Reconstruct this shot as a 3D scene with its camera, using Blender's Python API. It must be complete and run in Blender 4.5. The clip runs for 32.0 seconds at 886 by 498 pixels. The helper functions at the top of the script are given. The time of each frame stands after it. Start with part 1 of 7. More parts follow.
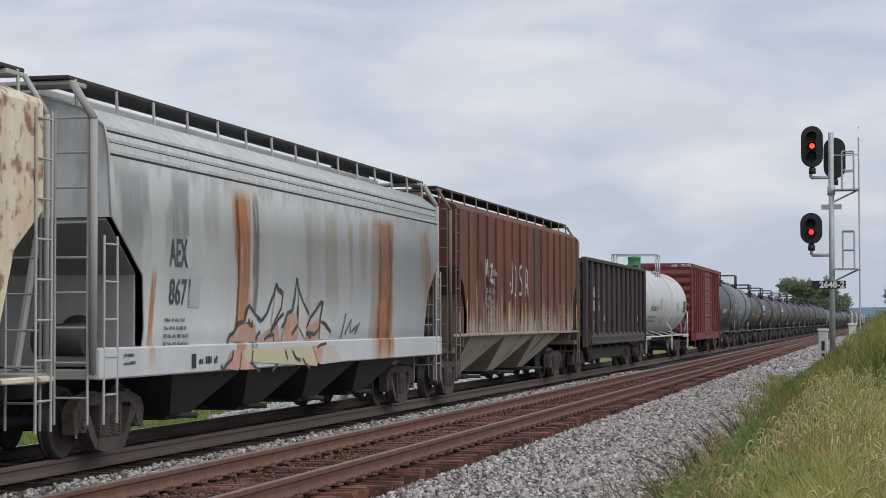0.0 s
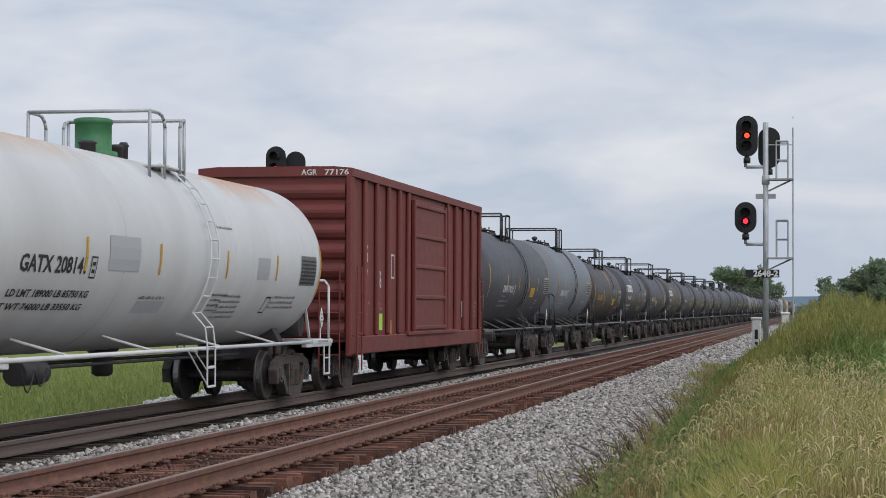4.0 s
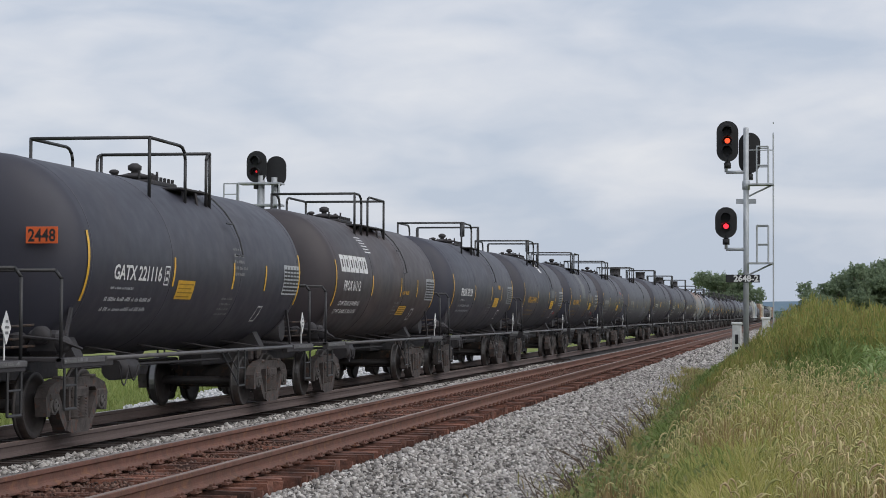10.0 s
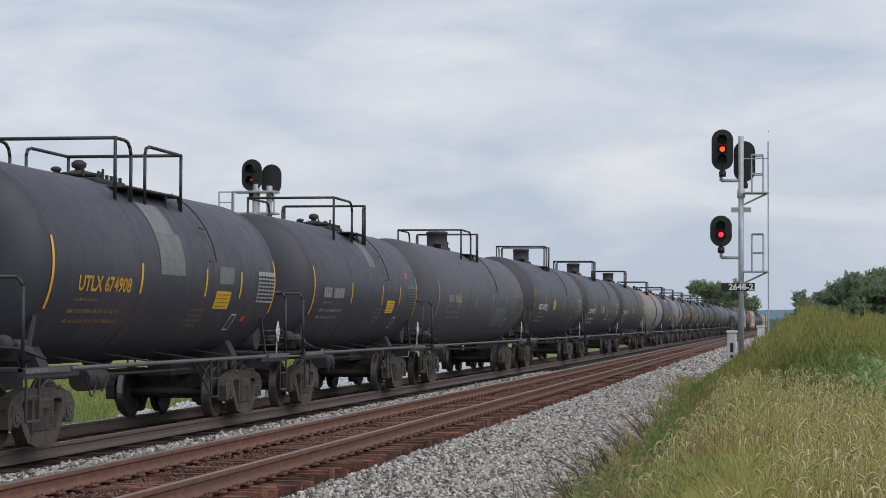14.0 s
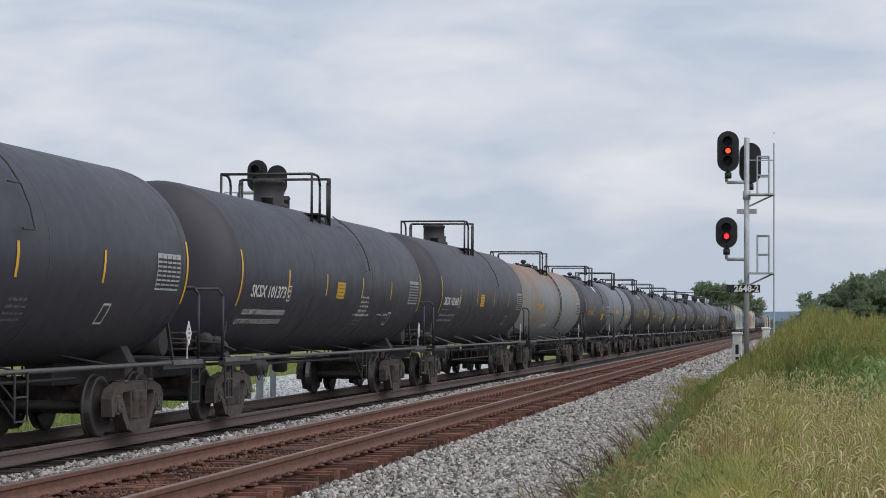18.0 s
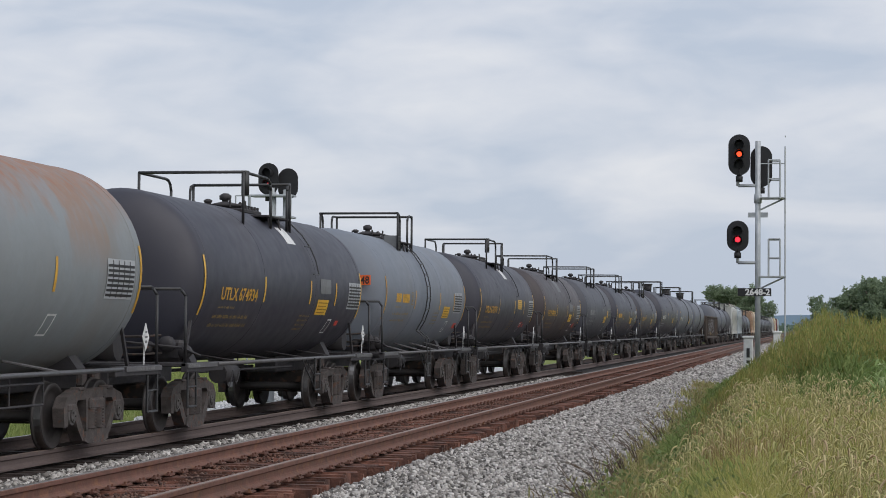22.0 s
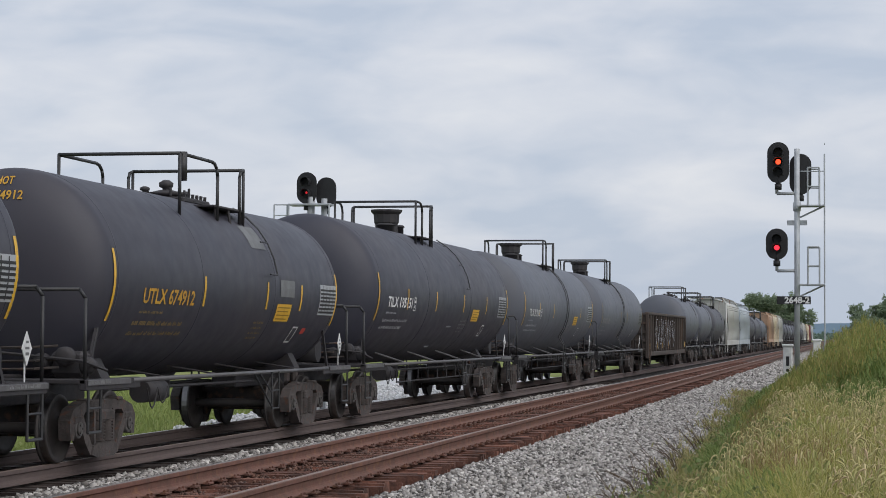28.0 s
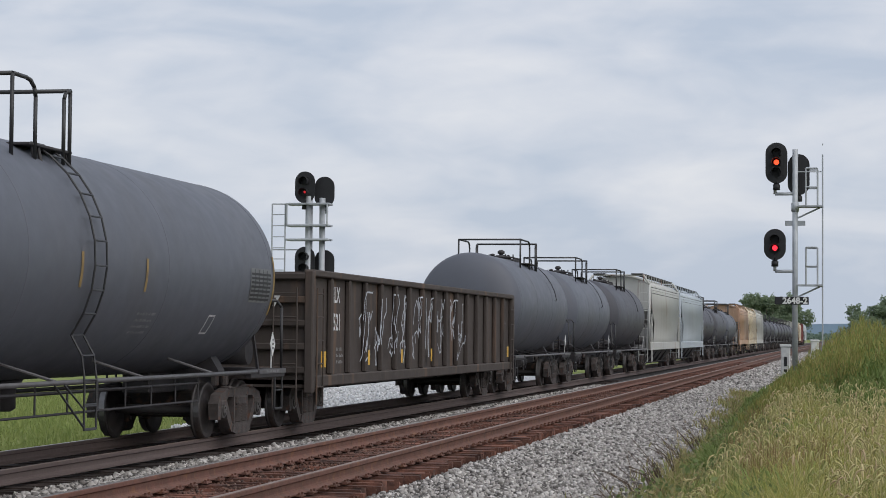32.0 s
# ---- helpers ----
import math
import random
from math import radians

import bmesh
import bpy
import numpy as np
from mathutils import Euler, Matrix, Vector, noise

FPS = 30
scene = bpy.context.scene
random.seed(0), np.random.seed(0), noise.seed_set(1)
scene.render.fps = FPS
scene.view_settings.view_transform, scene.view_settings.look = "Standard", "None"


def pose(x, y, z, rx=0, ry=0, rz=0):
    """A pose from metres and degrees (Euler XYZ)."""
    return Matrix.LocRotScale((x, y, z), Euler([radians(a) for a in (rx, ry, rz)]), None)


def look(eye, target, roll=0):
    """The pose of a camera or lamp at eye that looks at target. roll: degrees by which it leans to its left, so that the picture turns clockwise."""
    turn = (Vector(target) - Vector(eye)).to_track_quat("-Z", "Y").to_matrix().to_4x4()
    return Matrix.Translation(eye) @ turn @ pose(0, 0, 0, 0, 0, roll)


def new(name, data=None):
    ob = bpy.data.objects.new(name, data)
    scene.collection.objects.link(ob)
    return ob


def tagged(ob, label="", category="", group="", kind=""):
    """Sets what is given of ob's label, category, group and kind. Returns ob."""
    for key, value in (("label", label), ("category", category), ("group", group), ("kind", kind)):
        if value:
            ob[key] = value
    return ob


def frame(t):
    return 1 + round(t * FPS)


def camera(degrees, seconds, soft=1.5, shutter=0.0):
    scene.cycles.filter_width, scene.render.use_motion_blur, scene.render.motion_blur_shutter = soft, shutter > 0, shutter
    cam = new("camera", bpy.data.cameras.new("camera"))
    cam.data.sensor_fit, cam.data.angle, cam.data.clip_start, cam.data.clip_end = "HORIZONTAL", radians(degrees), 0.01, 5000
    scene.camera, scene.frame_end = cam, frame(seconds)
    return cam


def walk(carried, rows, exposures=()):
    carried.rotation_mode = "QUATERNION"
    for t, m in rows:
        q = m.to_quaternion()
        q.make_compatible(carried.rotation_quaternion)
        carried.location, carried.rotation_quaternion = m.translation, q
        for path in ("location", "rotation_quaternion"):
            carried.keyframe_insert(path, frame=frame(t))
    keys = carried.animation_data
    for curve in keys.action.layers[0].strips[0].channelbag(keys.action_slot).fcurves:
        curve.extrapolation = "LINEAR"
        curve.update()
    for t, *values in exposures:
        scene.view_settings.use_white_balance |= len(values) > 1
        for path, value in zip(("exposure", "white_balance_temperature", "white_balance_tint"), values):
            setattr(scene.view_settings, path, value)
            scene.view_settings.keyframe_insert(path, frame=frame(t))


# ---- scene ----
# ---- camera ----
EYE_Z = 1.53
cam = camera(25.0, 32.0, soft=0.9)
# seconds, yaw, pitch, roll
CAM_ROWS = [
    (0, 12.47, 2.09, 0.12), (0.5, 12.12, 1.95, 0.08), (1, 11.88, 2.00, 0.15), (1.5, 11.74, 2.02, 0.20),
    (2, 11.66, 2.06, 0.22), (2.5, 11.48, 2.04, 0.12), (3, 11.07, 1.87, -0.02), (3.5, 10.82, 1.80, -0.09),
    (4, 10.62, 1.71, -0.21), (4.5, 10.47, 1.63, -0.35), (6.5, 10.31, 1.82, -0.25), (7, 10.29, 1.90, -0.25),
    (7.5, 10.26, 1.97, -0.28), (8, 10.20, 2.03, -0.25), (8.5, 10.14, 2.04, -0.30), (9, 10.12, 2.04, -0.30),
    (9.5, 10.10, 1.98, -0.30), (10, 10.07, 1.85, -0.24), (10.5, 10.11, 1.80, -0.24), (11, 10.12, 1.80, -0.22),
    (11.5, 10.09, 1.83, -0.23), (12, 10.06, 1.87, -0.24), (12.5, 10.02, 1.93, -0.23), (13, 9.98, 1.99, -0.25),
    (13.5, 9.96, 2.04, -0.25), (14, 9.93, 2.09, -0.24), (14.5, 9.89, 2.15, -0.25), (16.5, 10.04, 2.12, -0.36),
    (17, 10.11, 2.07, -0.31), (17.5, 10.10, 2.07, -0.39), (18, 10.08, 2.12, -0.36), (18.5, 10.05, 2.18, -0.39),
    (19, 10.03, 2.25, -0.40), (19.5, 9.98, 2.30, -0.38), (20, 9.98, 2.32, -0.39), (20.5, 10.05, 2.29, -0.40),
    (21, 10.22, 2.23, -0.42), (21.5, 10.38, 2.19, -0.43), (22, 10.39, 2.21, -0.42), (22.5, 10.41, 2.23, -0.45),
    (23, 10.48, 2.24, -0.48), (23.5, 10.56, 2.26, -0.43), (24, 10.68, 2.26, -0.43), (24.5, 10.73, 2.28, -0.41),
    (25, 10.71, 2.29, -0.40), (25.5, 10.71, 2.34, -0.40), (27.5, 11.39, 2.40, -0.35), (28, 11.49, 2.45, -0.35),
    (28.5, 11.62, 2.46, -0.35), (29, 11.78, 2.46, -0.35), (29.5, 11.86, 2.53, -0.34), (30, 11.80, 2.58, -0.35),
    (30.5, 11.77, 2.65, -0.34), (31, 11.73, 2.67, -0.35), (31.5, 11.70, 2.70, -0.35), (32, 11.43, 2.44, -0.48),
]
walk(cam, [(t, pose(0, 0, EYE_Z, 90 + p, r, a)) for t, a, p, r in CAM_ROWS], exposures=[(0, 0.0, 6500, 10), (32, 0.0, 6500, 10)])

# the plan: tracks run along +y; z = 0 is the rail top of the empty track
T1, T2 = -6.53, -10.64          # track centres
RAIL2 = -0.13                   # rail top of the train's track
GAUGE = 1.52                    # rail centre to rail centre
# how far the train has come at each time
SPEED = 14.59                   # metres a second
RUN = [(t, SPEED * t) for t in range(0, 33, 4)]

# ---- world and light ----
world = bpy.data.worlds.new("overcast_sky")
scene.world = world
world.use_nodes = True


def build_world():
    nt = world.node_tree
    nt.nodes.clear()
    N, L = nt.nodes.new, nt.links.new
    out, bg = N("ShaderNodeOutputWorld"), N("ShaderNodeBackground")
    sky = N("ShaderNodeTexSky")
    sky.sky_type, sky.sun_disc = "NISHITA", False
    sky.sun_elevation, sky.sun_rotation = radians(46), radians(123)
    sky.dust_density, sky.ozone_density = 2.0, 1.5
    dim = N("ShaderNodeVectorMath")
    dim.operation = "SCALE"
    dim.inputs["Scale"].default_value = 0.10
    L(sky.outputs[0], dim.inputs[0])
    # layered cloud: flat soft bands with a brighter belt some degrees above the horizon
    tc, sep = N("ShaderNodeTexCoord"), N("ShaderNodeSeparateXYZ")
    L(tc.outputs["Generated"], sep.inputs[0])

    def cloud(scale, detail, rough, shift):
        mp, n = N("ShaderNodeMapping"), N("ShaderNodeTexNoise")
        mp.inputs["Scale"].default_value, mp.inputs["Location"].default_value = scale, shift
        mp.inputs["Rotation"].default_value = (radians(4), radians(-5), 0)
        L(tc.outputs["Generated"], mp.inputs[0])
        n.inputs["Scale"].default_value, n.inputs["Detail"].default_value, n.inputs["Roughness"].default_value = 1.0, detail, rough
        n.inputs["Distortion"].default_value = 0.5
        L(mp.outputs[0], n.inputs["Vector"])
        return n.outputs[0]

    def fma(src, k, add):
        q = N("ShaderNodeMath")
        q.operation = "MULTIPLY_ADD"
        q.inputs[1].default_value = k
        L(src, q.inputs[0])
        if isinstance(add, float):
            q.inputs[2].default_value = add
        else:
            L(add, q.inputs[2])
        return q.outputs[0]

    belt = N("ShaderNodeMapRange")
    belt.interpolation_type = "SMOOTHSTEP"
    belt.inputs["From Min"].default_value, belt.inputs["From Max"].default_value = 0.005, 0.085
    belt.inputs["To Min"].default_value, belt.inputs["To Max"].default_value = -0.10, 0.06
    L(sep.outputs["Z"], belt.inputs["Value"])
    high = N("ShaderNodeMapRange")
    high.inputs["From Min"].default_value, high.inputs["From Max"].default_value = 0.10, 0.22
    high.inputs["To Min"].default_value, high.inputs["To Max"].default_value = 0.0, -0.09
    L(sep.outputs["Z"], high.inputs["Value"])
    val = fma(cloud((8.5, 8.5, 27), 3.5, 0.5, (2.3, 1.0, 0.4)), 0.60, belt.outputs[0])
    val = fma(cloud((26, 26, 70), 5.0, 0.58, (0.3, 4.0, 2.0)), 0.15, val)
    val = fma(high.outputs[0], 1.0, val)
    ramp = N("ShaderNodeValToRGB")
    e = ramp.color_ramp.elements
    e[0].position, e[0].color = 0.30, (0.50, 0.565, 0.675, 1)
    e[1].position, e[1].color = 0.62, (0.81, 0.815, 0.84, 1)
    mid = e.new(0.44)
    mid.color = (0.645, 0.68, 0.755, 1)
    L(val, ramp.inputs[0])
    mix = N("ShaderNodeMix")
    mix.data_type = "RGBA"
    mix.inputs[0].default_value = 0.90
    L(dim.outputs[0], mix.inputs[6])
    L(ramp.outputs[0], mix.inputs[7])
    bg.inputs["Strength"].default_value = 1.045
    L(mix.outputs[2], bg.inputs[0])
    L(bg.outputs[0], out.inputs[0])


build_world()
sun = new("sun", bpy.data.lights.new("sun", "SUN"))
sun.data.energy, sun.data.angle, sun.data.color = 1.9, radians(75), (1.0, 0.96, 0.91)
sun.matrix_basis = look((85, -35, 100), (0, 20, 0))

# ---- materials ----
MATS = {}


def mat(name, base, rough=0.7, metal=0.0, dark=None, scale=3.0, amount=0.5, rust=0.0, bump=0.0, bump_scale=40.0, streak=False,
        rust_color=(0.20, 0.075, 0.03), spread=0.06, grime=None, spec=0.5,
        streaks=(), crown=None, foot=None):
    """Paint or earth: base colour broken by a second colour at two scales, rust blotches or streaks that run down, fine relief."""
    if name in MATS:
        return MATS[name]
    m = bpy.data.materials.new(name)
    m.use_nodes = True
    nt = m.node_tree
    N, L = nt.nodes.new, nt.links.new
    b = nt.nodes["Principled BSDF"]
    b.inputs["Roughness"].default_value, b.inputs["Metallic"].default_value = rough, metal
    b.inputs["Specular IOR Level"].default_value = spec
    tc, info = N("ShaderNodeTexCoord"), N("ShaderNodeObjectInfo")
    off = N("ShaderNodeVectorMath")
    off.operation = "MULTIPLY_ADD"
    off.inputs[1].default_value = (37.0, 53.0, 29.0)
    L(info.outputs["Random"], off.inputs[0])
    L(tc.outputs["Object"], off.inputs[2])
    vec = off.outputs[0]

    def noise_tex(s, detail=5.0, stretch=None):
        n = N("ShaderNodeTexNoise")
        n.inputs["Scale"].default_value, n.inputs["Detail"].default_value = s, detail
        if stretch:
            mp = N("ShaderNodeMapping")
            mp.inputs["Scale"].default_value = stretch
            L(vec, mp.inputs[0])
            L(mp.outputs[0], n.inputs["Vector"])
        else:
            L(vec, n.inputs["Vector"])
        return n.outputs[0]

    def ramp(src, lo, hi):
        r = N("ShaderNodeMapRange")
        r.inputs["From Min"].default_value, r.inputs["From Max"].default_value = lo, hi
        L(src, r.inputs["Value"])
        return r.outputs[0]

    def mix(fac, a, c):
        x = N("ShaderNodeMix")
        x.data_type = "RGBA"
        L(fac, x.inputs[0])
        for k, v in ((6, a), (7, c)):
            if isinstance(v, tuple):
                x.inputs[k].default_value = (*v, 1)
            else:
                L(v, x.inputs[k])
        return x.outputs[2]

    def scaled(src, k):
        q = N("ShaderNodeMath")
        q.operation = "MULTIPLY"
        q.inputs[1].default_value = k
        L(src, q.inputs[0])
        return q.outputs[0]

    dark = dark or tuple(c * 0.6 for c in base)
    st = (1, 1, 0.16) if streak else None
    col = mix(scaled(ramp(noise_tex(scale, 6, st), 0.40, 0.68), amount), base, dark)
    col = mix(scaled(ramp(noise_tex(scale * 9, 4), 0.40, 0.75), amount * 0.5), col, dark)
    if grime:
        col = mix(scaled(ramp(noise_tex(scale * 0.45, 4, (1, 1, 0.3)), 0.45, 0.7), 0.6), col, grime)
    if rust:
        col = mix(scaled(ramp(noise_tex(scale * 1.3 if not streak else scale * 0.9, 8, (1, 1, 0.10) if streak else None), 0.63 - rust * 0.25, 0.72 - rust * 0.2), 0.9),
                  col, rust_color)
    if streaks or crown or foot:
        sep = N("ShaderNodeSeparateXYZ")
        L(tc.outputs["Object"], sep.inputs[0])
        wob = noise_tex(2.2, 4, (1, 1, 0.35))
        grain = noise_tex(7.0, 4, (1, 1, 0.25))

        def op(kind, a, c):
            q = N("ShaderNodeMath")
            q.operation = kind
            for k2, v2 in enumerate((a, c)):
                if isinstance(v2, (int, float)):
                    q.inputs[k2].default_value = v2
                elif v2 is not None:
                    L(v2, q.inputs[k2])
            return q.outputs[0]
    # long stains that run down from a seam: (along, half width, top, bottom, colour, strength)
    for y0, hw, ztop, zlow, tint, power in streaks:
        d = op("ABSOLUTE", op("ADD", op("SUBTRACT", sep.outputs["Y"], y0), op("MULTIPLY", op("SUBTRACT", wob, 0.5), hw * 2.6)), None)
        f = op("MULTIPLY", ramp(d, hw, hw * 0.6), ramp(sep.outputs["Z"], ztop + 0.08, ztop - 0.12))
        f = op("MULTIPLY", op("MULTIPLY", f, ramp(sep.outputs["Z"], zlow - 0.2, zlow + 0.4)), op("MULTIPLY", ramp(grain, 0.12, 0.48), power))
        col = mix(f, col, tint)
    if crown:
        z0, z1, tint = crown
        f = ramp(op("ADD", sep.outputs["Z"], op("MULTIPLY", op("SUBTRACT", wob, 0.5), 1.1)), z0, z1)
        col = mix(op("MULTIPLY", f, ramp(grain, 0.2, 0.75)), col, tint)
    if foot:
        # pale wash with drips running up from the sill
        z0, z1, tint, power = foot
        drip = noise_tex(8.0, 6, (1, 1, 0.09))
        f = ramp(op("SUBTRACT", sep.outputs["Z"], op("MULTIPLY", op("SUBTRACT", drip, 0.5), 3.4)), z1, z0)
        col = mix(op("MULTIPLY", f, op("MULTIPLY", ramp(grain, 0.15, 0.55), power)), col, tint)
    hs = N("ShaderNodeHueSaturation")
    vr = N("ShaderNodeMapRange")
    vr.inputs["To Min"].default_value, vr.inputs["To Max"].default_value = 1 - spread, 1 + spread
    L(info.outputs["Random"], vr.inputs["Value"])
    L(vr.outputs[0], hs.inputs["Value"])
    L(col, hs.inputs["Color"])
    L(hs.outputs[0], b.inputs["Base Color"])
    rr = N("ShaderNodeMapRange")
    rr.inputs["To Min"].default_value, rr.inputs["To Max"].default_value = max(0.05, rough - 0.12), min(1, rough + 0.12)
    L(noise_tex(scale * 3, 3), rr.inputs["Value"])
    L(rr.outputs[0], b.inputs["Roughness"])
    if bump:
        bp = N("ShaderNodeBump")
        bp.inputs["Strength"].default_value, bp.inputs["Distance"].default_value = bump, 0.02
        L(noise_tex(bump_scale, 4), bp.inputs["Height"])
        L(bp.outputs[0], b.inputs["Normal"])
    MATS[name] = m
    return m


def glow(name, color, strength):
    m = bpy.data.materials.new(name)
    m.use_nodes = True
    b = m.node_tree.nodes["Principled BSDF"]
    b.inputs["Base Color"].default_value = (*color, 1)
    b.inputs["Emission Color"].default_value = (*color, 1)
    b.inputs["Emission Strength"].default_value = strength
    return m


def island(name, colors, rough=0.8, trans=0.0, bump=0.0):
    """Loose pieces in one mesh: each island takes a colour from the ramp."""
    m = bpy.data.materials.new(name)
    m.use_nodes = True
    nt = m.node_tree
    N, L = nt.nodes.new, nt.links.new
    b = nt.nodes["Principled BSDF"]
    g, r = N("ShaderNodeNewGeometry"), N("ShaderNodeValToRGB")
    while len(r.color_ramp.elements) < len(colors):
        r.color_ramp.elements.new(0.5)
    for i, c in enumerate(colors):
        r.color_ramp.elements[i].position = i / (len(colors) - 1)
        r.color_ramp.elements[i].color = (*c, 1)
    L(g.outputs["Random Per Island"], r.inputs[0])
    L(r.outputs[0], b.inputs["Base Color"])
    b.inputs["Roughness"].default_value = rough
    b.inputs["Specular IOR Level"].default_value = 0.25
    if trans:
        t, x = N("ShaderNodeBsdfTranslucent"), N("ShaderNodeMixShader")
        L(r.outputs[0], t.inputs[0])
        x.inputs[0].default_value = trans
        L(b.outputs[0], x.inputs[1])
        L(t.outputs[0], x.inputs[2])
        L(x.outputs[0], nt.nodes["Material Output"].inputs[0])
    return m


STEEL_DARK = mat("dark_running_gear", (0.038, 0.032, 0.030), 0.8, dark=(0.045, 0.031, 0.024), scale=6, amount=0.8, rust=0.35, rust_color=(0.11, 0.06, 0.04), bump=0.4)
CAST_BROWN = mat("rusty_cast_steel", (0.088, 0.073, 0.069), 0.85, dark=(0.040, 0.034, 0.032), scale=7, amount=0.9, rust=0.24, rust_color=(0.11, 0.055, 0.038), bump=0.5)
CAP_STEEL = mat("scuffed_cap_steel", (0.105, 0.096, 0.092), 0.7, dark=(0.045, 0.040, 0.037), scale=9, amount=0.8)
WHEEL = mat("oily_wheel_steel", (0.036, 0.032, 0.032), 0.6, dark=(0.055, 0.045, 0.041), scale=5, amount=0.7)
TREAD = mat("polished_tread", (0.26, 0.25, 0.25), 0.42, 1.0, scale=12, amount=0.4)
RAIL_RUST = mat("rusted_rail", (0.158, 0.072, 0.053), 0.85, dark=(0.095, 0.052, 0.038), scale=5, amount=0.8, rust=0.3, rust_color=(0.19, 0.09, 0.05), bump=0.3)
RAIL_BROWN = mat("brown_rail", (0.120, 0.088, 0.080), 0.8, dark=(0.082, 0.060, 0.055), scale=14, amount=0.4, bump=0.1)
RAIL_TOP = mat("worn_rail_head", (0.36, 0.33, 0.31), 0.35, 0.85, dark=(0.2, 0.15, 0.12), scale=9, amount=0.5)
RAIL_TOP_DULL = mat("dull_rail_head", (0.26, 0.19, 0.155), 0.5, 0.4, dark=(0.12, 0.07, 0.05), scale=9, amount=0.6)
TIE_WOOD = mat("weathered_tie_wood", (0.19, 0.082, 0.056), 0.95, dark=(0.040, 0.023, 0.019), scale=5, amount=0.9, bump=0.7, bump_scale=30, spread=0.35)
# ties of the train's track: the cars' shade is painted into the wood
TIE_DARK = mat("shade_dark_tie_wood", (0.044, 0.031, 0.027), 0.95, dark=(0.022, 0.017, 0.015), scale=5, amount=0.9, bump=0.7, bump_scale=30, spread=0.3)
GALV = mat("galvanized_steel", (0.42, 0.44, 0.46), 0.5, 0.3, dark=(0.30, 0.32, 0.34), scale=6, amount=0.6)
SIGNAL_BLACK = mat("signal_black", (0.012, 0.012, 0.014), 0.6, scale=4, amount=0.3)
WHITE = mat("white_paint", (0.72, 0.72, 0.71), 0.6, dark=(0.5, 0.5, 0.5), scale=6, amount=0.6)
LETTER = mat("white_lettering", (0.72, 0.72, 0.72), 0.6, dark=(0.4, 0.4, 0.4), scale=6, amount=0.6)
LETTER_DIM = mat("faded_lettering", (0.27, 0.27, 0.27), 0.7, dark=(0.14, 0.14, 0.14), scale=5, amount=0.8)
LETTER_Y = mat("orange_yellow_lettering", (0.60, 0.33, 0.03), 0.6, dark=(0.35, 0.18, 0.02), scale=6, amount=0.6)
LETTER_YD = mat("faded_yellow_print", (0.30, 0.20, 0.07), 0.7, dark=(0.16, 0.11, 0.05), scale=6, amount=0.8)
YELLOW = mat("reflective_yellow", (0.72, 0.42, 0.03), 0.45, dark=(0.5, 0.28, 0.02), scale=8, amount=0.6)
DULL_YELLOW = mat("printed_dark_yellow", (0.30, 0.17, 0.02), 0.6, scale=8, amount=0.3)
ORANGE = mat("orange_placard", (0.75, 0.13, 0.03), 0.5, scale=8, amount=0.3)
RED = mat("red_placard", (0.55, 0.05, 0.03), 0.5, scale=8, amount=0.3)
GREYPATCH = mat("grey_patch", (0.16, 0.165, 0.17), 0.6, dark=(0.10, 0.10, 0.10), scale=4, amount=0.6)
BLACKLET = mat("black_lettering", (0.02, 0.02, 0.022), 0.6, scale=6, amount=0.3)
GREEN_DOME = mat("green_paint", (0.05, 0.20, 0.085), 0.55, dark=(0.03, 0.12, 0.05), scale=6, amount=0.6)
LIME = mat("lime_sticker", (0.42, 0.75, 0.08), 0.5, scale=6, amount=0.3)


def paint(name, base, **k):
    k = {"rough": 0.55, "scale": 1.2, "amount": 0.6, "streak": True, "bump": 0.05, "bump_scale": 8.0, **k}
    return mat(name, base, **k)


RUST_A, RUST_B, RUST_PALE = (0.42, 0.155, 0.042), (0.25, 0.115, 0.06), (0.42, 0.33, 0.21)
P_BLACK = paint("weathered_black_tank_paint", (0.036, 0.0365, 0.051), dark=(0.045, 0.0445, 0.059), grime=(0.057, 0.050, 0.057), rough=0.50, spec=0.40, amount=0.5, bump=0.0, streak=False)
P_BROWNBLACK = paint("brown_tinged_black_paint", (0.040, 0.034, 0.039), dark=(0.052, 0.042, 0.044), grime=(0.073, 0.050, 0.045), rough=0.50, spec=0.40, amount=0.5, bump=0.0, streak=False)
P_BROWNRUST = paint("black_paint_with_a_rust_run", (0.041, 0.036, 0.043), dark=(0.050, 0.042, 0.047), grime=(0.068, 0.050, 0.046), rough=0.52, spec=0.38, amount=0.4, bump=0.0, streak=False,
                    streaks=((1.0, 0.28, 3.75, 2.6, (0.36, 0.17, 0.07), 1.0), (-5.2, 0.9, 3.4, 1.4, (0.065, 0.047, 0.040), 0.5), (6.0, 0.5, 3.6, 1.2, (0.09, 0.055, 0.035), 0.7)))
P_DGREY = paint("dark_grey_tank_paint", (0.065, 0.067, 0.083), dark=(0.056, 0.057, 0.069), grime=(0.062, 0.058, 0.063), streak=False, bump=0.0, rough=0.55, spec=0.4)
P_GREY = paint("grey_tank_paint", (0.102, 0.110, 0.135), dark=(0.088, 0.093, 0.112), grime=(0.092, 0.092, 0.104), amount=0.4, bump=0.0, rough=0.52, spec=0.4)
P_LGREY = paint("blue_grey_tank_paint", (0.165, 0.185, 0.222), dark=(0.14, 0.155, 0.182), grime=(0.15, 0.152, 0.162), rough=0.55, spec=0.4)
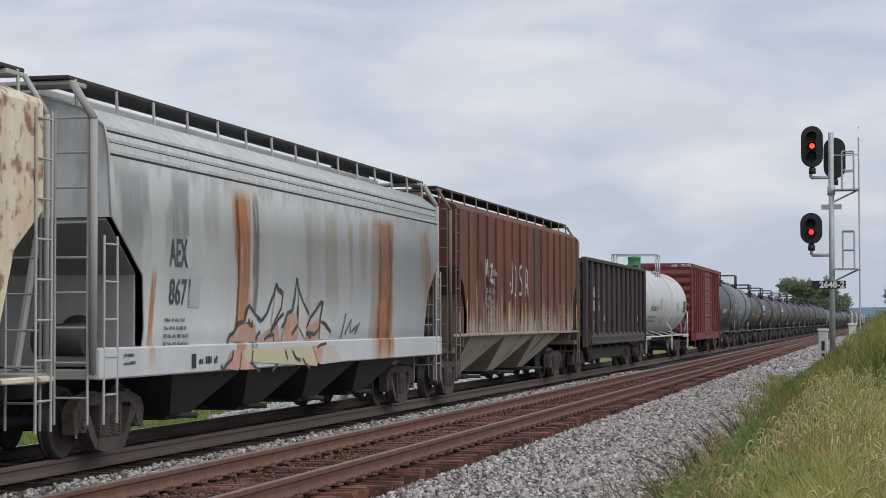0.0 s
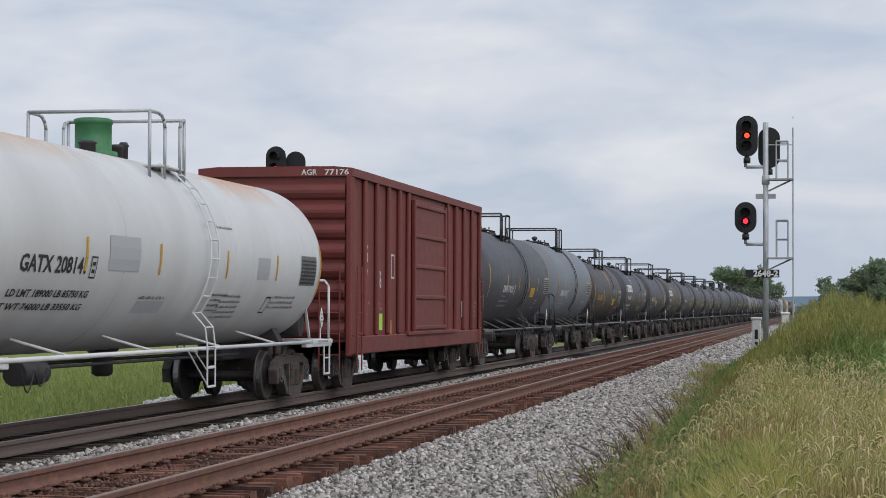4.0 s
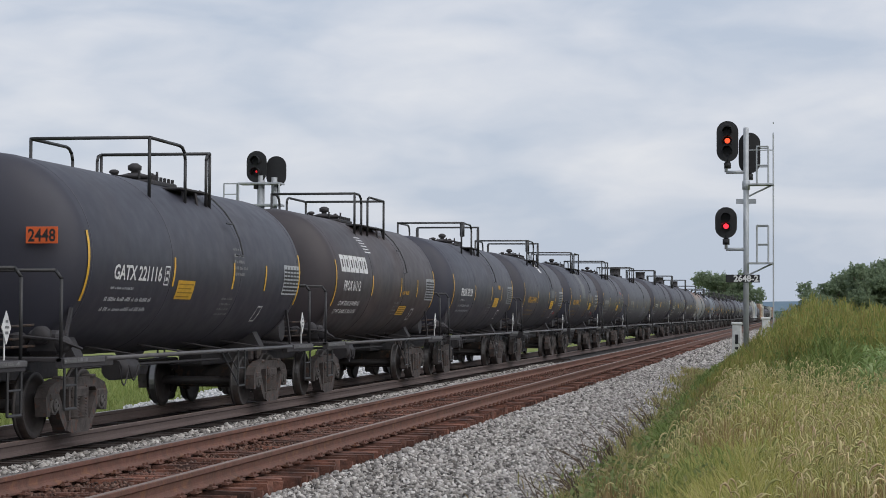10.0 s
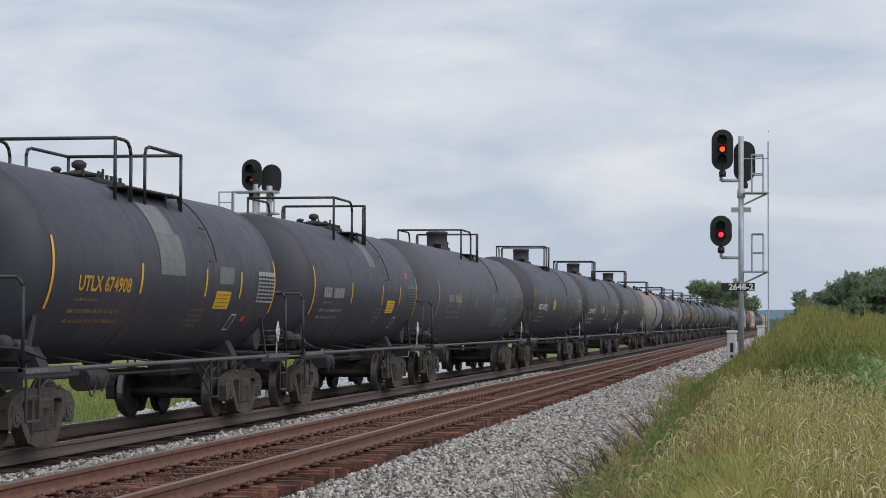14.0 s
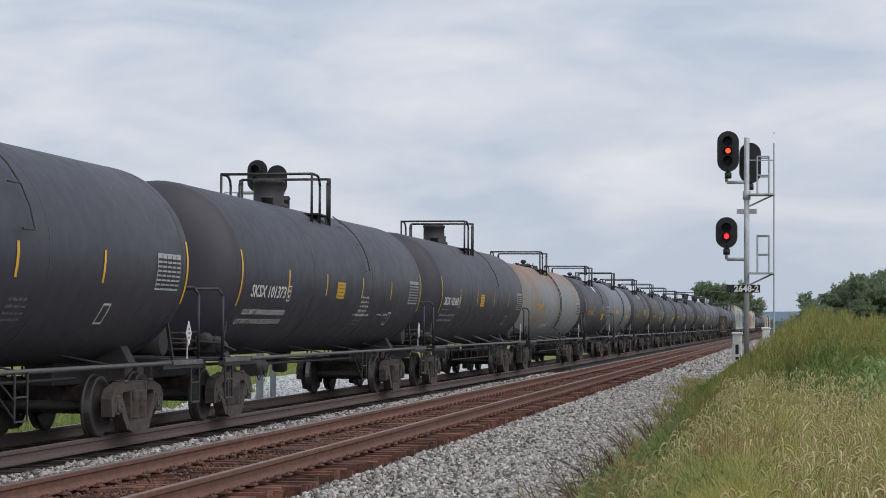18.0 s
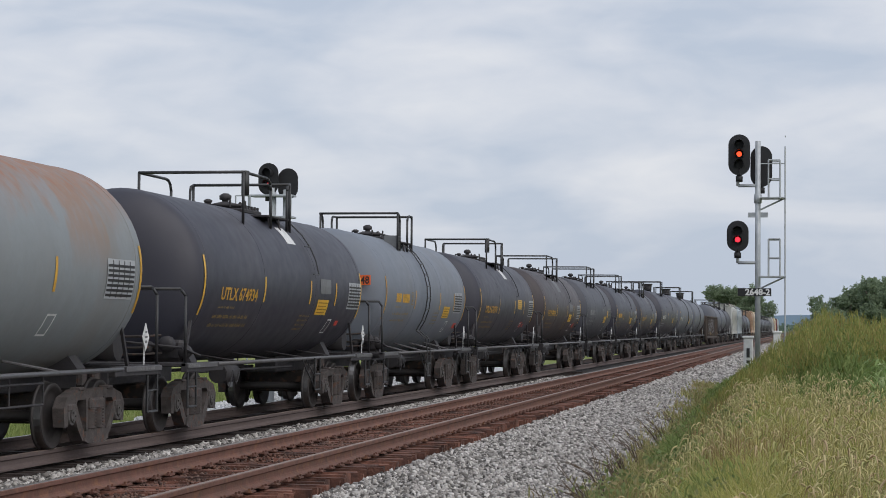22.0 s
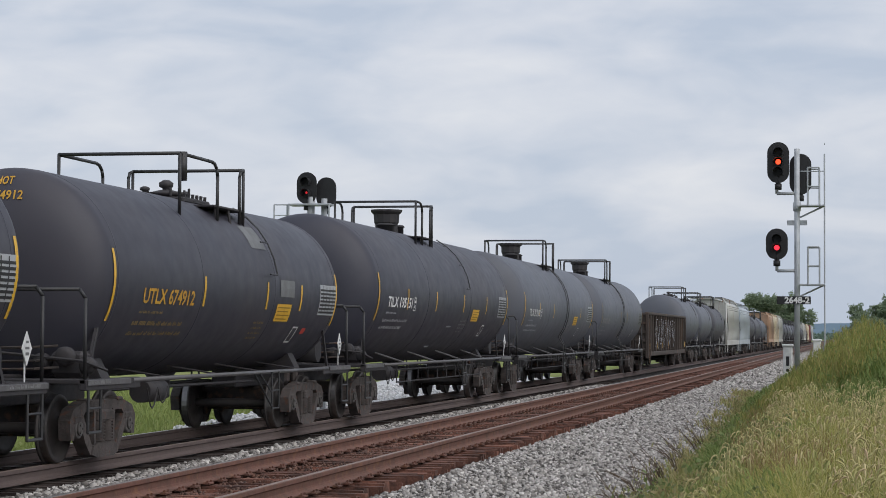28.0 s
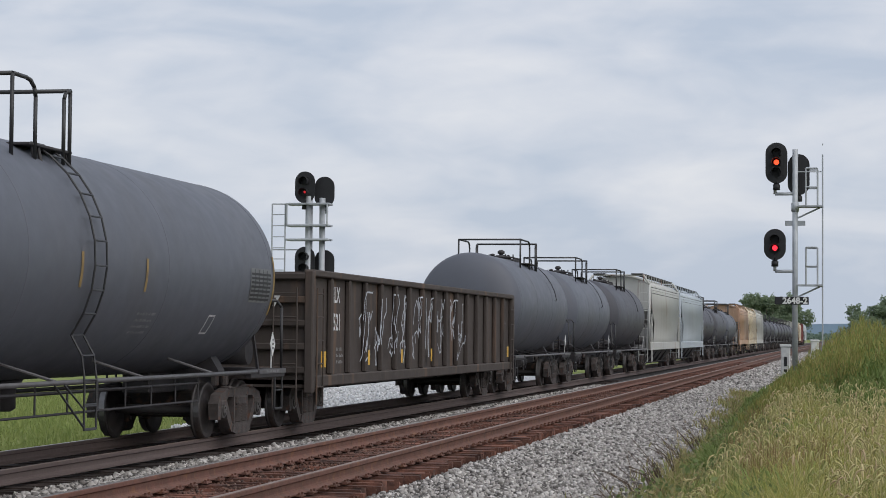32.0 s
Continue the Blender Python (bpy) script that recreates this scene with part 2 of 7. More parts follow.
P_WHITE = paint("dirty_white_tank_paint", (0.60, 0.61, 0.625), dark=(0.51, 0.52, 0.53), grime=(0.46, 0.46, 0.465), rough=0.5, spec=0.4, crown=(3.80, 4.25, (0.50, 0.27, 0.12)),
                streaks=((4.9, 2.0, 4.2, 3.62, (0.52, 0.23, 0.06), 1.0), (-5.2, 2.3, 4.2, 3.70, (0.50, 0.26, 0.09), 0.9), (-1.0, 0.2, 3.9, 3.5, (0.66, 0.66, 0.66), 0.8)))
P_RUSTGREY = paint("rust_topped_grey_paint", (0.20, 0.22, 0.235), dark=(0.175, 0.18, 0.18), grime=(0.18, 0.14, 0.105), rough=0.65, crown=(2.95, 3.70, (0.27, 0.105, 0.042)),
                   streaks=((-6.6, 0.7, 3.6, 2.4, (0.22, 0.13, 0.08), 0.55), (-1.0, 0.5, 3.4, 2.6, (0.20, 0.14, 0.10), 0.5), (5.6, 0.8, 3.6, 2.5, (0.24, 0.13, 0.075), 0.55)))
P_HOPGREY = paint("light_grey_hopper_paint", (0.58, 0.60, 0.615), dark=(0.49, 0.505, 0.515), grime=(0.46, 0.465, 0.455), rough=0.6, crown=(3.50, 3.70, (0.36, 0.36, 0.36)),
                  streaks=((-4.0, 0.36, 3.55, 1.0, RUST_A, 0.85), (-3.4, 0.16, 3.55, 1.0, (0.10, 0.08, 0.06), 0.7), (4.4, 0.72, 3.55, 0.9, RUST_A, 0.95), (4.05, 0.10, 3.5, 1.0, (0.17, 0.065, 0.025), 0.9), (4.75, 0.12, 3.5, 0.9, (0.20, 0.075, 0.03), 0.9), (-4.2, 0.07, 3.5, 1.2, (0.17, 0.065, 0.025), 0.9), (3.75, 0.4, 3.5, 0.9, RUST_PALE, 0.7),
                           (7.9, 0.42, 3.5, 1.9, RUST_A, 0.7), (7.45, 0.25, 3.4, 2.2, RUST_PALE, 0.7), (-7.6, 0.12, 2.3, 1.2, RUST_A, 0.9), (-8.3, 0.55, 3.6, 2.4, (0.27, 0.29, 0.30), 0.75), (-5.3, 0.35, 3.7, 2.7, (0.36, 0.37, 0.37), 0.6),
                           (-6.6, 0.5, 3.6, 2.5, (0.26, 0.28, 0.29), 0.8), (2.9, 0.3, 3.5, 2.3, RUST_PALE, 0.6), (-0.6, 0.25, 3.4, 1.6, (0.36, 0.35, 0.33), 0.6), (0.8, 0.5, 3.5, 1.8, (0.42, 0.40, 0.34), 0.7), (2.0, 0.15, 3.4, 2.0, RUST_PALE, 0.6)))
P_HOPRUST = paint("rust_red_hopper_paint", (0.150, 0.043, 0.025), dark=(0.085, 0.030, 0.021), grime=(0.21, 0.072, 0.030), rust=0.26, rust_color=(0.075, 0.040, 0.030), scale=1.3, amount=0.9, spread=0.0, rough=0.75,
                  foot=(1.50, 1.95, (0.38, 0.34, 0.28), 0.9), streaks=tuple((-8.3 + 1.55 * i + 0.3 * math.sin(i * 2.3), 0.05 + 0.02 * (i * 5 % 4), 2.1 + (i * 7 % 5) * 0.24, 0.9, (0.42, 0.34, 0.26), 0.6) for i in range(11))
                  + tuple((-7.6 + 2.1 * i + 0.5 * math.sin(i * 1.7), 0.22 + 0.08 * (i % 3), 4.3, 1.9, (0.095, 0.058, 0.036), 0.55) for i in range(8)))
P_HOPTAN = paint("tan_hopper_paint", (0.70, 0.64, 0.50), dark=(0.58, 0.50, 0.37), grime=(0.50, 0.30, 0.14), rust=0.42, rust_color=(0.22, 0.085, 0.04), scale=3.2, streak=False)
P_HOPWHITE = paint("off_white_hopper_paint", (0.47, 0.47, 0.45), dark=(0.40, 0.40, 0.38), rust=0.05)
P_HOPBLUE = paint("pale_blue_hopper_paint", (0.40, 0.445, 0.49), dark=(0.35, 0.385, 0.42))
P_HOPORANGE = paint("faded_orange_hopper_paint", (0.42, 0.27, 0.18), dark=(0.36, 0.24, 0.17), rust=0.2)
P_COAL = paint("dull_black_hopper_paint", (0.057, 0.045, 0.048), dark=(0.074, 0.059, 0.059), scale=2.0, rust=0.10, rust_color=(0.12, 0.085, 0.06), rough=0.8, spec=0.3)
P_GON = paint("brown_gondola_paint", (0.070, 0.057, 0.051), dark=(0.05, 0.042, 0.038), scale=2.0, rust=0.22, rust_color=(0.13, 0.085, 0.06), rough=0.8, spec=0.3)
P_BOX = paint("oxide_red_boxcar_paint", (0.165, 0.033, 0.028), dark=(0.125, 0.028, 0.024), grime=(0.115, 0.034, 0.028), scale=1.5, rough=0.65)
P_BAY = paint("dusty_bay_paint", (0.52, 0.475, 0.39), dark=(0.36, 0.32, 0.26), rust=0.12, rust_color=(0.17, 0.09, 0.06), scale=1.5, rough=0.8)
# dirty end sheets, greyer than the body to paint in the recess's shade
P_RECESS = paint("shade_dark_dirty_slope_sheet", (0.27, 0.275, 0.285), dark=(0.18, 0.175, 0.17), grime=(0.20, 0.18, 0.16), rough=0.75)
P_DUSTTRIM = paint("dusty_brown_trim", (0.17, 0.14, 0.115), dark=(0.11, 0.085, 0.065), rough=0.8)
P_HOPTRIM = paint("dull_grey_trim", (0.41, 0.413, 0.413), dark=(0.30, 0.29, 0.28), grime=(0.21, 0.175, 0.15), rough=0.7)
P_FRAME = mat("black_underframe_paint", (0.029, 0.027, 0.031), 0.7, dark=(0.044, 0.038, 0.038), scale=4, amount=0.7)
RAIL_PIPE_D = mat("dark_pipe_paint", (0.028, 0.028, 0.03), 0.5, scale=4, amount=0.4)
PIPE_GREY = mat("grey_running_pipe", (0.105, 0.102, 0.107), 0.5, dark=(0.065, 0.060, 0.060), scale=4, amount=0.6)


# ---- building helpers ----
def part(name, bm, material, parent=None, label=""):
    me = bm if isinstance(bm, bpy.types.Mesh) else bpy.data.meshes.new(name)
    if not isinstance(bm, bpy.types.Mesh):
        bm.to_mesh(me)
        bm.free()
    if material and not me.materials:
        me.materials.append(material)
    ob = new(name, me)
    if parent:
        ob.parent = parent
    if label:
        tagged(ob, label)
    return ob


def box(bm, x0, x1, y0, y1, z0, z1):
    v = [bm.verts.new((x, y, z)) for x in (x0, x1) for y in (y0, y1) for z in (z0, z1)]
    for f in ((0, 1, 3, 2), (4, 6, 7, 5), (0, 4, 5, 1), (2, 3, 7, 6), (0, 2, 6, 4), (1, 5, 7, 3)):
        bm.faces.new([v[i] for i in f])
    return v


def bbox(bm, x0, x1, y0, y1, z0, z1, r=0.015):
    """A box with bevelled edges."""
    v = box(bm, x0, x1, y0, y1, z0, z1)
    es = {e for q in v for e in q.link_edges}
    bmesh.ops.bevel(bm, geom=list(es), offset=r, segments=1, affect="EDGES")


def rod(bm, a, b, r, n=6, cap=True):
    a, b = Vector(a), Vector(b)
    d = (b - a).normalized()
    u = d.orthogonal().normalized()
    w = d.cross(u)
    ring = [[bm.verts.new(p + (u * math.cos(2 * math.pi * i / n) + w * math.sin(2 * math.pi * i / n)) * r) for i in range(n)] for p in (a, b)]
    for i in range(n):
        f = bm.faces.new((ring[0][i], ring[0][(i + 1) % n], ring[1][(i + 1) % n], ring[1][i]))
        f.smooth = n > 6
    if cap:
        bm.faces.new(ring[0][::-1])
        bm.faces.new(ring[1])


def pipe(bm, pts, r, n=6):
    for a, b in zip(pts[:-1], pts[1:]):
        rod(bm, a, b, r, n)


def prism(bm, poly, axis, a, b):
    """A closed outline in two axes, drawn out along the third from a to b."""
    def at(p, q):
        return {"x": (q, p[0], p[1]), "y": (p[0], q, p[1]), "z": (p[0], p[1], q)}[axis]
    r0, r1 = [bm.verts.new(at(p, a)) for p in poly], [bm.verts.new(at(p, b)) for p in poly]
    n = len(poly)
    for i in range(n):
        bm.faces.new((r0[i], r0[(i + 1) % n], r1[(i + 1) % n], r1[i]))
    bm.faces.new(r0[::-1])
    bm.faces.new(r1)
    bmesh.ops.recalc_face_normals(bm, faces=bm.faces[:])


def lathe(bm, prof, n=40, axis="y", at=(0, 0, 0), smooth=True):
    """Turn a profile of (along, radius) about an axis."""
    rings = []
    for h, r in prof:
        ring = []
        for i in range(n):
            a = 2 * math.pi * i / n
            c, s = math.cos(a) * r, math.sin(a) * r
            p = {"y": (c, h, s), "z": (c, s, h), "x": (h, c, s)}[axis]
            ring.append(bm.verts.new(Vector(p) + Vector(at)))
        rings.append(ring)
    for r0, r1 in zip(rings[:-1], rings[1:]):
        for i in range(n):
            f = bm.faces.new((r0[i], r0[(i + 1) % n], r1[(i + 1) % n], r1[i]))
            f.smooth = smooth
    bm.faces.new(rings[0][::-1]).smooth = smooth
    bm.faces.new(rings[-1]).smooth = smooth
    bmesh.ops.recalc_face_normals(bm, faces=bm.faces[:])


def mesh_np(name, verts, faces):
    """A mesh from arrays: verts (n, 3), faces (m, k)."""
    me = bpy.data.meshes.new(name)
    k = faces.shape[1]
    me.vertices.add(len(verts))
    me.vertices.foreach_set("co", np.ascontiguousarray(verts, dtype=np.float32).ravel())
    me.loops.add(faces.size)
    me.loops.foreach_set("vertex_index", np.ascontiguousarray(faces, dtype=np.int32).ravel())
    me.polygons.add(len(faces))
    me.polygons.foreach_set("loop_start", np.arange(0, faces.size, k, dtype=np.int32))
    me.update(calc_edges=True)
    return me


TEXTS = {}


def text_mesh(s, size, width=1.0, bold=0.022):
    """Letters of the built-in font as bare 2D vertices and faces."""
    key = (s, size, width)
    if key not in TEXTS:
        cu = bpy.data.curves.new("letters", "FONT")
        cu.body, cu.size, cu.resolution_u, cu.fill_mode, cu.offset = s, size, 2, "BOTH", bold
        ob = bpy.data.objects.new("letters", cu)
        scene.collection.objects.link(ob)
        dg = bpy.context.evaluated_depsgraph_get()
        dg.update()
        me = ob.evaluated_get(dg).to_mesh()
        TEXTS[key] = ([(v.co.x * width, v.co.y) for v in me.vertices], [tuple(p.vertices) for p in me.polygons])
        bpy.data.objects.remove(ob)
        bpy.data.curves.remove(cu)
    return TEXTS[key]


def stamp(name, items, material, parent, wrap=None, flat=None, label="", lift=0.008):
    """Flat marks laid on a side: items of ("box", y0, z0, y1, z1), ("quad", 4 points) or ("text", s, y, z, size, width).
    wrap=(radius, axis height): bent round a tank; flat=x: on an upright side; end=y not used."""
    bm = bmesh.new()
    quads = 0

    def put(y, z):
        if wrap:
            R, cz = wrap
            a = (z - cz) / R
            return ((R + lift) * math.cos(a), y, cz + (R + lift) * math.sin(a))
        return ((flat(z) if callable(flat) else flat) + lift, y, z)
    for it in items:
        if it[0] == "box":
            _, y0, z0, y1, z1 = it
            n = max(1, int((z1 - z0) / 0.12)) if wrap or callable(flat) else 1
            for i in range(n):
                a, b = z0 + (z1 - z0) * i / n, z0 + (z1 - z0) * (i + 1) / n
                bm.faces.new([bm.verts.new(put(*q)) for q in ((y0, a), (y1, a), (y1, b), (y0, b))])
        elif it[0] == "quad":
            # neighbouring strokes lie a hair above one another
            quads += 1
            rise = 0.0015 * (quads % 5)
            bm.faces.new([bm.verts.new(Vector(put(*q)) + Vector((rise, 0, 0))) for q in it[1]])
        else:
            # letters drawn to a given height and run length
            _, s, y, z, high, run = it
            vs, fs = text_mesh(s, 1.0, 1.0)
            sx, sy = run / max(v[0] for v in vs), high / max(v[1] for v in vs)
            vs = [(a * sx, b * sy) for a, b in vs]
            vv = [bm.verts.new(put(y + a, z + b)) for a, b in vs]
            for f in fs:
                bm.faces.new([vv[i] for i in f])
    return part(name, bm, material, parent, label)


def blocks(y, z, high, run, n):
    """Plain solid blocks in a row, the size of capitals, that carry no words."""
    w = run / n
    return [("box", y + i * w, z, y + (i + 0.8) * w, z + high) for i in range(n)]


def small_print(y, z, w, lines, size=0.06, gap=0.055):
    out = []
    rnd = random.Random(round(y * 91 + z * 57 + w * 13))
    for i in range(lines):
        a, top = y, z - i * (size + gap)
        end = y + w * rnd.uniform(0.75, 1.0)
        while a < end:
            for q in range(rnd.randint(2, 6)):
                b = a + size * rnd.uniform(0.42, 0.7)
                cut = rnd.choice((0.0, 0.0, 0.35))
                out.append(("box", a, top - size, b, top - size * cut))
                a = b + size * 0.3
            a += size * 0.8
    return out


# ---- ground, ballast, tracks ----
def ground_z(x, y):
    """Height of the earth: flat field, drained beside the tracks, a low bank where the camera stands."""
    if x > -2.9:
        k = min(1.0, (x + 2.9) / 2.6)
        return -0.62 + 0.62 * k * k * (3 - 2 * k)
    if x > -13.6:
        return -0.95
    return -0.95 + 0.25 * min(1.0, (-13.6 - x) / 6)


def grass_mat(name, a, b, c, scale=0.6):
    return mat(name, a, 0.95, dark=b, scale=scale, amount=0.8, grime=c, bump=0.9, bump_scale=9, spec=0.1)


EARTH = grass_mat("meadow_ground", (0.20, 0.235, 0.075), (0.145, 0.18, 0.05), (0.26, 0.25, 0.11))
STONE_GREY = mat("crushed_limestone_bed", (0.10, 0.094, 0.090), 0.95, dark=(0.065, 0.061, 0.058), scale=14, amount=1.0, bump=1.0, bump_scale=26)
STONE_BROWN = mat("rust_stained_ballast_bed", (0.115, 0.053, 0.040), 0.95, dark=(0.055, 0.032, 0.027), scale=12, amount=1.0, bump=1.0, bump_scale=26, grime=(0.20, 0.16, 0.13))
# oily bed, taken near black to paint in the train's shadow
STONE_DARK = mat("shade_dark_oily_ballast_bed", (0.026, 0.022, 0.021), 0.95, dark=(0.013, 0.011, 0.010), scale=10, amount=1.0, bump=1.0, bump_scale=26, grime=(0.042, 0.037, 0.034))
STONE_WHITE = mat("white_gravel_pad", (0.56, 0.56, 0.57), 0.95, dark=(0.36, 0.36, 0.36), scale=7, amount=0.9, bump=1.0, bump_scale=16)


def strip(name, xs, ys, height, material, label, category="ground", kind="structure"):
    me = bpy.data.meshes.new(name)
    vs = [(x, y, height(x, y)) for y in ys for x in xs]
    n = len(xs)
    fs = [(j * n + i, j * n + i + 1, (j + 1) * n + i + 1, (j + 1) * n + i) for j in range(len(ys) - 1) for i in range(n - 1)]
    me.from_pydata(vs, [], fs)
    for p in me.polygons:
        p.use_smooth = True
    return tagged(part(name, me, material), label, category, "", kind)


YS = [-60, -20, 0, 6, *[10 + 1.5 * i for i in range(60)], 110, 130, 160, 200, 260, 350, 500, 800, 1300, 2200, 3600]
XS = [-3000, -1200, -500, -200, -90, -45, -30, -24, -20, -17, -15, -13.6, -13, -8, -4, *[-2.9 + 0.3 * i for i in range(12)], 1, 2, 4, 8, 16, 40, 120, 400, 1200, 3000]
strip("ground", XS, YS, lambda x, y: ground_z(x, y) + 0.05 * noise.noise((x * 0.5, y * 0.3, 2)) * (abs(x + 6) > 3), EARTH, "green summer meadow with tall grass and weeds beside the tracks")


def bed_z(x, y):
    """Ballast section under both tracks."""
    near, far = -5.22, -12.3
    if x > near:
        k = (x - near) / 2.9
        return -0.325 - 0.395 * k
    if x < far:
        return -0.36 - (far - x) * 0.55
    t = (x - T2) / (T1 - T2)
    t = min(1.0, max(0.0, (t - 0.35) / 0.3))
    return -0.385 + 0.115 * t - 0.03 * (abs(t - 0.5) < 0.5) - (0.13 if x > -5.72 else 0.0)


BED_YS = [-40, 0, *[8 + i for i in range(130)], 160, 200, 260, 340, 460, 640, 900, 1400]
strip("ballast_shoulder", [-5.2 + 0.2 * i for i in range(15)], BED_YS, lambda x, y: bed_z(x, y) + 0.035 * noise.noise((x * 2, y * 2, 0)), STONE_GREY, "pale grey crushed stone shoulder sloping from the rusty track", "ballast")
strip("ballast_bed", [-8.0, -7.6, -7.2, -6.8, -6.4, -6.0, -5.6, -5.2], BED_YS, lambda x, y: bed_z(x, y), STONE_BROWN, "rust-stained stone ballast between the ties of the empty track", "ballast")
strip("ballast_gap", [-9.35, -9.1, -8.8, -8.4, -8.0], BED_YS, lambda x, y: bed_z(x, y) + 0.02 * noise.noise((x * 3, y * 3, 0)), STONE_GREY, "pale grey stone ballast lying between the two tracks", "ballast")
strip("ballast_under_train", [-13.4, -13.0, -12.6, -12.3, -11.8, -11.2, -10.6, -10.0, -9.35], BED_YS, lambda x, y: bed_z(x, y), STONE_DARK, "oily stone ballast darkened for the shade under the train", "ballast")


def rail_profile(x, top):
    """Head, web and foot of a tee rail."""
    o = [(-0.075, -0.18), (-0.075, -0.165), (-0.02, -0.14), (-0.011, -0.12), (-0.011, -0.06), (-0.036, -0.045), (-0.036, -0.006), (-0.030, 0)]
    half = o + [(-a, b) for a, b in o[::-1]]
    return [(x + a, top + b) for a, b in half]


def rail(x, top, side_mat, head_mat, label):
    bm = bmesh.new()
    prism(bm, rail_profile(x, top - 0.004), "y", -50, 1500)
    ob = part("rail", bm, side_mat)
    tagged(ob, label, "rail", "running rails", "structure")
    bm = bmesh.new()
    prism(bm, [(x - 0.031, top - 0.008), (x + 0.031, top - 0.008), (x + 0.026, top), (x - 0.026, top)], "y", -50, 1500)
    part("rail_head", bm, head_mat, ob)
    return ob


RAILS = [rail(T1 + GAUGE / 2, 0, RAIL_RUST, RAIL_TOP_DULL, "rusty brown steel rail with a dull head on wooden ties"),
         rail(T1 - GAUGE / 2, 0, RAIL_RUST, RAIL_TOP, "rusty steel rail with a pale worn head on wooden ties"),
         rail(T2 + GAUGE / 2, RAIL2, RAIL_BROWN, RAIL_TOP_DULL, "brown steel rail with a polished head under the train"),
         rail(T2 - GAUGE / 2, RAIL2, RAIL_BROWN, RAIL_TOP, "brown steel rail with a bright head under the train")]


# ---- rolling stock ----
# a car's own space: y along the train (away from the camera), x towards the near side, z from the rail top
CARS = []           # (object, centre along the train)
WHEELSETS = ([], [])
WB, WR = 1.78, 0.44


def truck_meshes():
    out = {}
    bm = bmesh.new()
    bbox(bm, -1.05, 1.05, -0.20, 0.20, 0.42, 0.72, 0.03)
    rod(bm, (0, 0, 0.7), (0, 0, 0.86), 0.22, 12)
    out["truck"] = bm
    bm = bmesh.new()
    # side frame: bowed chord with box ends over the bearings, struts round two windows, a bowl under the springs
    top = [(-1.13, 0.30), (-1.17, 0.55), (-1.04, 0.69), (-0.66, 0.78), (0.66, 0.78), (1.04, 0.69), (1.17, 0.55), (1.13, 0.30)]
    inner = [(1.02, 0.30), (0.98, 0.50), (0.80, 0.56), (0.76, 0.52), (0.66, 0.64), (-0.66, 0.64), (-0.76, 0.52), (-0.80, 0.56), (-0.98, 0.50), (-1.02, 0.30)]
    prism(bm, [(y, z) for y, z in top + inner], "x", -0.08, 0.08)
    for s in (-1, 1):
        prism(bm, [(s * 0.84, 0.54), (s * 0.74, 0.62), (s * 0.42, 0.20), (s * 0.36, 0.10), (s * 0.48, 0.09), (s * 0.66, 0.26)], "x", -0.085, 0.085)
        prism(bm, [(s * 0.30, 0.18), (s * 0.36, 0.18), (s * 0.375, 0.66), (s * 0.30, 0.66)], "x", -0.09, 0.09)
        bbox(bm, -0.10, 0.10, s * 0.89 - 0.15, s * 0.89 + 0.15, 0.50, 0.60, 0.02)
        bbox(bm, -0.05, 0.10, s * 0.55 - 0.10, s * 0.55 + 0.10, 0.76, 0.81, 0.015)
    prism(bm, [(-0.40, 0.20), (-0.46, 0.09), (-0.30, 0.045), (0.30, 0.045), (0.46, 0.09), (0.40, 0.20), (0.30, 0.235), (-0.30, 0.235)], "x", -0.11, 0.11)
    bbox(bm, -0.06, 0.13, -0.27, 0.27, 0.50, 0.655, 0.03)
    out["side_frame"] = bm
    bm = bmesh.new()
    prof = []
    for i in range(7):
        prof += [(0.235 + i * 0.042, 0.10), (0.256 + i * 0.042, 0.135)]
    for y in (-0.145, 0.145):
        lathe(bm, prof + [(0.53, 0.10)], 10, "z", (0.02, y, 0))
    out["spring_nest"] = bm
    bm = bmesh.new()
    rod(bm, (0.0, 0, 0), (0.115, 0, 0), 0.125, 12)
    rod(bm, (0.115, 0, 0), (0.14, 0, 0), 0.085, 10)
    for i in range(3):
        a = 2 * math.pi * i / 3
        rod(bm, (0.115, 0.055 * math.cos(a), 0.055 * math.sin(a)), (0.155, 0.055 * math.cos(a), 0.055 * math.sin(a)), 0.018, 6)
    out["bearing_cap"] = bm
    bm = bmesh.new()
    lathe(bm, [(-1.0, 0.06), (-0.7, 0.075), (0.7, 0.075), (1.0, 0.06)], 12, "x")
    out["wheelset"] = bm
    bm = bmesh.new()
    # dished plate, rim and flange; the flange stands on the inner side
    lathe(bm, [(-0.07, 0.13), (-0.05, 0.17), (-0.035, 0.33), (-0.065, 0.37), (-0.075, WR + 0.025), (-0.045, WR + 0.022), (-0.035, WR), (0.065, WR - 0.006), (0.07, WR - 0.015),
               (0.068, 0.37), (0.015, 0.34), (0.03, 0.17), (0.09, 0.13), (0.09, 0.09)], 32, "x")
    out["wheel"] = bm
    bm = bmesh.new()
    prof = [(-0.035, WR + 0.0015), (0.055, WR - 0.004)]
    for i in range(32):
        a, b = 2 * math.pi * i / 32, 2 * math.pi * (i + 1) / 32
        bm.faces.new([bm.verts.new((h, r * math.cos(q), r * math.sin(q))) for (h, r), q in ((prof[0], a), (prof[1], a), (prof[1], b), (prof[0], b))])
    out["tread"] = bm
    bm = bmesh.new()
    bbox(bm, 0.62, 0.74, 0.40, 0.52, 0.22, 0.62, 0.02)
    bbox(bm, -0.74, -0.62, 0.40, 0.52, 0.22, 0.62, 0.02)
    rod(bm, (-0.7, 0.42, 0.34), (0.7, 0.42, 0.34), 0.035, 6)
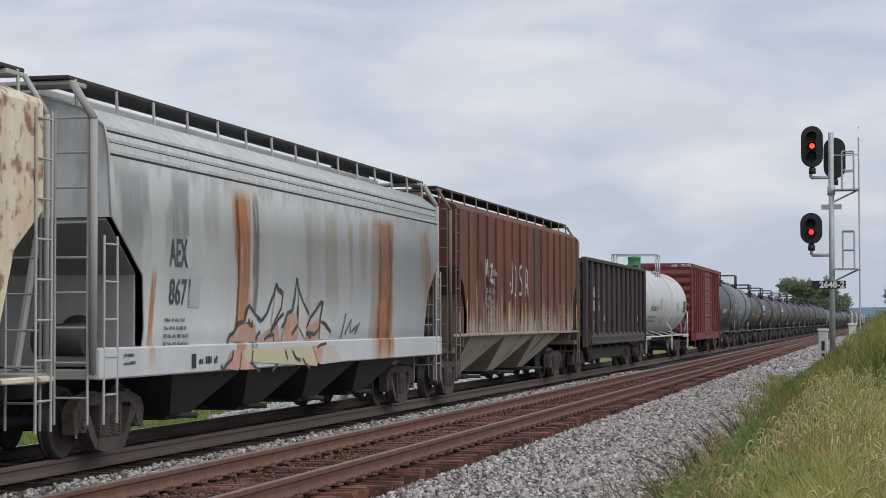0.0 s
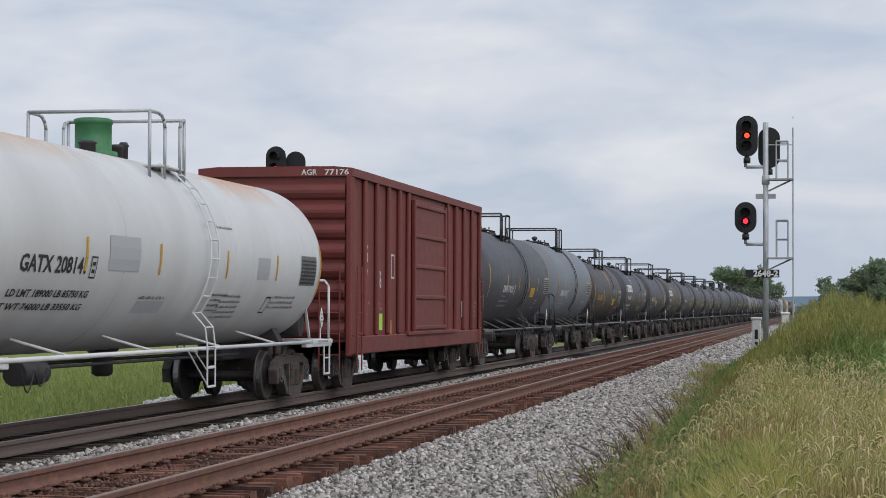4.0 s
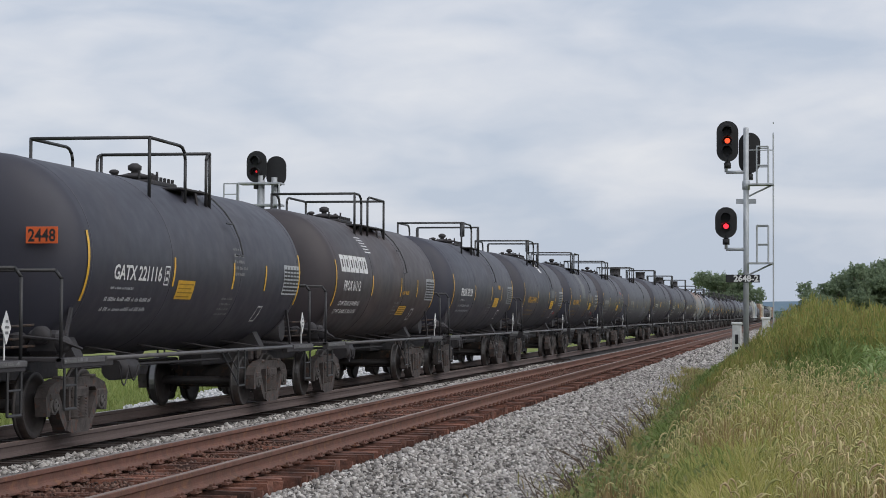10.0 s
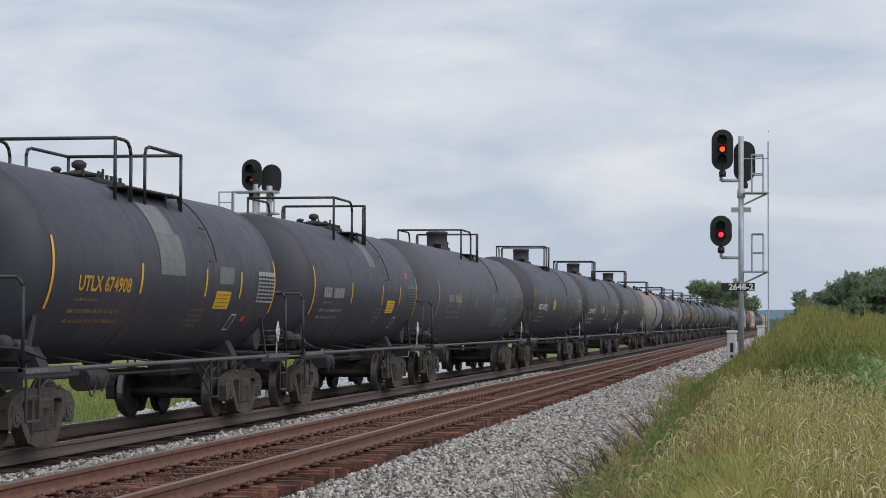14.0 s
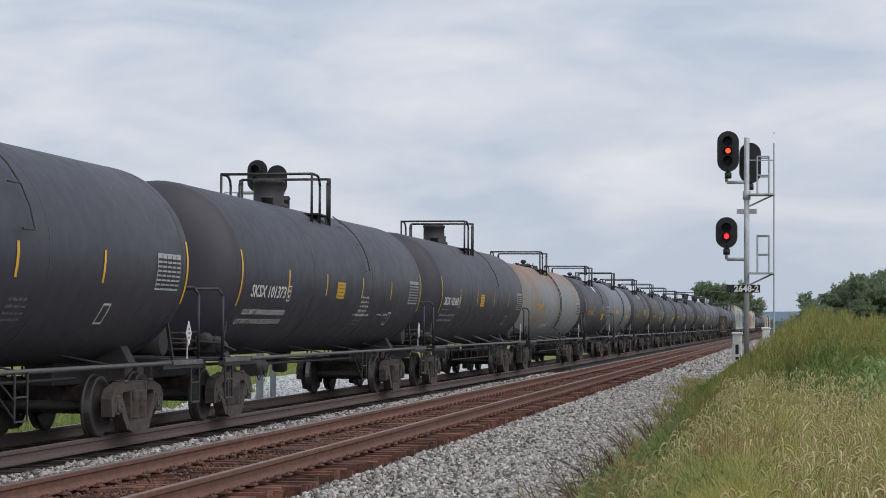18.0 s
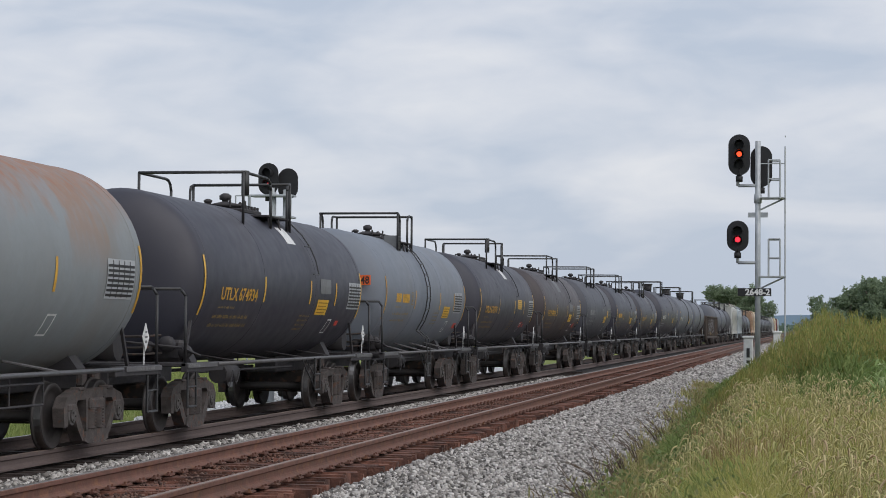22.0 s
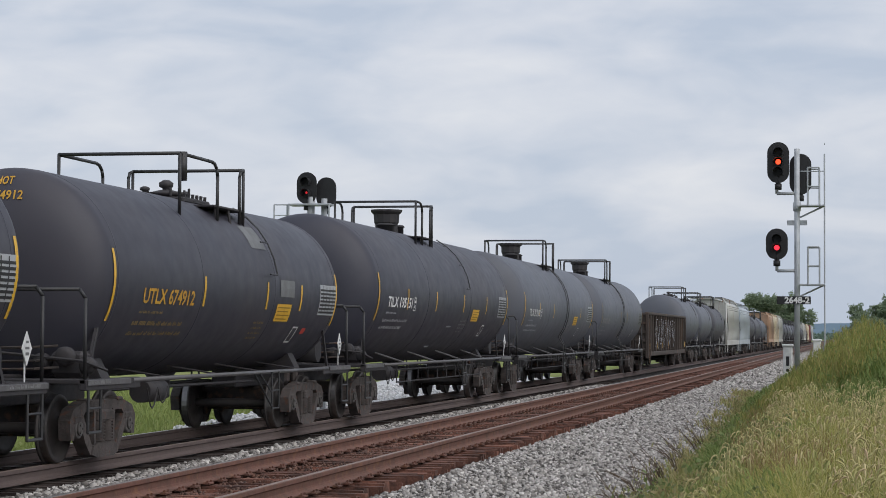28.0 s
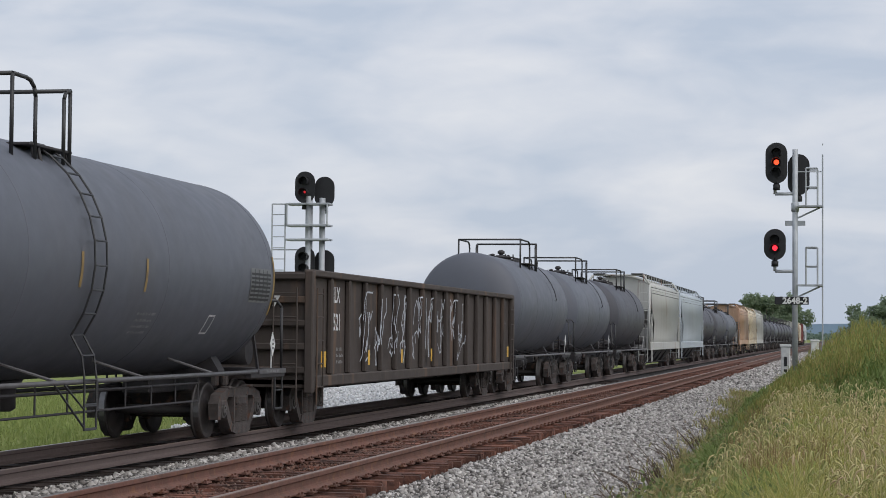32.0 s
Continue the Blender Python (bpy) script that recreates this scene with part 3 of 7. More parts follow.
    out["brake_beam"] = bm
    res = {}
    mt = {"truck": STEEL_DARK, "side_frame": CAST_BROWN, "spring_nest": CAST_BROWN, "bearing_cap": CAP_STEEL, "wheelset": WHEEL, "wheel": WHEEL, "tread": TREAD, "brake_beam": STEEL_DARK}
    for k, b in out.items():
        me = bpy.data.meshes.new(k)
        b.to_mesh(me)
        b.free()
        me.materials.append(mt[k])
        res[k] = me
    # one mesh of a whole wheelset: axle, two wheels and their bright treads
    bm = bmesh.new()
    for k, i in (("wheelset", 0), ("wheel", 0), ("tread", 1)):
        for s in ((1,) if k == "wheelset" else (-1, 1)):
            n0 = len(bm.verts)
            f0 = len(bm.faces)
            bm.from_mesh(res[k])
            bm.verts.ensure_lookup_table()
            bm.faces.ensure_lookup_table()
            if k != "wheelset":
                for v in bm.verts[n0:]:
                    v.co.x = s * (v.co.x + GAUGE / 2)
                if s < 0:
                    for f in bm.faces[f0:]:
                        f.normal_flip()
            for f in bm.faces[f0:]:
                f.material_index = i
    me = bpy.data.meshes.new("wheelset")
    bm.to_mesh(me)
    bm.free()
    me.materials.append(WHEEL)
    me.materials.append(TREAD)
    res["wheelset"] = me
    return res


TRUCK = truck_meshes()


def add_truck(car, y):
    t = part("truck", TRUCK["truck"], None, car, "dark cast steel four-wheel truck")
    t.location = (0, y, 0)
    for s in (-1, 1):
        o = part("side_frame", TRUCK["side_frame"], None, t, "rusty cast steel side frame")
        o.location = (s * 1.0, 0, 0)
        o = part("spring_nest", TRUCK["spring_nest"], None, t)
        o.location = (s * 1.0, 0, 0)
        for e in (-1, 1):
            o = part("bearing_cap", TRUCK["bearing_cap"], None, t)
            o.location = (s * 0.98, e * WB / 2, WR)
            o.rotation_euler = (0, 0, 0 if s > 0 else math.pi)
    for i, e in enumerate((-1, 1)):
        o = part("wheelset", TRUCK["wheelset"], None, t, "axle with two dark steel wheels and bright treads")
        o.location = (0, e * WB / 2, WR)
        WHEELSETS[i].append(o)
        o = part("brake_beam", TRUCK["brake_beam"], None, t)
        o.rotation_euler = (0, 0, 0 if e > 0 else math.pi)


def coupler_mesh():
    bm = bmesh.new()
    bbox(bm, -0.09, 0.09, 0.0, 0.62, -0.10, 0.10, 0.02)
    bbox(bm, -0.17, 0.15, 0.50, 0.80, -0.15, 0.15, 0.05)
    bbox(bm, -0.25, -0.13, 0.62, 0.84, -0.13, 0.13, 0.04)
    me = bpy.data.meshes.new("coupler")
    bm.to_mesh(me)
    bm.free()
    me.materials.append(CAST_BROWN)
    return me


def hose_mesh():
    bm = bmesh.new()
    pts = [(0.35, 0.1 + 0.75 * i / 8, -0.05 - 0.42 * math.sin(math.pi * i / 8)) for i in range(9)]
    pipe(bm, pts, 0.028, 6)
    me = bpy.data.meshes.new("air_hose")
    bm.to_mesh(me)
    bm.free()
    me.materials.append(BLACKLET)
    return me


COUPLER, HOSE = coupler_mesh(), hose_mesh()


def car_base(s0, s1, label, category, truck_in=2.2, gap=0.62):
    """An empty at the car's middle with trucks, couplers and hoses. Returns it and half its body length."""
    car = new("rail_car")
    tagged(car, label, category, "cars of the freight train")
    CARS.append((car, (s0 + s1) / 2))
    half = (s1 - s0) / 2 - gap
    for s in (-1, 1):
        add_truck(car, s * (half - truck_in + 0.3))
        c = part("coupler", COUPLER, None, car)
        c.location, c.rotation_euler = (0, s * (half - 0.2), 0.86), (0, 0, 0 if s > 0 else math.pi)
        c = part("air_hose", HOSE, None, car)
        c.location, c.rotation_euler = (0, s * (half - 0.1), 0.74), (0, 0, 0 if s > 0 else math.pi)
    return car, half


def ladder(name, bm_mat, parent, x, y, z0, z1, w=0.42, r=0.02, step=0.38, axis="y", curve=None):
    """Two stiles and rungs on a side (axis y) or an end (axis x); curve maps a height to x."""
    bm = bmesh.new()
    fx = curve or (lambda z: x)
    n = max(2, int((z1 - z0) / step))
    hs = [z0 + (z1 - z0) * i / n for i in range(n + 1)]
    for k in (-w / 2, w / 2):
        pipe(bm, [(fx(z), y + k, z) if axis == "y" else (x + k, y, z) for z in hs], r, 6)
    for z in hs[1:] if n > 2 else hs:
        z -= 0.1
        q = fx(z)
        rod(bm, (q, y - w / 2, z) if axis == "y" else (x - w / 2, y, z), (q, y + w / 2, z) if axis == "y" else (x + w / 2, y, z), r * 0.8, 6)
    return part(name, bm, bm_mat, parent)


def tank_car(s0, s1, body, label, R=1.385, cz=2.41, fit="valves", stripes=YELLOW, mark=None, pipe_mat=None, rail_mat=None, rail_len=3.4, logo=None,
             dome=None, rail_h=0.60, full_ladder=False, extra="", marks=(), plain=False, run_boards=False,
             spots=None, note=2.1, ly=None, longer=None, dome_y=-0.45, dome_r=0.31, hoop=None, man=0.4, truck_in=None, weights=(), head=""):
    """Tank on stub sills. mark=(material, start, run, text, height of the base line); marks: more stamps as (kind, material, items)."""
    half = (s1 - s0) / 2 - 0.62
    car, half = car_base(s0, s1, label, "tank car", truck_in or (2.2 if half > 7 else 1.9 if half > 6 else 1.5))
    pale = body is P_WHITE
    # the ladder meets the railing's far end
    ty = 0.0 if ly is None and not full_ladder else (0.4 if ly is None else ly) + 0.35 - rail_len / 2
    ly = rail_len / 2 + ty - (0.15 if not full_ladder else 0.35)
    trim = P_WHITE if pale else P_FRAME
    rail_mat = rail_mat or RAIL_PIPE_D
    pipe_mat = pipe_mat or PIPE_GREY
    # middling cars carry the tank a little towards their rear
    middling = 6 < half < 7 and longer is None
    shift = 0.2 if middling else 0.0
    longer = (0.02 if middling else 0.08) if longer is None else longer
    hl = half - 0.42 + longer                            # half length of the tank, over the heads
    d = R * 0.36
    prof = [(-hl, 0.02)] + [(-hl + d * (1 - math.cos(a)), R * math.sin(a) ** 0.78) for a in [math.pi / 2 * i / 8 for i in range(1, 9)]]
    k = hl - d
    prof += [(-k + 2 * k * i / 5, R) for i in range(1, 5)]
    prof += [(-y, r) for y, r in prof[8::-1]]
    bm = bmesh.new()
    lathe(bm, prof, 64, "y", (0, shift, cz))
    tank = part("tank", bm, body, car)
    for y in (-k * 0.97, -k * 0.36, k * 0.30, k * 0.97):
        bm = bmesh.new()
        lathe(bm, [(y - 0.018, R - 0.003), (y - 0.01, R + 0.004), (y + 0.01, R + 0.004), (y + 0.018, R - 0.003)], 64, "y", (0, shift, cz))
        part("seam", bm, body, tank)
    for s in (-1, 1):
        # stub sill and saddle
        bm = bmesh.new()
        a, b = sorted((s * (half - 0.05), s * (half - 3.1)))
        bbox(bm, -0.22, 0.22, a, b, 0.72, 1.12, 0.02)
        part("stub_sill", bm, P_FRAME, car)
        y = s * (half - 1.9)
        bm = bmesh.new()
        zt = cz - math.sqrt(R * R - 0.9 ** 2) + 0.02
        prism(bm, [(-0.98, 0.98), (0.98, 0.98), (0.98, 1.06), (0.80, zt + 0.02), (0.5, 1.15), (-0.5, 1.15), (-0.80, zt + 0.02), (-0.98, 1.06)], "y", y - 0.16, y + 0.16)
        part("saddle", bm, P_FRAME, car)
        e = s * half
        # sloping bracket from the platform up to the tank head
        for sx in (-1, 1):
            bm = bmesh.new()
            q = s * (half - 0.62)
            prism(bm, [(q, 1.05), (q - s * 0.07, 1.05), (q - s * 0.40, 1.72), (q - s * 0.34, 1.72)], "x", sx * 1.20 - 0.02, sx * 1.20 + 0.02)
            part("head_brace", bm, trim, car)
        bm = bmesh.new()
        a, b = sorted((e, e - s * 0.5))
        bbox(bm, -1.45, 1.45, a, b, 1.02, 1.08, 0.01)
        for sx in (-1, 1):
            bbox(bm, sx * 1.42 - 0.05, sx * 1.42 + 0.05, min(e, e - s * 1.9), max(e, e - s * 1.9), 0.94, 1.08, 0.01)
        plat = part("end_platform", bm, trim, car)
        bm = bmesh.new()
        y0 = e - s * 0.05
        pipe(bm, [(-1.42, y0, 1.08), (-1.42, y0, 2.08), (-1.34, y0, 2.19), (1.34, y0, 2.19), (1.42, y0, 2.08), (1.42, y0, 1.08)], 0.024, 8)
        part("end_railing", bm, rail_mat if not pale else P_WHITE, plat)
        for sx in (-1, 1):
            bm = bmesh.new()
            x, y1 = sx * 1.45, e - s * 0.10
            pipe(bm, [(x, y1, 1.05), (x, y1, 0.42), (x, y1 - s * 0.42, 0.42), (x, y1 - s * 0.42, 1.05)], 0.02, 6)
            rod(bm, (x, y1, 0.72), (x, y1 - s * 0.42, 0.72), 0.015, 6)
            part("step", bm, rail_mat if not pale else P_WHITE, plat)
        # diamond placard on a bracket beside the tank head, at the end away from the brake gear
        if s > 0:
            x, yy = 1.36, e - s * 0.34
            bm = bmesh.new()
            prism(bm, [(yy, 1.27), (yy + 0.14, 1.47), (yy, 1.67), (yy - 0.14, 1.47)], "x", x - 0.012, x)
            rod(bm, (x - 0.03, yy, 1.05), (x - 0.03, yy, 1.5), 0.012, 6)
            pl = part("placard", bm, LETTER, plat, "pale diamond placard")
            stamp("placard_print", [("box", yy - 0.05, 1.39, yy + 0.05, 1.425), ("box", yy - 0.06, 1.46, yy + 0.06, 1.49), ("box", yy - 0.04, 1.53, yy + 0.04, 1.56)], GREYPATCH, pl, None, x, "", 0.003)
        # edge plate of the platform with faded marks
        bm = bmesh.new()
        bbox(bm, *sorted((1.475, 1.49)), min(e, e - s * 1.5), max(e, e - s * 1.5), 1.0, 1.07, 0.004)
        edge = part("edge_plate", bm, PIPE_GREY if not pale else P_WHITE, plat)
        stamp("edge_mark", small_print(min(e, e - s * 1.1), 1.06, 0.8, 1, 0.04), LETTER_DIM, edge, None, 1.49, "", 0.003)
    for sx in (-1, 1):
        bm = bmesh.new()
        x, yy = sx * 1.46, half - 1.6
        rod(bm, (x, -yy, 1.04), (x, yy, 1.04), 0.032, 8)
        side = part("running_pipe", bm, pipe_mat, car)
        n = 4
        for i in range(n):
            y = -yy + 2 * yy * (i + 0.7) / (n + 0.4)
            bm = bmesh.new()
            long = full_ladder or run_boards
            a = -0.98 if long else -1.10
            rod(bm, (x, y, 1.04), (sx * (R + 0.01) * math.cos(a), y - (0.42 if long else 0.12), cz + (R + 0.01) * math.sin(a)), 0.02 if long else 0.014, 6)
            part("strut", bm, pipe_mat if long else P_FRAME, side)
        if run_boards and sx > 0:
            # open piping rack hung below the sill
            bm = bmesh.new()
            for z in (0.92, 0.66):
                rod(bm, (x - 0.1, -yy + 1.6, z), (x - 0.1, yy - 2.6, z), 0.016, 6)
            for i in range(10):
                y = -yy + 1.6 + (2 * yy - 4.2) * i / 9
                rod(bm, (x - 0.1, y, 1.02), (x - 0.1, y, 0.66), 0.014, 6)
            part("pipe_rack", bm, P_FRAME, car)
    bm = bmesh.new()
    lathe(bm, [(0.62, 0.10), (0.66, 0.16), (0.9, 0.16), (cz - R + 0.02, 0.26)], 14, "z", (0, 0.2, 0))
    part("bottom_outlet", bm, P_FRAME, car)
    bm = bmesh.new()
    rod(bm, (0.95, -half + 3.3, 0.84), (0.95, -half + 4.1, 0.84), 0.16, 12)
    pipe(bm, [(1.2, -half + 2.9 + 0.07 * i, 0.9 - 0.28 * math.sin(math.pi * i / 6)) for i in range(7)], 0.011, 6)
    pipe(bm, [(1.2, -half + 3.32 + 0.07 * i, 0.9 - 0.22 * math.sin(math.pi * i / 6)) for i in range(7)], 0.011, 6)
    part("brake_cylinder", bm, P_FRAME, car)
    for x, r in ((0.5, 0.025), (-0.3, 0.03)):
        bm = bmesh.new()
        rod(bm, (x, -half + 3.2, 0.86), (x, half - 3.0, 0.84), r, 6)
        part("brake_rod", bm, P_FRAME, car)
    # brake gear on the platform nearer the front
    for name, build in (("brake_valve", 0), ("reservoir", 1), ("brake_pipe", 2)):
        bm = bmesh.new()
        if build == 0:
            bbox(bm, 0.75, 1.2, -half + 0.55, -half + 0.95, 1.1, 1.42, 0.05)
        elif build == 1:
            rod(bm, (-0.1, half - 0.34, 1.36), (0.95, half - 0.34, 1.36), 0.23, 16)
        else:
            pipe(bm, [(1.38, -half + 0.9, 1.18), (1.3, -half + 0.3, 1.3), (0.4, -half + 0.3, 1.38), (-0.9, -half + 0.2, 1.5)], 0.022, 6)
        part(name, bm, P_FRAME, car)
    if not plain:
        for z, y in ((1.17, 0.16), (1.27, 0.24), (1.44, 0.12)):
            bm = bmesh.new()
            pipe(bm, [(-1.2, -half + y, z), (0.7, -half + y, z + 0.03), (0.95, -half + y + 0.2, z + 0.05)], 0.018, 6)
            part("air_pipe", bm, STEEL_DARK, car)
        for x, y, z, r in ((1.02, 0.42, 1.36, 0.12), (0.72, 0.40, 1.30, 0.10), (1.22, 0.66, 1.24, 0.11)):
            bm = bmesh.new()
            lathe(bm, [(-half + y - 0.12, r * 0.6), (-half + y - 0.09, r), (-half + y + 0.04, r), (-half + y + 0.06, r * 0.7), (-half + y + 0.16, r * 0.7)], 12, "y", (x, 0, z))
            part("valve_body", bm, P_FRAME, car)
    if not plain:
        # bracket ladder: a triangle of bars under the sill by the ladder
        bm = bmesh.new()
        y = ly
        for q in (y - 0.2, y + 0.2):
            rod(bm, (1.50, q, 1.04), (1.50, q, 0.45), 0.016, 6)
        for z in (0.45, 0.74):
            rod(bm, (1.50, y - 0.2, z), (1.50, y + 0.2, z), 0.014, 6)
        rod(bm, (1.48, y - 1.1, 1.02), (1.50, y - 0.2, 0.48), 0.014, 6)
        rod(bm, (1.48, y - 0.8, 1.02), (1.50, y - 0.2, 0.70), 0.012, 6)
        part("step_bracket", bm, rail_mat if not pale else P_WHITE, car)
    # top platform, railing, fittings
    zt = cz + R
    hy = rail_len / 2
    zr = zt - 0.08 + rail_h
    zl = cz + math.sqrt(R * R - 0.95 ** 2)
    if full_ladder and not hoop:
        hoop = (-0.6, 0.15, 1.3)
    yf, ym, yr, *ye = hoop or (-hy, 0.1, hy - 0.45)
    ye = ye[0] if ye else yr + 0.20
    hy = ye + 0.1
    for sx in (-1, 1):
        bm = bmesh.new()
        a, b = sorted((sx * 0.55, sx * 0.95))
        bbox(bm, a, b, ym - 0.15, hy, zt - 0.17, zt - 0.135, 0.008)
        top = part("top_platform", bm, trim, car)
        top.location = (0, ty, 0)
        for y in (ym, hy * 0.5, hy - 0.1):
            bm = bmesh.new()
            rod(bm, (sx * 0.9, y, zt - 0.14), (sx * 0.95, y, zl - 0.03), 0.025, 6)
            part("platform_leg", bm, trim, top)
        for y in (yf, ye):
            bm = bmesh.new()
            rod(bm, (sx * 0.95, y, zl - 0.03), (sx * 0.95, y, zr), 0.027, 8)
            part("rail_post", bm, rail_mat, top)
    # front guard bent back along both sides, rear guard across
    for pts in ([(0.95, ym, zl), (0.95, ym, zr - 0.20), (0.95, ym - 0.05, zr - 0.09), (0.95, ym - 0.16, zr - 0.02), (0.95, ym - 0.3, zr), (0.95, yf, zr)], [(0.95, yr, zl), (0.95, yr, zr - 0.13), (0.95, yr + 0.05, zr - 0.04), (0.95, min(ye, yr + 0.20), zr), (0.95, ye + 0.001, zr)]):
        bm = bmesh.new()
        pipe(bm, pts + [(-x, y, z) for x, y, z in pts[::-1]], 0.027, 8)
        part("railing", bm, rail_mat, car).location = (0, ty, 0)
    if fit == "valves":
        bm = bmesh.new()
        lathe(bm, [(zt - 0.05, 0.32), (zt + 0.03, 0.32), (zt + 0.04, 0.38), (zt + 0.08, 0.38), (zt + 0.09, 0.26), (zt + 0.13, 0.1)], 20, "z", (0, -0.35, 0))
        cover = part("manway", bm, P_FRAME, car, "bolted manway cover with valves")
        cover.location = (0, man + 0.35, 0)
        for i in range(6):
            a = 2 * math.pi * i / 6
            bm = bmesh.new()
            q = (0.38 * math.cos(a), -0.35 + 0.38 * math.sin(a))
            rod(bm, (*q, zt + 0.02), (*q, zt + 0.15), 0.022, 6)
            part("eye_bolt", bm, P_FRAME, cover)
        for x, y, r, h in ((0.0, -0.35, 0.10, 0.29), (0.12, 0.25, 0.06, 0.15), (-0.2, -0.78, 0.07, 0.16)):
            bm = bmesh.new()
            lathe(bm, [(zt - 0.06, r * 0.9), (zt + h * 0.45, r * 0.6), (zt + h * 0.55, r * 0.6), (zt + h * 0.62, r * 1.1), (zt + h * 0.85, r * 1.15), (zt + h, r * 0.5)], 14, "z", (x, y, 0))
            part("relief_valve", bm, P_FRAME, cover)
        # plate under the fittings, with lugs along its edge
        bm = bmesh.new()
        bbox(bm, -0.5, 0.5, -0.95, 0.35, zt - 0.10, zt - 0.015, 0.02)
        for i in range(6):
            for x in (-0.47, 0.47):
                box(bm, x - 0.02, x + 0.02, -0.85 + 0.2 * i, -0.80 + 0.2 * i, zt - 0.03, zt + 0.05)
        part("fittings_plate", bm, P_FRAME, cover)
    elif fit == "drum":
        bm = bmesh.new()
        q = dome_r
        lathe(bm, [(zt - 0.10, q * 1.35), (zt + 0.03, q * 1.3), (zt + 0.05, q), (zt + 0.44, q), (zt + 0.45, q * 1.06), (zt + 0.51, q * 1.06), (zt + 0.53, q * 0.9), (zt + 0.54, 0.05)], 24, "z", (0, dome_y, 0))
        part("valve_housing", bm, dome or P_FRAME, car, "round valve housing with a lid").location = (0, ty, 0)
        for y, r, h in ((dome_y + 0.75, 0.10, 0.2), (dome_y + 1.05, 0.07, 0.26), (dome_y - 0.5, 0.12, 0.16)):
            bm = bmesh.new()
            lathe(bm, [(zt - 0.1, r), (zt + h * 0.7, r), (zt + h * 0.75, r * 1.3), (zt + h, r * 0.8)], 12, "z", (0.1, y, 0))
            part("fitting", bm, P_FRAME, car).location = (0, ty, 0)
    elif fit == "flared":
        bm = bmesh.new()
        lathe(bm, [(zt - 0.08, 0.27), (zt + 0.16, 0.27), (zt + 0.22, 0.30), (zt + 0.40, 0.31), (zt + 0.46, 0.37), (zt + 0.51, 0.38), (zt + 0.52, 0.05)], 12, "z", (0, -0.45, 0), False)
        part("valve_housing", bm, P_FRAME, car, "flared many-sided valve housing").location = (0, ty, 0)
        for y, r, h in ((0.4, 0.12, 0.2), (-1.0, 0.2, 0.16)):
            bm = bmesh.new()
            lathe(bm, [(zt - 0.1, r), (zt + h * 0.7, r), (zt + h * 0.75, r * 1.3), (zt + h, r * 0.8)], 12, "z", (0.1, y, 0))
            part("fitting", bm, P_FRAME, car).location = (0, ty, 0)
    if extra:
        bm = bmesh.new()
        if extra == "tube":
            rod(bm, (0.95, yf + 0.12, zr - 0.40), (0.95, yf + 0.12, zr + 0.03), 0.07, 10)
        else:
            bbox(bm, 0.6, 0.95, yf + 0.05, yf + 0.4, zl + 0.02, zl + 0.36, 0.02)
        part("tube_holder", bm, RAIL_PIPE_D if extra == "tube" else GREYPATCH, car).location = (0, ty, 0)
    # ladder bent round the shell
    lo = 0 if full_ladder else 4
    pts = [((R + 0.09) * math.cos(a), cz + (R + 0.09) * math.sin(a)) for a in [-0.62 + 0.19 * i for i in range(10)]][lo:]
    if full_ladder:
        pts = [(1.50, 0.46), (1.50, 0.76), (1.50, 1.06), (1.46, 1.36)] + pts
    lm = rail_mat if not pale else P_WHITE
    bm = bmesh.new()
    for k2 in ((-0.2, 0.2) if full_ladder else (0.2,)):
        pipe(bm, [(x, ly + k2, z) for x, z in pts], 0.015, 6)
    lad = part("side_ladder", bm, lm, car)
    for x, z in pts[:: 1 if full_ladder else 2]:
        bm = bmesh.new()
        rod(bm, (x, ly - 0.2, z), (x, ly + 0.2, z), 0.014, 6)
        part("rung", bm, lm, lad)
    # marks on the near side
    wrap = (R, cz)
    if stripes:
        if not spots:
            spots = (-1.75, 1.47, 3.5) if half < 7.4 else (-4.85, -1.87, 1.4, 4.44)
        spots = (shift - k + 0.03, *spots, shift + k - 0.03)
        for i, y in enumerate(spots):
            long = 0.48 if i in (0, len(spots) - 1) else 0.22
            stamp("reflector_stripe", [("box", y - 0.04, cz - 0.14 - long, y + 0.04, cz - 0.14 + long)], stripes, tank, wrap)
    if mark:
        mm, my, run, txt, base = mark
        faint = BLACKLET if mm is BLACKLET else LETTER_YD if mm is LETTER_Y else LETTER_DIM
        if txt:
            stamp("lettering", [("text", txt, my, base + 0.02, 0.21, run)], mm, tank, wrap)
        else:
            stamp("lettering", blocks(my, base, 0.2, run * 0.36, 4) + blocks(my + run * 0.45, base, 0.2, run * 0.5, 6), mm, tank, wrap)
        bright = LETTER if mm is LETTER else faint
        if weights:
            stamp("weight_print", [("text", w, my - 0.12 - 0.14 * i, base - 0.31 - 0.19 * i, 0.10, run * (1.28 if i else 1.22)) for i, w in enumerate(weights)], bright, tank, wrap)
        else:
            stamp("weight_print", small_print(my, base - 0.09, run * 0.45, 1, 0.035) + small_print(my - 0.1, base - 0.24, run * 1.05, 2, 0.062, 0.095), GREYPATCH_PALE if mm is LETTER else faint, tank, wrap)
        y = my + run + 0.14
        if mm is LETTER and half > 6.6 or full_ladder:
            stamp("class_mark", [("box", y, base - 0.02, y + 0.02, base + 0.23), ("box", y + 0.2, base - 0.02, y + 0.22, base + 0.23), ("box", y, base - 0.04, y + 0.22, base - 0.02), ("box", y, base + 0.23, y + 0.22, base + 0.25),
                                 ("box", y + 0.06, base + 0.13, y + 0.16, base + 0.18), ("box", y + 0.06, base + 0.03, y + 0.16, base + 0.08)], mm if mm is BLACKLET else bright, tank, wrap)
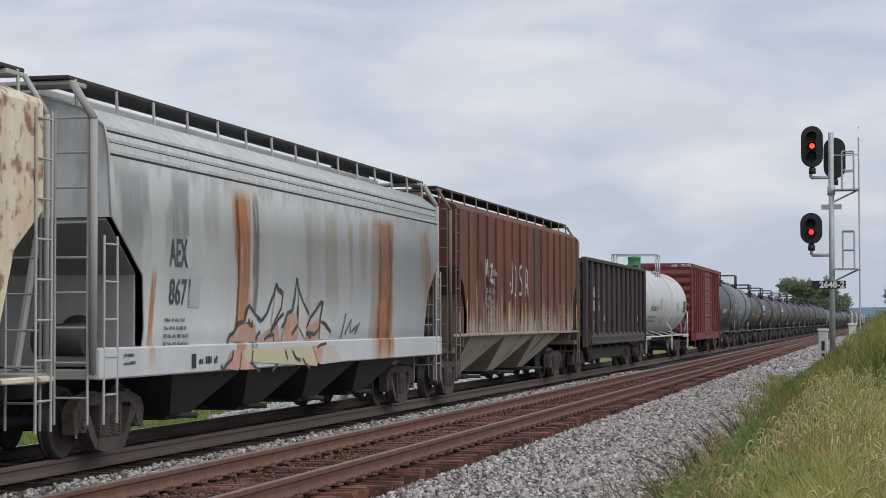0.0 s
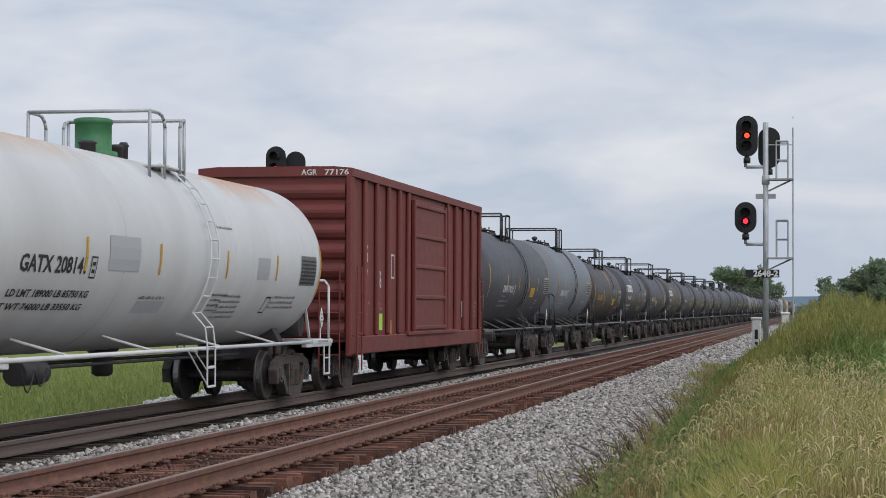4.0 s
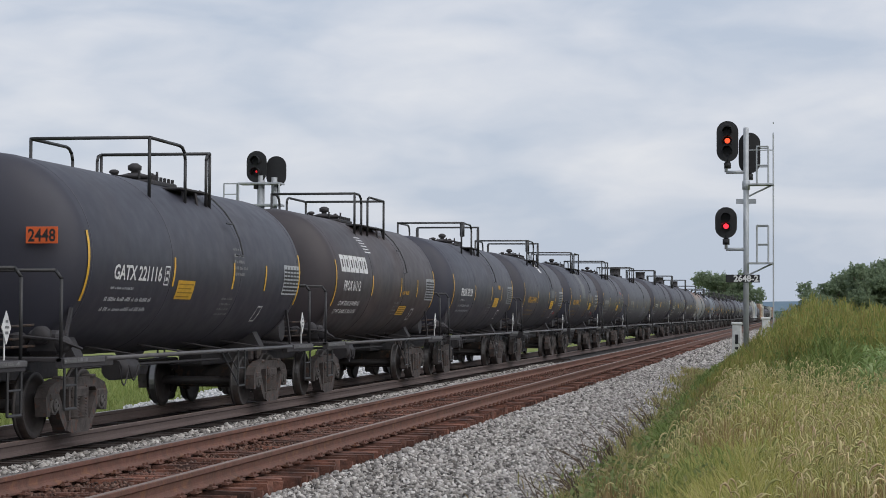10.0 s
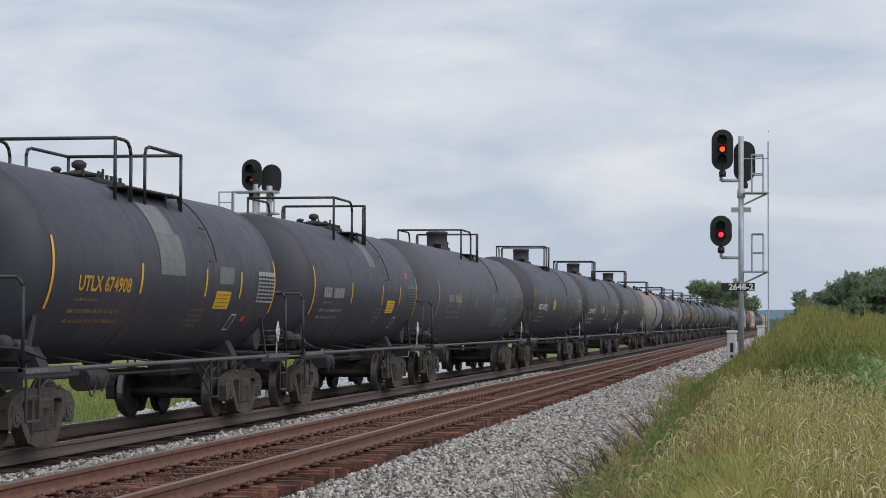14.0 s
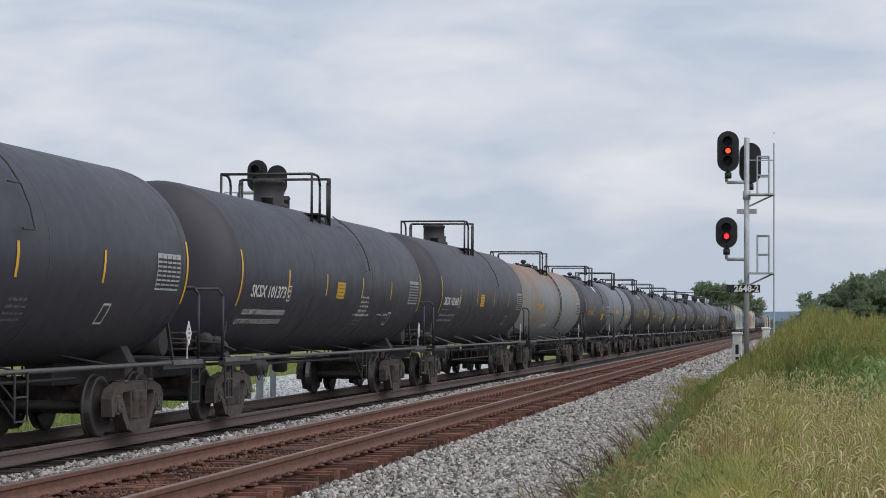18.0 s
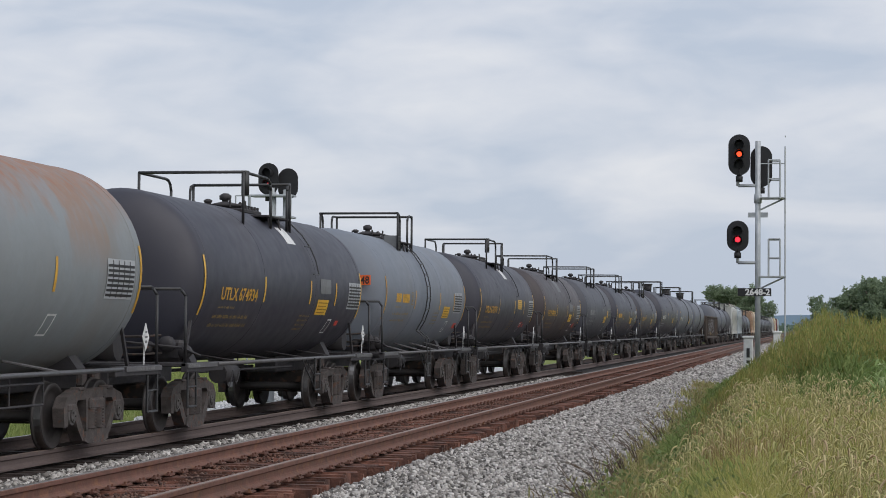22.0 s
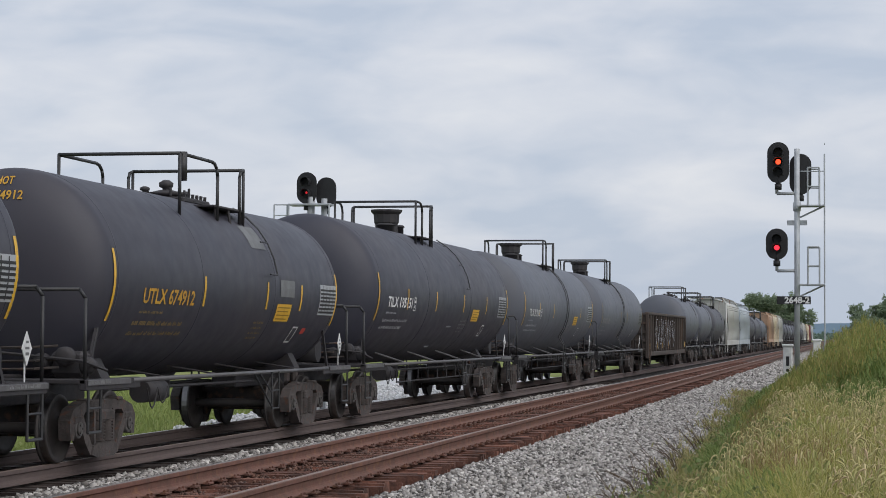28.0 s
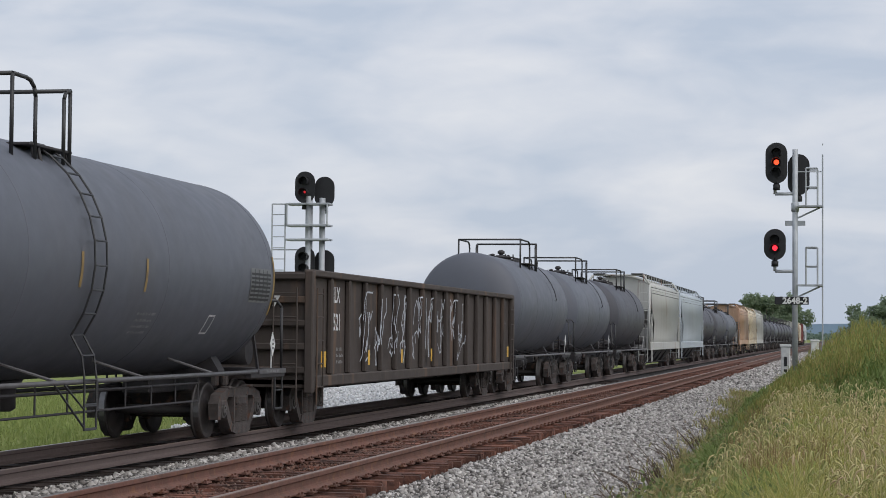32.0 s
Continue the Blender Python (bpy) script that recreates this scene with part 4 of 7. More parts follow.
        stamp("data_print", small_print(half * 0.16, base - 0.20, 0.7, 4, 0.04), faint, tank, wrap)
        y = half * (0.80 if half > 6 else 0.72)
        stamp("data_panel", [("box", y - 0.54, cz - 0.42, y + 0.54, cz + 0.12)], GREYPATCH if mm in (BLACKLET, LETTER_DIM) else GREYPATCH_PALE, tank, wrap, None, "pale data panel with rows of small print")
        grid = [("box", y - 0.52, cz - 0.385 + 0.066 * i, y + 0.52, cz - 0.35 + 0.066 * i) for i in range(7)] + [("box", y - 0.34 + 0.22 * i, cz - 0.40, y - 0.31 + 0.22 * i, cz + 0.10) for i in range(4)]
        stamp("panel_lines", grid, BLACKLET, tank, wrap, None, "", 0.012)
        if mm is LETTER_Y and middling:
            stamp("red_panel", [("box", 4.1, 1.62, 4.35, 1.73)], RED, tank, wrap)
        if note is not None:
            y = note
            stamp("notice", [("box", y, cz - 0.56, y + 0.86, cz - 0.26)], YELLOW if not pale else GREYPATCH, tank, wrap, None, "yellow notice panel")
            stamp("notice_lines", [("box", y + 0.06, cz - 0.33 - 0.065 * i, y + 0.80 - 0.1 * (i % 2), cz - 0.31 - 0.065 * i) for i in range(4)], DULL_YELLOW, tank, wrap, None, "", 0.011)
        y = half * 0.53
        stamp("frame_mark", [("box", y, cz - 0.95, y + 0.03, cz - 0.68), ("box", y + 0.28, cz - 0.95, y + 0.31, cz - 0.68), ("box", y, cz - 0.98, y + 0.31, cz - 0.95), ("box", y, cz - 0.68, y + 0.31, cz - 0.65)],
              LETTER if not pale else BLACKLET, tank, wrap)
    if logo:
        ya, za, hi, wide = logo
        w = wide / 6
        shapes = []
        for i in range(6):
            # six plain open blocks in a row
            a = ya + i * w
            b = a + w * 0.88
            shapes += [("box", a, za, b, za + hi * 0.26), ("box", a, za + hi * 0.74, b, za + hi), ("box", a, za + hi * 0.26, a + w * 0.3, za + hi * 0.74), ("box", b - w * 0.3, za + hi * 0.26, b, za + hi * 0.74)]
        stamp("logo", shapes, LETTER, tank, wrap)
        stamp("top_print", [("quad", [(-2.32 + 0.05 * i, 3.38 - 0.075 * i), (-1.72 + 0.05 * i, 3.38 - 0.075 * i), (-1.74 + 0.05 * i, 3.41 - 0.075 * i), (-2.34 + 0.05 * i, 3.41 - 0.075 * i)]) for i in range(6)], LETTER, tank, wrap)
    if head:
        # figures painted on the head nearer the front
        def on_head(x, z):
            r = min(0.999, math.hypot(x, z - cz) / R)
            return shift - hl + d * (1 - math.cos(math.asin(r ** (1 / 0.78)))) - 0.012
        for txt, x0, z0, run, high in (("HOT", -0.12, 3.56, 0.24, 0.11), (head, -0.18, 3.36, 0.46, 0.12)):
            vs, fs = text_mesh(txt, 1.0, 1.0)
            kx, kz = run / max(v[0] for v in vs), high / max(v[1] for v in vs)
            bm = bmesh.new()
            vv = [bm.verts.new((x0 + a * kx, on_head(x0 + a * kx, z0 + b * kz), z0 + b * kz)) for a, b in vs]
            for f in fs:
                bm.faces.new([vv[q] for q in f])
            part("head_figures", bm, mark[0], tank)
    for name, m, items in marks:
        if name == "head_number":
            # plate with figures on the head nearer the front
            x, y, z, txt = items
            bm = bmesh.new()
            bbox(bm, x, x + 0.44, y - 0.012, y, z - 0.11, z + 0.11, 0.004)
            pl = part("number_plate", bm, m, tank, "orange panel with figures")
            vs, fs = text_mesh(txt, 1.0, 1.0)
            kx = 0.38 / max(v[0] for v in vs)
            bm = bmesh.new()
            vv = [bm.verts.new((x + 0.03 + a * kx, y - 0.016, z - 0.08 + b * 0.23)) for a, b in vs]
            for f in fs:
                bm.faces.new([vv[q] for q in f])
            part("plate_number", bm, BLACKLET, pl)
        else:
            stamp(name, items, m, tank, wrap, None, "", 0.006)
            if name == "yellow_panel" and items[0][4] - items[0][2] > 0.22:
                _, y0, z0, y1, z1 = items[0]
                n = 4
                for i in range(n):
                    z = z0 + (z1 - z0) * (i + 0.7) / (n + 0.4)
                    stamp("notice_line", [("box", y0 + 0.05, z - 0.012, y1 - 0.05 - 0.07 * (i % 2), z + 0.012)], DULL_YELLOW, tank, wrap, None, "", 0.011)
    return car


def hopper_car(s0, s1, body, label, top=4.35, curved=True, ribs=0, roof=None, trim=None, slope_mat=None, z0=1.05):
    """Covered hopper: side sheets over slope sheets and bays, end frames with ladders, roof walk."""
    car, half = car_base(s0, s1, label, "hopper car", 1.9)
    trim = trim or body
    W2 = 1.56
    z1 = top
    # side sheets and roof as one shell, bulging when curved
    if curved:
        prof = [(1.52, z0), (1.56, z0 + 0.55), (1.60, z0 + 1.2), (1.60, z0 + 1.9), (1.56, z1 - 0.75), (1.50, z1 - 0.45), (1.20, z1 - 0.22), (0.6, z1 - 0.06), (0, z1)]
    else:
        prof = [(W2, z0), (W2, z0 + 0.35), (W2, 2.45), (W2, 2.9), (W2, z1 - 0.35), (W2 - 0.04, z1 - 0.28), (1.1, z1 - 0.12), (0, z1)]
    poly = prof + [(-x, z) for x, z in prof[-2::-1]]
    yb = half - 0.35                               # side sheets' end at the eaves
    bm = bmesh.new()
    rows = [(x, z, yb - float(np.interp(z, (z0, z0 + 0.55, 2.25, 2.9), (1.15, 1.2, 1.05, 0.0)))) for x, z in poly]
    a = [bm.verts.new((x, -y, z)) for x, z, y in rows]
    b = [bm.verts.new((x, y, z)) for x, z, y in rows]
    for i in range(len(rows) - 1):
        bm.faces.new((a[i], b[i], b[i + 1], a[i + 1])).smooth = curved
    bmesh.ops.recalc_face_normals(bm, faces=bm.faces[:])
    bmesh.ops.solidify(bm, geom=bm.faces[:], thickness=0.03)
    shell = part("body", bm, body, car)
    upper = [(x * 0.985, z - 0.02) for x, z in poly if z > 2.8]
    for s in (-1, 1):
        bm = bmesh.new()
        prism(bm, upper, "y", s * (yb - 0.04) - 0.02, s * (yb - 0.04) + 0.02)
        part("end_sheet", bm, body, car)
    if curved:
        for i in range(3):
            for sx in (-1, 1):
                bm = bmesh.new()
                z = z1 - 0.50 - 0.14 * i
                xw = (1.50, 1.525, 1.545)[i] + 0.015
                box(bm, sx * xw - 0.012, sx * xw + 0.012, -yb + 0.02, yb - 0.02, z - 0.02, z + 0.02)
                part("crimp", bm, body, shell)
                # black strip below the crimp, painting the shadow line it casts
                bm = bmesh.new()
                box(bm, sx * (xw - 0.006) - 0.01, sx * (xw - 0.006) + 0.01, -yb + 0.02, yb - 0.02, z - 0.05, z - 0.021)
                part("crimp_groove", bm, P_FRAME, shell)
    for i in range(ribs):
        y = -yb + 0.15 + (2 * yb - 0.3) * i / (ribs - 1)
        for sx in (-1, 1):
            bm = bmesh.new()
            bbox(bm, sx * (W2 + 0.025) - 0.03, sx * (W2 + 0.025) + 0.022, y - 0.027, y + 0.027, z0 + 0.05, z1 - 0.36, 0.012)
            part("side_post", bm, body, shell)
    # side sill
    for sx in (-1, 1):
        bm = bmesh.new()
        if curved:
            x0, x1 = sorted((sx * 1.40, sx * 1.585))
            bbox(bm, x0, x1, -half + 0.05, half - 0.05, 0.98, 1.36, 0.02)
        else:
            x0, x1 = sorted((sx * 1.46, sx * 1.575))
            bbox(bm, x0, x1, -half + 0.05, half - 0.05, z0 - 0.05, z0 + 0.02, 0.015)
        part("side_sill", bm, body, car)
    # bays below: sloping hopper sheets
    nb = 4 if half > 8 and not slope_mat else 3
    xb = 0.55 if slope_mat else 0.95
    span = half - (2.5 if slope_mat else 2.9)
    for i in range(nb):
        y = -span + 2 * span * (i + 0.5) / nb
        w = span / nb
        bm = bmesh.new()
        v0 = [bm.verts.new(p) for p in ((-1.44, y - w, z0), (1.44, y - w, z0), (1.44, y + w, z0), (-1.44, y + w, z0))]
        v1 = [bm.verts.new(p) for p in ((-xb, y - 0.42, 0.38), (xb, y - 0.42, 0.38), (xb, y + 0.42, 0.38), (-xb, y + 0.42, 0.38))]
        for j in range(4):
            bm.faces.new((v0[j], v0[(j + 1) % 4], v1[(j + 1) % 4], v1[j]))
        bm.faces.new(v1)
        bm.faces.new(v0[::-1])
        bmesh.ops.recalc_face_normals(bm, faces=bm.faces[:])
        part("bay", bm, slope_mat or P_FRAME, car, "sloping discharge bay")
        bm = bmesh.new()
        bbox(bm, -0.85, 0.85, y - 0.32, y + 0.32, 0.30, 0.40, 0.02)
        rod(bm, (-1.2, y, 0.36), (1.2, y, 0.36), 0.04, 8)
        part("outlet_gate", bm, P_FRAME, car)
    # end: slope sheet, centre sill, posts, ladders, platform, brake gear
    bm = bmesh.new()
    bbox(bm, -0.22, 0.22, -half + 0.1, half - 0.1, 0.70, 1.06, 0.02)
    part("centre_sill", bm, P_FRAME, car)
    for s in (-1, 1):
        e = s * (half - 0.06)
        bm = bmesh.new()
        v = [bm.verts.new(p) for p in ((-1.5, s * (yb - 0.05), 2.92), (1.5, s * (yb - 0.05), 2.92), (1.5, s * (yb - 1.02), 2.28), (-1.5, s * (yb - 1.02), 2.28))]
        bm.faces.new(v)
        r = bmesh.ops.extrude_face_region(bm, geom=bm.faces[:])
        bmesh.ops.translate(bm, verts=[q for q in r["geom"] if isinstance(q, bmesh.types.BMVert)], vec=(0, 0, -0.03))
        part("slope_sheet", bm, P_RECESS if curved else trim, car)
        bm = bmesh.new()
        bbox(bm, -1.49, 1.49, *sorted((s * (yb - 1.01), s * (yb - 1.05))), 1.10, 2.29, 0.01)
        bulk = part("end_bulkhead", bm, P_RECESS if curved else trim, car)
        # solid black disc paints the dark inside of the manhole; nothing is cut
        bm = bmesh.new()
        lathe(bm, [(s * (yb - 1.0) - 0.015, 0.26), (s * (yb - 1.0) + 0.015, 0.26)], 20, "y", (0.75, 0, 1.5))
        part("access_hole", bm, BLACKLET, bulk)
        bm = bmesh.new()
        a, b = sorted((e, e - s * 0.5))
        bbox(bm, -1.5, 1.5, a, b, 0.98, 1.10, 0.01)
        end = part("end_platform", bm, trim, car)
        for sx in (-1, 1):
            bm = bmesh.new()
            pipe(bm, [(sx * 1.48, e, 1.05), (sx * 1.48, e, z1 - 0.42), (sx * 1.20, e, z1 + 0.03)], 0.052 if curved else 0.034, 8)
            part("corner_post", bm, trim, end)
            # end ladder beside the post
            ladder("end_ladder", trim, end, sx * 1.20, e, 0.45, z1 - 0.3, 0.42, 0.018, 0.40, "x")
            ladder("side_ladder", trim, end, sx * 1.58, e - s * 0.30, 0.45, 2.7 if curved else z1 - 0.4, 0.42, 0.018, 0.40, "y")
            bm = bmesh.new()
            rod(bm, (sx * 0.5, e, 1.1), (sx * 0.5, s * (yb - 0.3), 2.7), 0.05, 6)
            part("end_strut", bm, trim, end)
        bm = bmesh.new()
        bbox(bm, -1.2, 1.2, min(e, e - s * 0.45), max(e, e - s * 0.45), z1 + 0.0, z1 + 0.055, 0.01)
        part("cross_walk", bm, trim, end)
        if s < 0:
            bm = bmesh.new()
            lathe(bm, [(e - 0.05, 0.24), (e - 0.02, 0.27), (e + 0.01, 0.24)], 20, "y", (-0.5, 0, 2.1))
            part("hand_brake", bm, P_FRAME, end)
            bm = bmesh.new()
            rod(bm, (0.5, e + 0.6, 1.45), (1.15, e + 0.6, 1.45), 0.2, 14)
            part("reservoir", bm, P_FRAME, end)
    # roof walk on brackets and hatches
    for sx in (-1, 1):
        bm = bmesh.new()
        x0, x1 = sorted((sx * 0.62, sx * 1.18))
        bbox(bm, x0, x1, -half + 0.0, half - 0.0, z1 + 0.06, z1 + 0.11, 0.01)
        walk_ob = part("roof_walk", bm, roof or P_FRAME, car, "grated roof walk")
        nbr = int(half * 2 / 1.3)
        for i in range(nbr + 1):
            y = -half + 0.2 + (2 * half - 0.4) * i / nbr
            bm = bmesh.new()
            pipe(bm, [(sx * 1.18, y, z1 + 0.08), (sx * 1.20, y, z1 - 0.25)], 0.022, 6)
            part("walk_bracket", bm, trim, walk_ob)
    bm = bmesh.new()
    bbox(bm, -0.42, 0.42, -yb + 0.5, yb - 0.5, z1 - 0.02, z1 + 0.09, 0.02)
    part("hatch_cover", bm, trim, car)
    return car, shell, half


def open_car(s0, s1, body, label, z0, z1, posts, sill=0.0, category="gondola"):
    """Gondola or coal hopper: sheets between outside posts, top chord, ribbed ends, open above."""
    car, half = car_base(s0, s1, label, category, 1.9)
    W2 = 1.50
    bm = bmesh.new()
    for sx in (-1, 1):
        x0, x1 = sorted((sx * W2, sx * (W2 - 0.03)))
        box(bm, x0, x1, -half, half, z0, z1)
    shell = part("side_sheet", bm, body, car)
    bm = bmesh.new()
    box(bm, -W2, W2, -half, half, z0 - 0.05, z0 + 0.03)
    part("floor_sheet", bm, body, car)
    for sx in (-1, 1):
        bm = bmesh.new()
        x0, x1 = sorted((sx * (W2 - 0.06), sx * (W2 + 0.12)))
        bbox(bm, x0, x1, -half - 0.02, half + 0.02, z1 - 0.10, z1 + 0.02, 0.02)
        part("top_chord", bm, body, car)
        bm = bmesh.new()
        bbox(bm, x0, x1, -half, half, z0 - 0.10, z0 + 0.10, 0.02)
        part("side_sill", bm, body, car)
        for i in range(posts):
            y = -half + 0.08 + (2 * half - 0.16) * i / (posts - 1)
            bm = bmesh.new()
            xa, xb = sorted((sx * W2, sx * (W2 + 0.11)))
            bbox(bm, xa, xb, y - 0.06, y + 0.06, z0 + 0.1, z1 - 0.1, 0.025)
            part("side_post", bm, body, shell)
    for s in (-1, 1):
        e = s * half
        bm = bmesh.new()
        a, b = sorted((e, e - s * 0.03))
        box(bm, -W2, W2, a, b, z0 - 0.1, z1 - 0.02)
        end = part("end_sheet", bm, body, car)
        n = 5
        for i in range(n):
            z = z0 + 0.2 + (z1 - z0 - 0.3) * i / (n - 1)
            bm = bmesh.new()
            a, b = sorted((e, e + s * 0.09))
            bbox(bm, -W2, W2, a, b, z - 0.06, z + 0.06, 0.02)
            part("end_rib", bm, body, end)
        for sx in (-1, 1):
            bm = bmesh.new()
            xa, xb = sorted((sx * (W2 - 0.02), sx * (W2 + 0.13)))
            a, b = sorted((e + s * 0.1, e - s * 0.10))
            bbox(bm, xa, xb, a, b, z0 - 0.2, z1, 0.02)
            part("corner_post", bm, body, end)
            ladder("side_ladder", body, end, sx * (W2 + 0.14), e - s * 0.38, 0.42, z1 - 0.3, 0.42, 0.017, 0.40, "y")
            ladder("end_ladder", body, end, sx * (W2 - 0.35), e + s * 0.14, 0.42, z1 - 0.3, 0.42, 0.017, 0.40, "x")
    bm = bmesh.new()
    bbox(bm, -0.35, 0.35, -half, half, 0.56, z0 - 0.05, 0.02)
    n = 6
    for i in range(n):
        y = -half + 2.9 + (2 * half - 5.8) * i / (n - 1)
        bbox(bm, -1.35, 1.35, y - 0.08, y + 0.08, min(0.80, z0 - 0.16), z0 - 0.05, 0.01)
    part("underframe", bm, P_FRAME, car)
    return car, shell, half


def box_car(s0, s1, body, label, top=4.30):
    car, half = car_base(s0, s1, label, "boxcar", 1.9)
    W2, z0 = 1.50, 0.86
    bm = bmesh.new()
    bbox(bm, -W2, W2, -half, half, z0 + 0.12, top - 0.15, 0.02)
    shell = part("body", bm, body, car)
    bm = bmesh.new()
    prism(bm, [(-W2 - 0.09, top - 0.20), (W2 + 0.09, top - 0.20), (W2 + 0.09, top - 0.035), (1.2, top), (-1.2, top), (-W2 - 0.09, top - 0.035)], "y", -half - 0.07, half + 0.07)
    part("roof", bm, body, car)
    for sx in (-1, 1):
        bm = bmesh.new()
        xa, xb = sorted((sx * W2, sx * (W2 + 0.10)))
        bbox(bm, xa, xb, -half, half, z0 - 0.12, z0 + 0.24, 0.02)
        part("side_sill", bm, body, car)
        for i, f in enumerate((0.0, 0.075, 0.15, 0.225, 0.30, 0.365, 0.685, 0.76, 0.84, 0.92, 1.0)):
            y = -half + 0.07 + (2 * half - 0.14) * f
            bm = bmesh.new()
            bbox(bm, xa, xb, y - 0.07, y + 0.07, z0 + 0.24, top - 0.20, 0.03)
            part("side_post", bm, body, shell)
        # sliding door with its panels, rail and lock bars
        bm = bmesh.new()
        ya, yb = -half + 2 * half * 0.40, -half + 2 * half * 0.655
        bbox(bm, *sorted((sx * (W2 + 0.02), sx * (W2 + 0.07))), ya, yb, z0 + 0.26, top - 0.32, 0.015)
        door = part("door", bm, body, car, "oxide red sliding door")
        for i in range(5):
            z = z0 + 0.36 + (top - z0 - 0.80) * i / 4
            bm = bmesh.new()
            bbox(bm, *sorted((sx * (W2 + 0.05), sx * (W2 + 0.115))), ya + 0.05, yb - 0.05, z - 0.05, z + 0.05, 0.02)
            part("door_rib", bm, body, door)
        for y in (ya + 0.05, yb - 0.05):
            bm = bmesh.new()
            bbox(bm, *sorted((sx * (W2 + 0.05), sx * (W2 + 0.12))), y - 0.06, y + 0.06, z0 + 0.26, top - 0.32, 0.02)
            part("door_stile", bm, body, door)
        bm = bmesh.new()
        bbox(bm, *sorted((sx * (W2 + 0.03), sx * (W2 + 0.16))), ya - 0.9, yb + 1.3, z0 + 0.20, z0 + 0.28, 0.01)
        part("door_track", bm, body, car)
    for s in (-1, 1):
        e = s * half
        n = 8
        for i in range(n):
            z = z0 + 0.35 + (top - z0 - 0.85) * i / (n - 1)
            bm = bmesh.new()
            d = 0.10
            prism(bm, [(e, z - 0.17), (e + s * d * 0.6, z - 0.12), (e + s * d, z - 0.03), (e + s * d, z + 0.03), (e + s * d * 0.6, z + 0.12), (e, z + 0.17)], "x", -W2 + 0.06, W2 - 0.06)
            part("end_corrugation", bm, body, shell)
        for sx in (-1, 1):
            bm = bmesh.new()
            xa, xb = sorted((sx * (W2 - 0.04), sx * (W2 + 0.07)))
            a, b = sorted((e - s * 0.06, e + s * 0.08))
            bbox(bm, xa, xb, a, b, z0 - 0.15, top - 0.15, 0.02)
            post = part("corner_post", bm, body, car)
            ladder("side_ladder", body, post, sx * (W2 + 0.14), e - s * 0.40, 0.42, 2.5, 0.42, 0.017, 0.40, "y")
            ladder("end_ladder", body, post, sx * (W2 - 0.35), e + s * 0.15, 0.42, 2.5, 0.42, 0.017, 0.40, "x")
    bm = bmesh.new()
    bbox(bm, -0.25, 0.25, -half, half, 0.66, z0 + 0.12, 0.02)
    bbox(bm, -1.4, 1.4, -half + 2.0, -half + 2.2, 0.72, z0 + 0.1, 0.02)
    bbox(bm, -1.4, 1.4, half - 2.2, half - 2.0, 0.72, z0 + 0.1, 0.02)
    part("underframe", bm, P_FRAME, car)
    return car, shell, half


# ---- the train, front to back ----
# ends of the cars along the train
S = [0.8, 21.55, 41.5, 60.85, 77.6, 96.3, 112.9, 128.4, 141.0, 155.2, 169.4, 183.85, 198.0, 212.4, 226.65, 240.75, 254.6, 274.1, 293.35, 312.4, 330.9,
     349.15, 363.2, 375.75, 389.8, 404.0, 417.0, 431.1, 445.5, 463.65, 482.0, 499.6, 521.9, 534.5, 547, 560.6, 578, 596.5]


def band(y0, y1, z0, z1):
    return [("box", y0, z0, y1, z1)]


